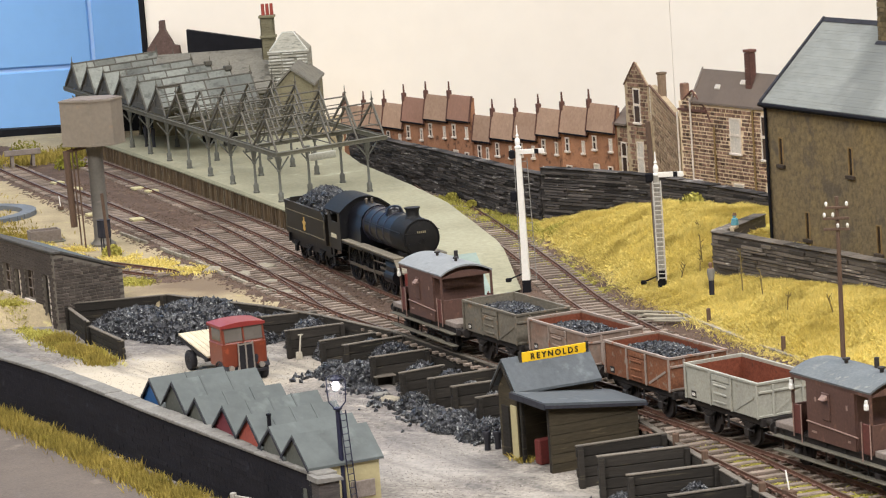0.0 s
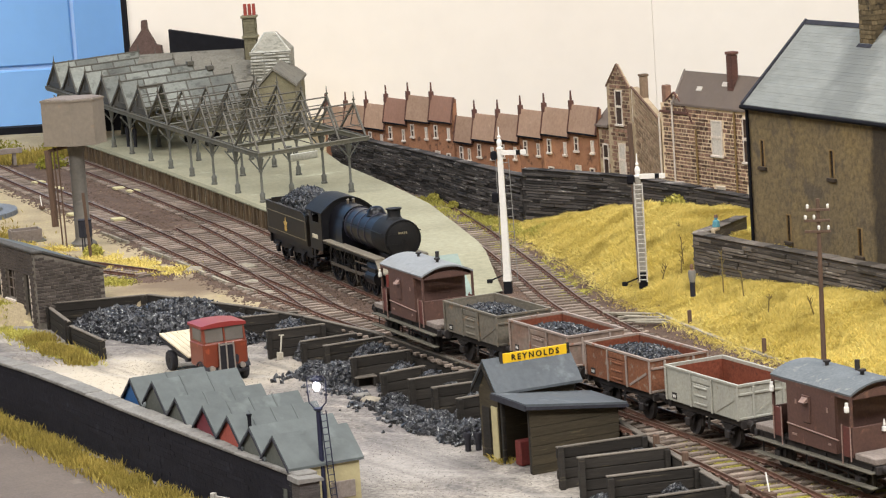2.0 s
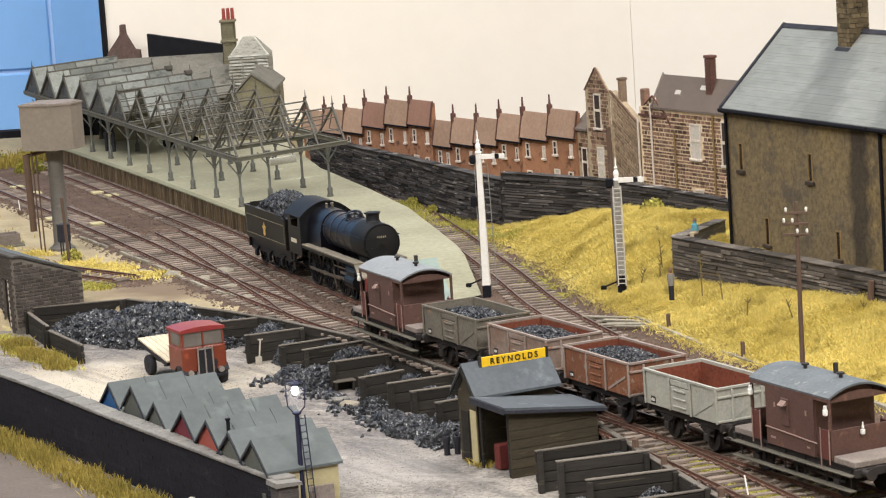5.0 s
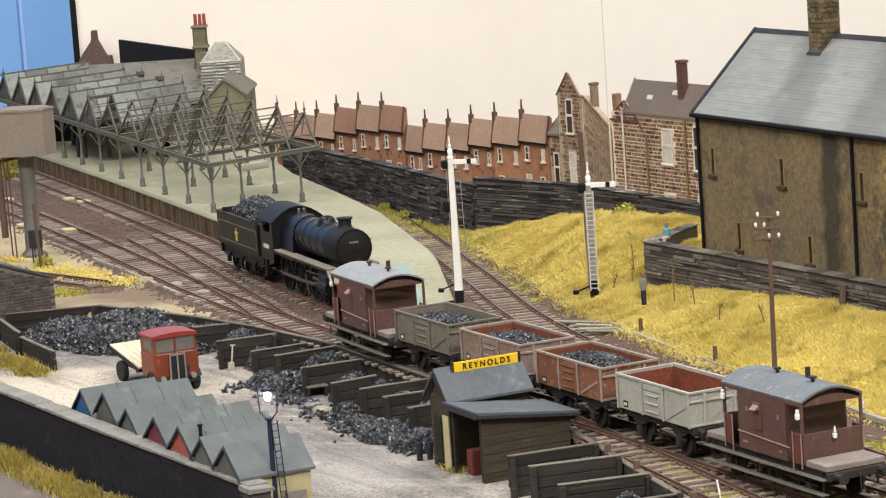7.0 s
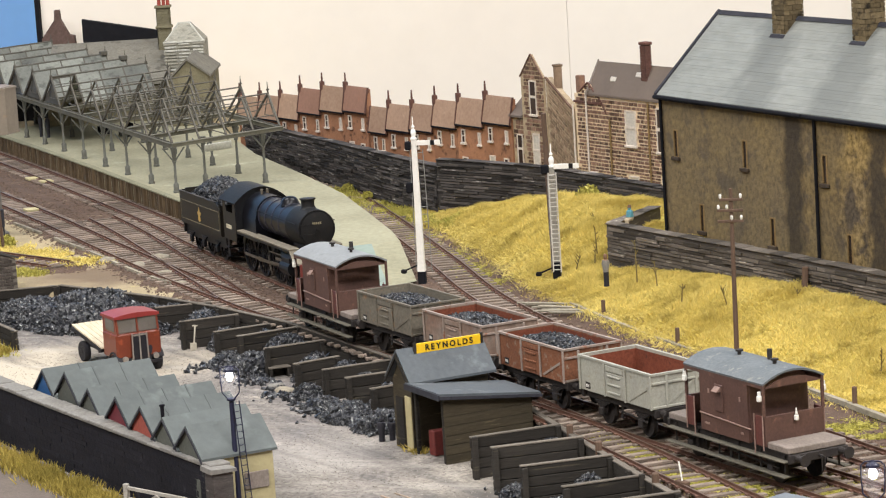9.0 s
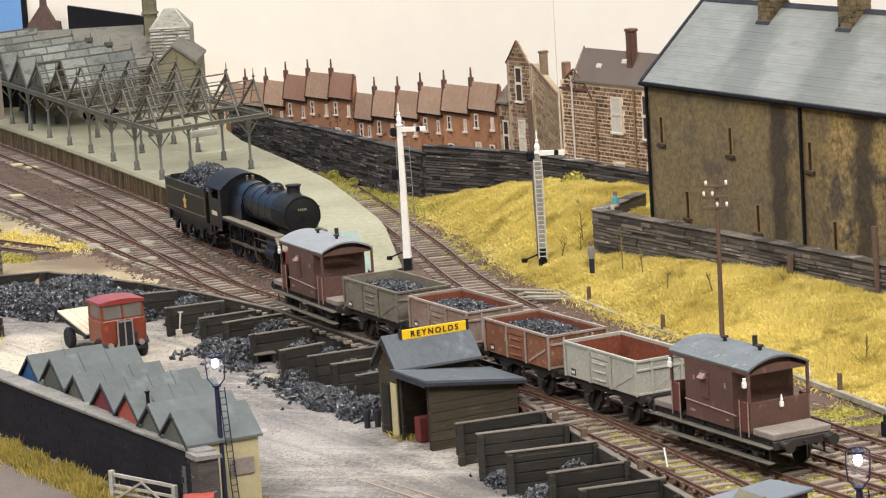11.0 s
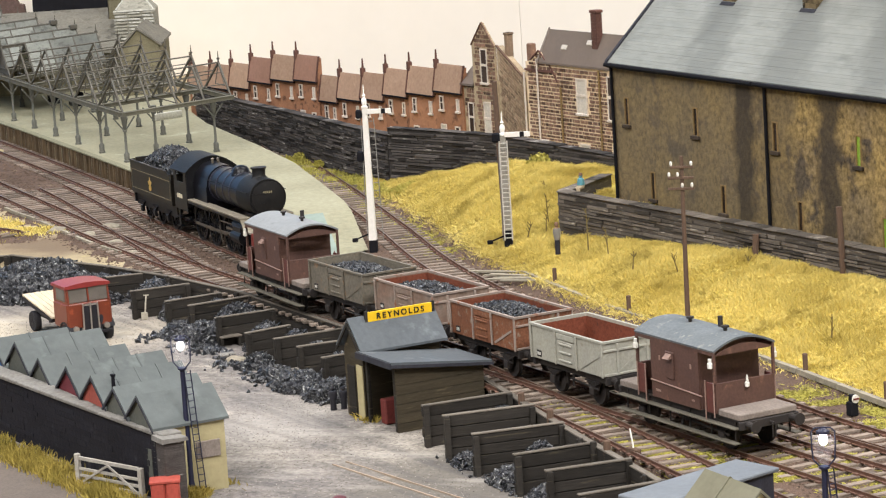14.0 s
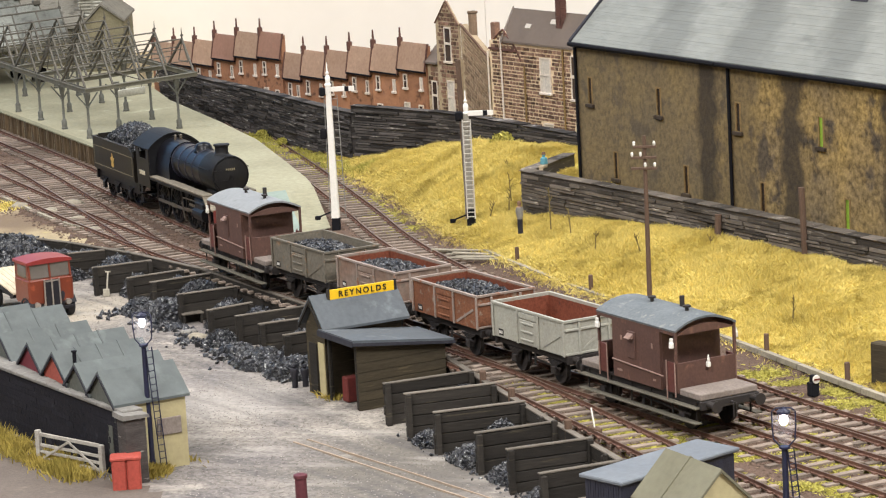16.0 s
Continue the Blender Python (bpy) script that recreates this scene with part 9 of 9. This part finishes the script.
# shovel against a bin wall, loose boards and stones
bm = bmesh.new()
rod(bm, (-13.7, 126.7, -1.2), (-13.6, 126.95, -0.25), 0.04, 6)
bbox(bm, -13.85, -13.55, 126.6, 126.68, -1.3, -0.95, 0.02)
beam(bm, (-13.72, 126.97, -0.22), (-13.48, 126.97, -0.22), 0.05, 0.05)
single("shovel", bm, KERB, "grey shovel leaning on a coal bin", "shovel")
rnd = random.Random(15)
for x, y, z, s in ((-8.9, 116.4, -1.3, 0.36), (-17.4, 147.3, -0.25, 0.5), (-18.3, 145.5, -0.25, 0.4), (-20.2, 147.6, -0.25, 0.45), (-16.6, 142.6, -0.25, 0.3), (-15.5, 139.0, -0.25, 0.3), (10.2, 103.9, -0.1, 0.35)):
    bm = bmesh.new()
    bmesh.ops.create_icosphere(bm, subdivisions=2, radius=s)
    for v in bm.verts:
        v.co = Vector((v.co.x * 1.4, v.co.y, v.co.z * 0.55)) * (1 + 0.25 * noise.noise(v.co * 3 + Vector((x, y, 0))))
    ob = single("loose_stone", bm, OLDSTONE, "pale flat-topped loose stone", "stone", "loose stones")
    ob.matrix_world = pose(x * M, y * M, z * M, 0, 0, rnd.uniform(0, 360))
# low timber trunking beside the branch line
line = chain([(3.6, 125.6), (6.9, 116.3), (11.9, 104.4), (15.9, 93.9), (20, 84.5)], 1.5)
edging = tagged(new("lineside_edging"), "low pale timber trunking along the foot of the bank", "trunking", kind="structure")
for (x, y, h), (x2, y2, _) in zip(line, line[1:]):
    b = bmesh.new()
    beam(b, (x, y, -0.02), (x2 - 0.06 * math.cos(h), y2 - 0.06 * math.sin(h), -0.02), 0.22, 0.2)
    part("plank", b, TRUNKING, edging)
for x, y in ((4.9, 122.3), (7.6, 114.9), (13.1, 101.6), (15.2, 96.2), (17.2, 91.6)):
    p = bmesh.new()
    bbox(p, x - 0.09, x + 0.09, y - 0.08, y + 0.08, -0.3, 0.7, 0.03)
    single("wire_post", p, POLEWOOD, "short weathered signal wire post", "post", "wire posts")


def ground_signal(x, y):
    g = thing("ground_signal", x, y, -0.2, -60, "small ground signal with white disc beside the track", "signal")
    bm = bmesh.new()
    bbox(bm, -0.16, 0.16, -0.16, 0.16, 0, 0.5, 0.03)
    bbox(bm, -0.1, 0.1, -0.1, 0.1, 0.5, 0.75, 0.03)
    part("case", bm, NEARBLACK, g)
    bm = bmesh.new()
    rod(bm, (0.17, 0, 0.62), (0.22, 0, 0.62), 0.15, 14)
    d = part("disc", bm, WHITE, g)
    bm = bmesh.new()
    beam(bm, (0.235, -0.13, 0.62), (0.235, 0.13, 0.62), 0.02, 0.06)
    part("stripe", bm, RED, d)


ground_signal(13.84, 95.2)
bm = bmesh.new()
bbox(bm, -1.3, 1.3, -0.25, 0.25, -0.2, 1.35, 0.04)
ob = single("trackside_bin", bm, SHEDWOOD, "brown timber trackside box at the bank foot", "box")
ob.matrix_world = pose(16.9 * M, 94.9 * M, 0.1 * M, 0, 0, -55)


def point_lever(x, y):
    p = thing("point_lever", x, y, -0.15, -62, "hand point lever with white handle on a timber", "lever", "point levers")
    bm = bmesh.new()
    bbox(bm, -0.3, 0.3, -0.12, 0.12, 0, 0.22, 0.03)
    part("lever_box", bm, POLEWOOD, p)
    bm = bmesh.new()
    rod(bm, (0, 0, 0.2), (-0.18, 0, 0.85), 0.03, 6)
    part("handle", bm, WHITE, p)


point_lever(5.98, 91.5)
point_lever(-33.3, 175.5)
for x, y in ((2.55, 99.6), (3.45, 96.7), (5.1, 91.6)):
    p = bmesh.new()
    bbox(p, x - 0.12, x + 0.12, y - 0.11, y + 0.11, -0.4, 0.36, 0.03)
    single("bin_post", p, POLEWOOD, "stubby weathered post behind the coal bins", "post", "bin posts")
# turntable rim, far left
bm = bmesh.new()
seg = 40
for i in range(seg):
    a, b = 2 * math.pi * i / seg, 2 * math.pi * (i + 1) / seg
    m = Matrix.Translation((-39.2 + 4.0 * math.cos(a), 174.5 + 4.0 * math.sin(a), -0.15)) @ Matrix.Rotation(a, 4, "Z")
    bbox(bm, -0.45, 0.45, -0.3, 0.3, -0.3, 0.22, 0.03, m)
single("turntable_wall", bm, FELTBLUE, "round blue-grey kerb wall of a sunken turntable", "turntable", kind="structure")

# a loose stack of old timbers at the foot of the bank
rnd = random.Random(44)
for k in range(7):
    bm = bmesh.new()
    ln = rnd.uniform(2.4, 3.8)
    bbox(bm, -ln / 2, ln / 2, -0.09, 0.09, 0, 0.08, 0.02)
    ob = single("old_timber", bm, TRUNKING, "weathered grey loose timber beside the branch line", "timber", "old timbers")
    x, y = 2.6 + 0.22 * k, 126.6 - 0.5 * k
    ob.matrix_world = pose(x * M, y * M, (height(x, y) + 0.02 + 0.08 * (k % 2)) * M, 0, 0, -14 + rnd.uniform(-14, 10))

# pale edging between the loop line and the yard
edging = tagged(new("siding_edging"), "low pale edging along the outer sleepers of the loop line", "edging", kind="structure")
run = chain([(-27.6, 163.4), (-24.35, 156.6), (-21.25, 150.1), (-18.35, 143.5), (-15.7, 138.4)], 1.3)
rnd = random.Random(46)
for (x, y, h), (x2, y2, _) in zip(run, run[1:]):
    if rnd.random() < 0.12:
        continue
    bm = bmesh.new()
    w = rnd.uniform(-0.05, 0.05)
    beam(bm, (x + w, y, -0.17), (x2 + w - 0.08 * math.cos(h), y2 - 0.08 * math.sin(h), -0.17), 0.16, 0.16)
    part("plank", bm, TRUNKING, edging)
# pale foot-crossing boards between the rails
PALEBOARD = mat("pale_yellow_board", "c8bd94", "b0a67e", 1.5, 0.9, 0.2)
for x, y, yaw in ((-29.6, 183.6, -66), (-28.4, 181.7, -66), (-27.4, 168.6, -66), (-36.0, 189.4, -60), (-34.1, 185.4, -60), (-30.7, 172.1, -66)):
    bm = bmesh.new()
    bbox(bm, -0.45, 0.45, -0.38, 0.38, -0.2, -0.06, 0.02)
    ob = single("crossing_board", bm, PALEBOARD, "small pale yellow board laid between the rails", "board", "crossing boards")
    ob.matrix_world = pose(x * M, y * M, 0, 0, 0, yaw)
# an old plate rail sunk in the yard
PLATE = mat("rusty_plate_rail", "a5937f", "8a7a6a", 1.5, 0.8, 0.3, c3="a87e58")
for o, w in ((0.0, 0.07), (0.55, 0.05)):
    bm = bmesh.new()
    beam(bm, (-4.3 + o * NX, 97.2 + o * NY, -1.29), (2.2 + o * NX, 87.4 + o * NY, -1.29), w, 0.08)
    single("plate_rail", bm, PLATE, "worn rusty plate rail sunk in the yard", "rail", "plate rails")
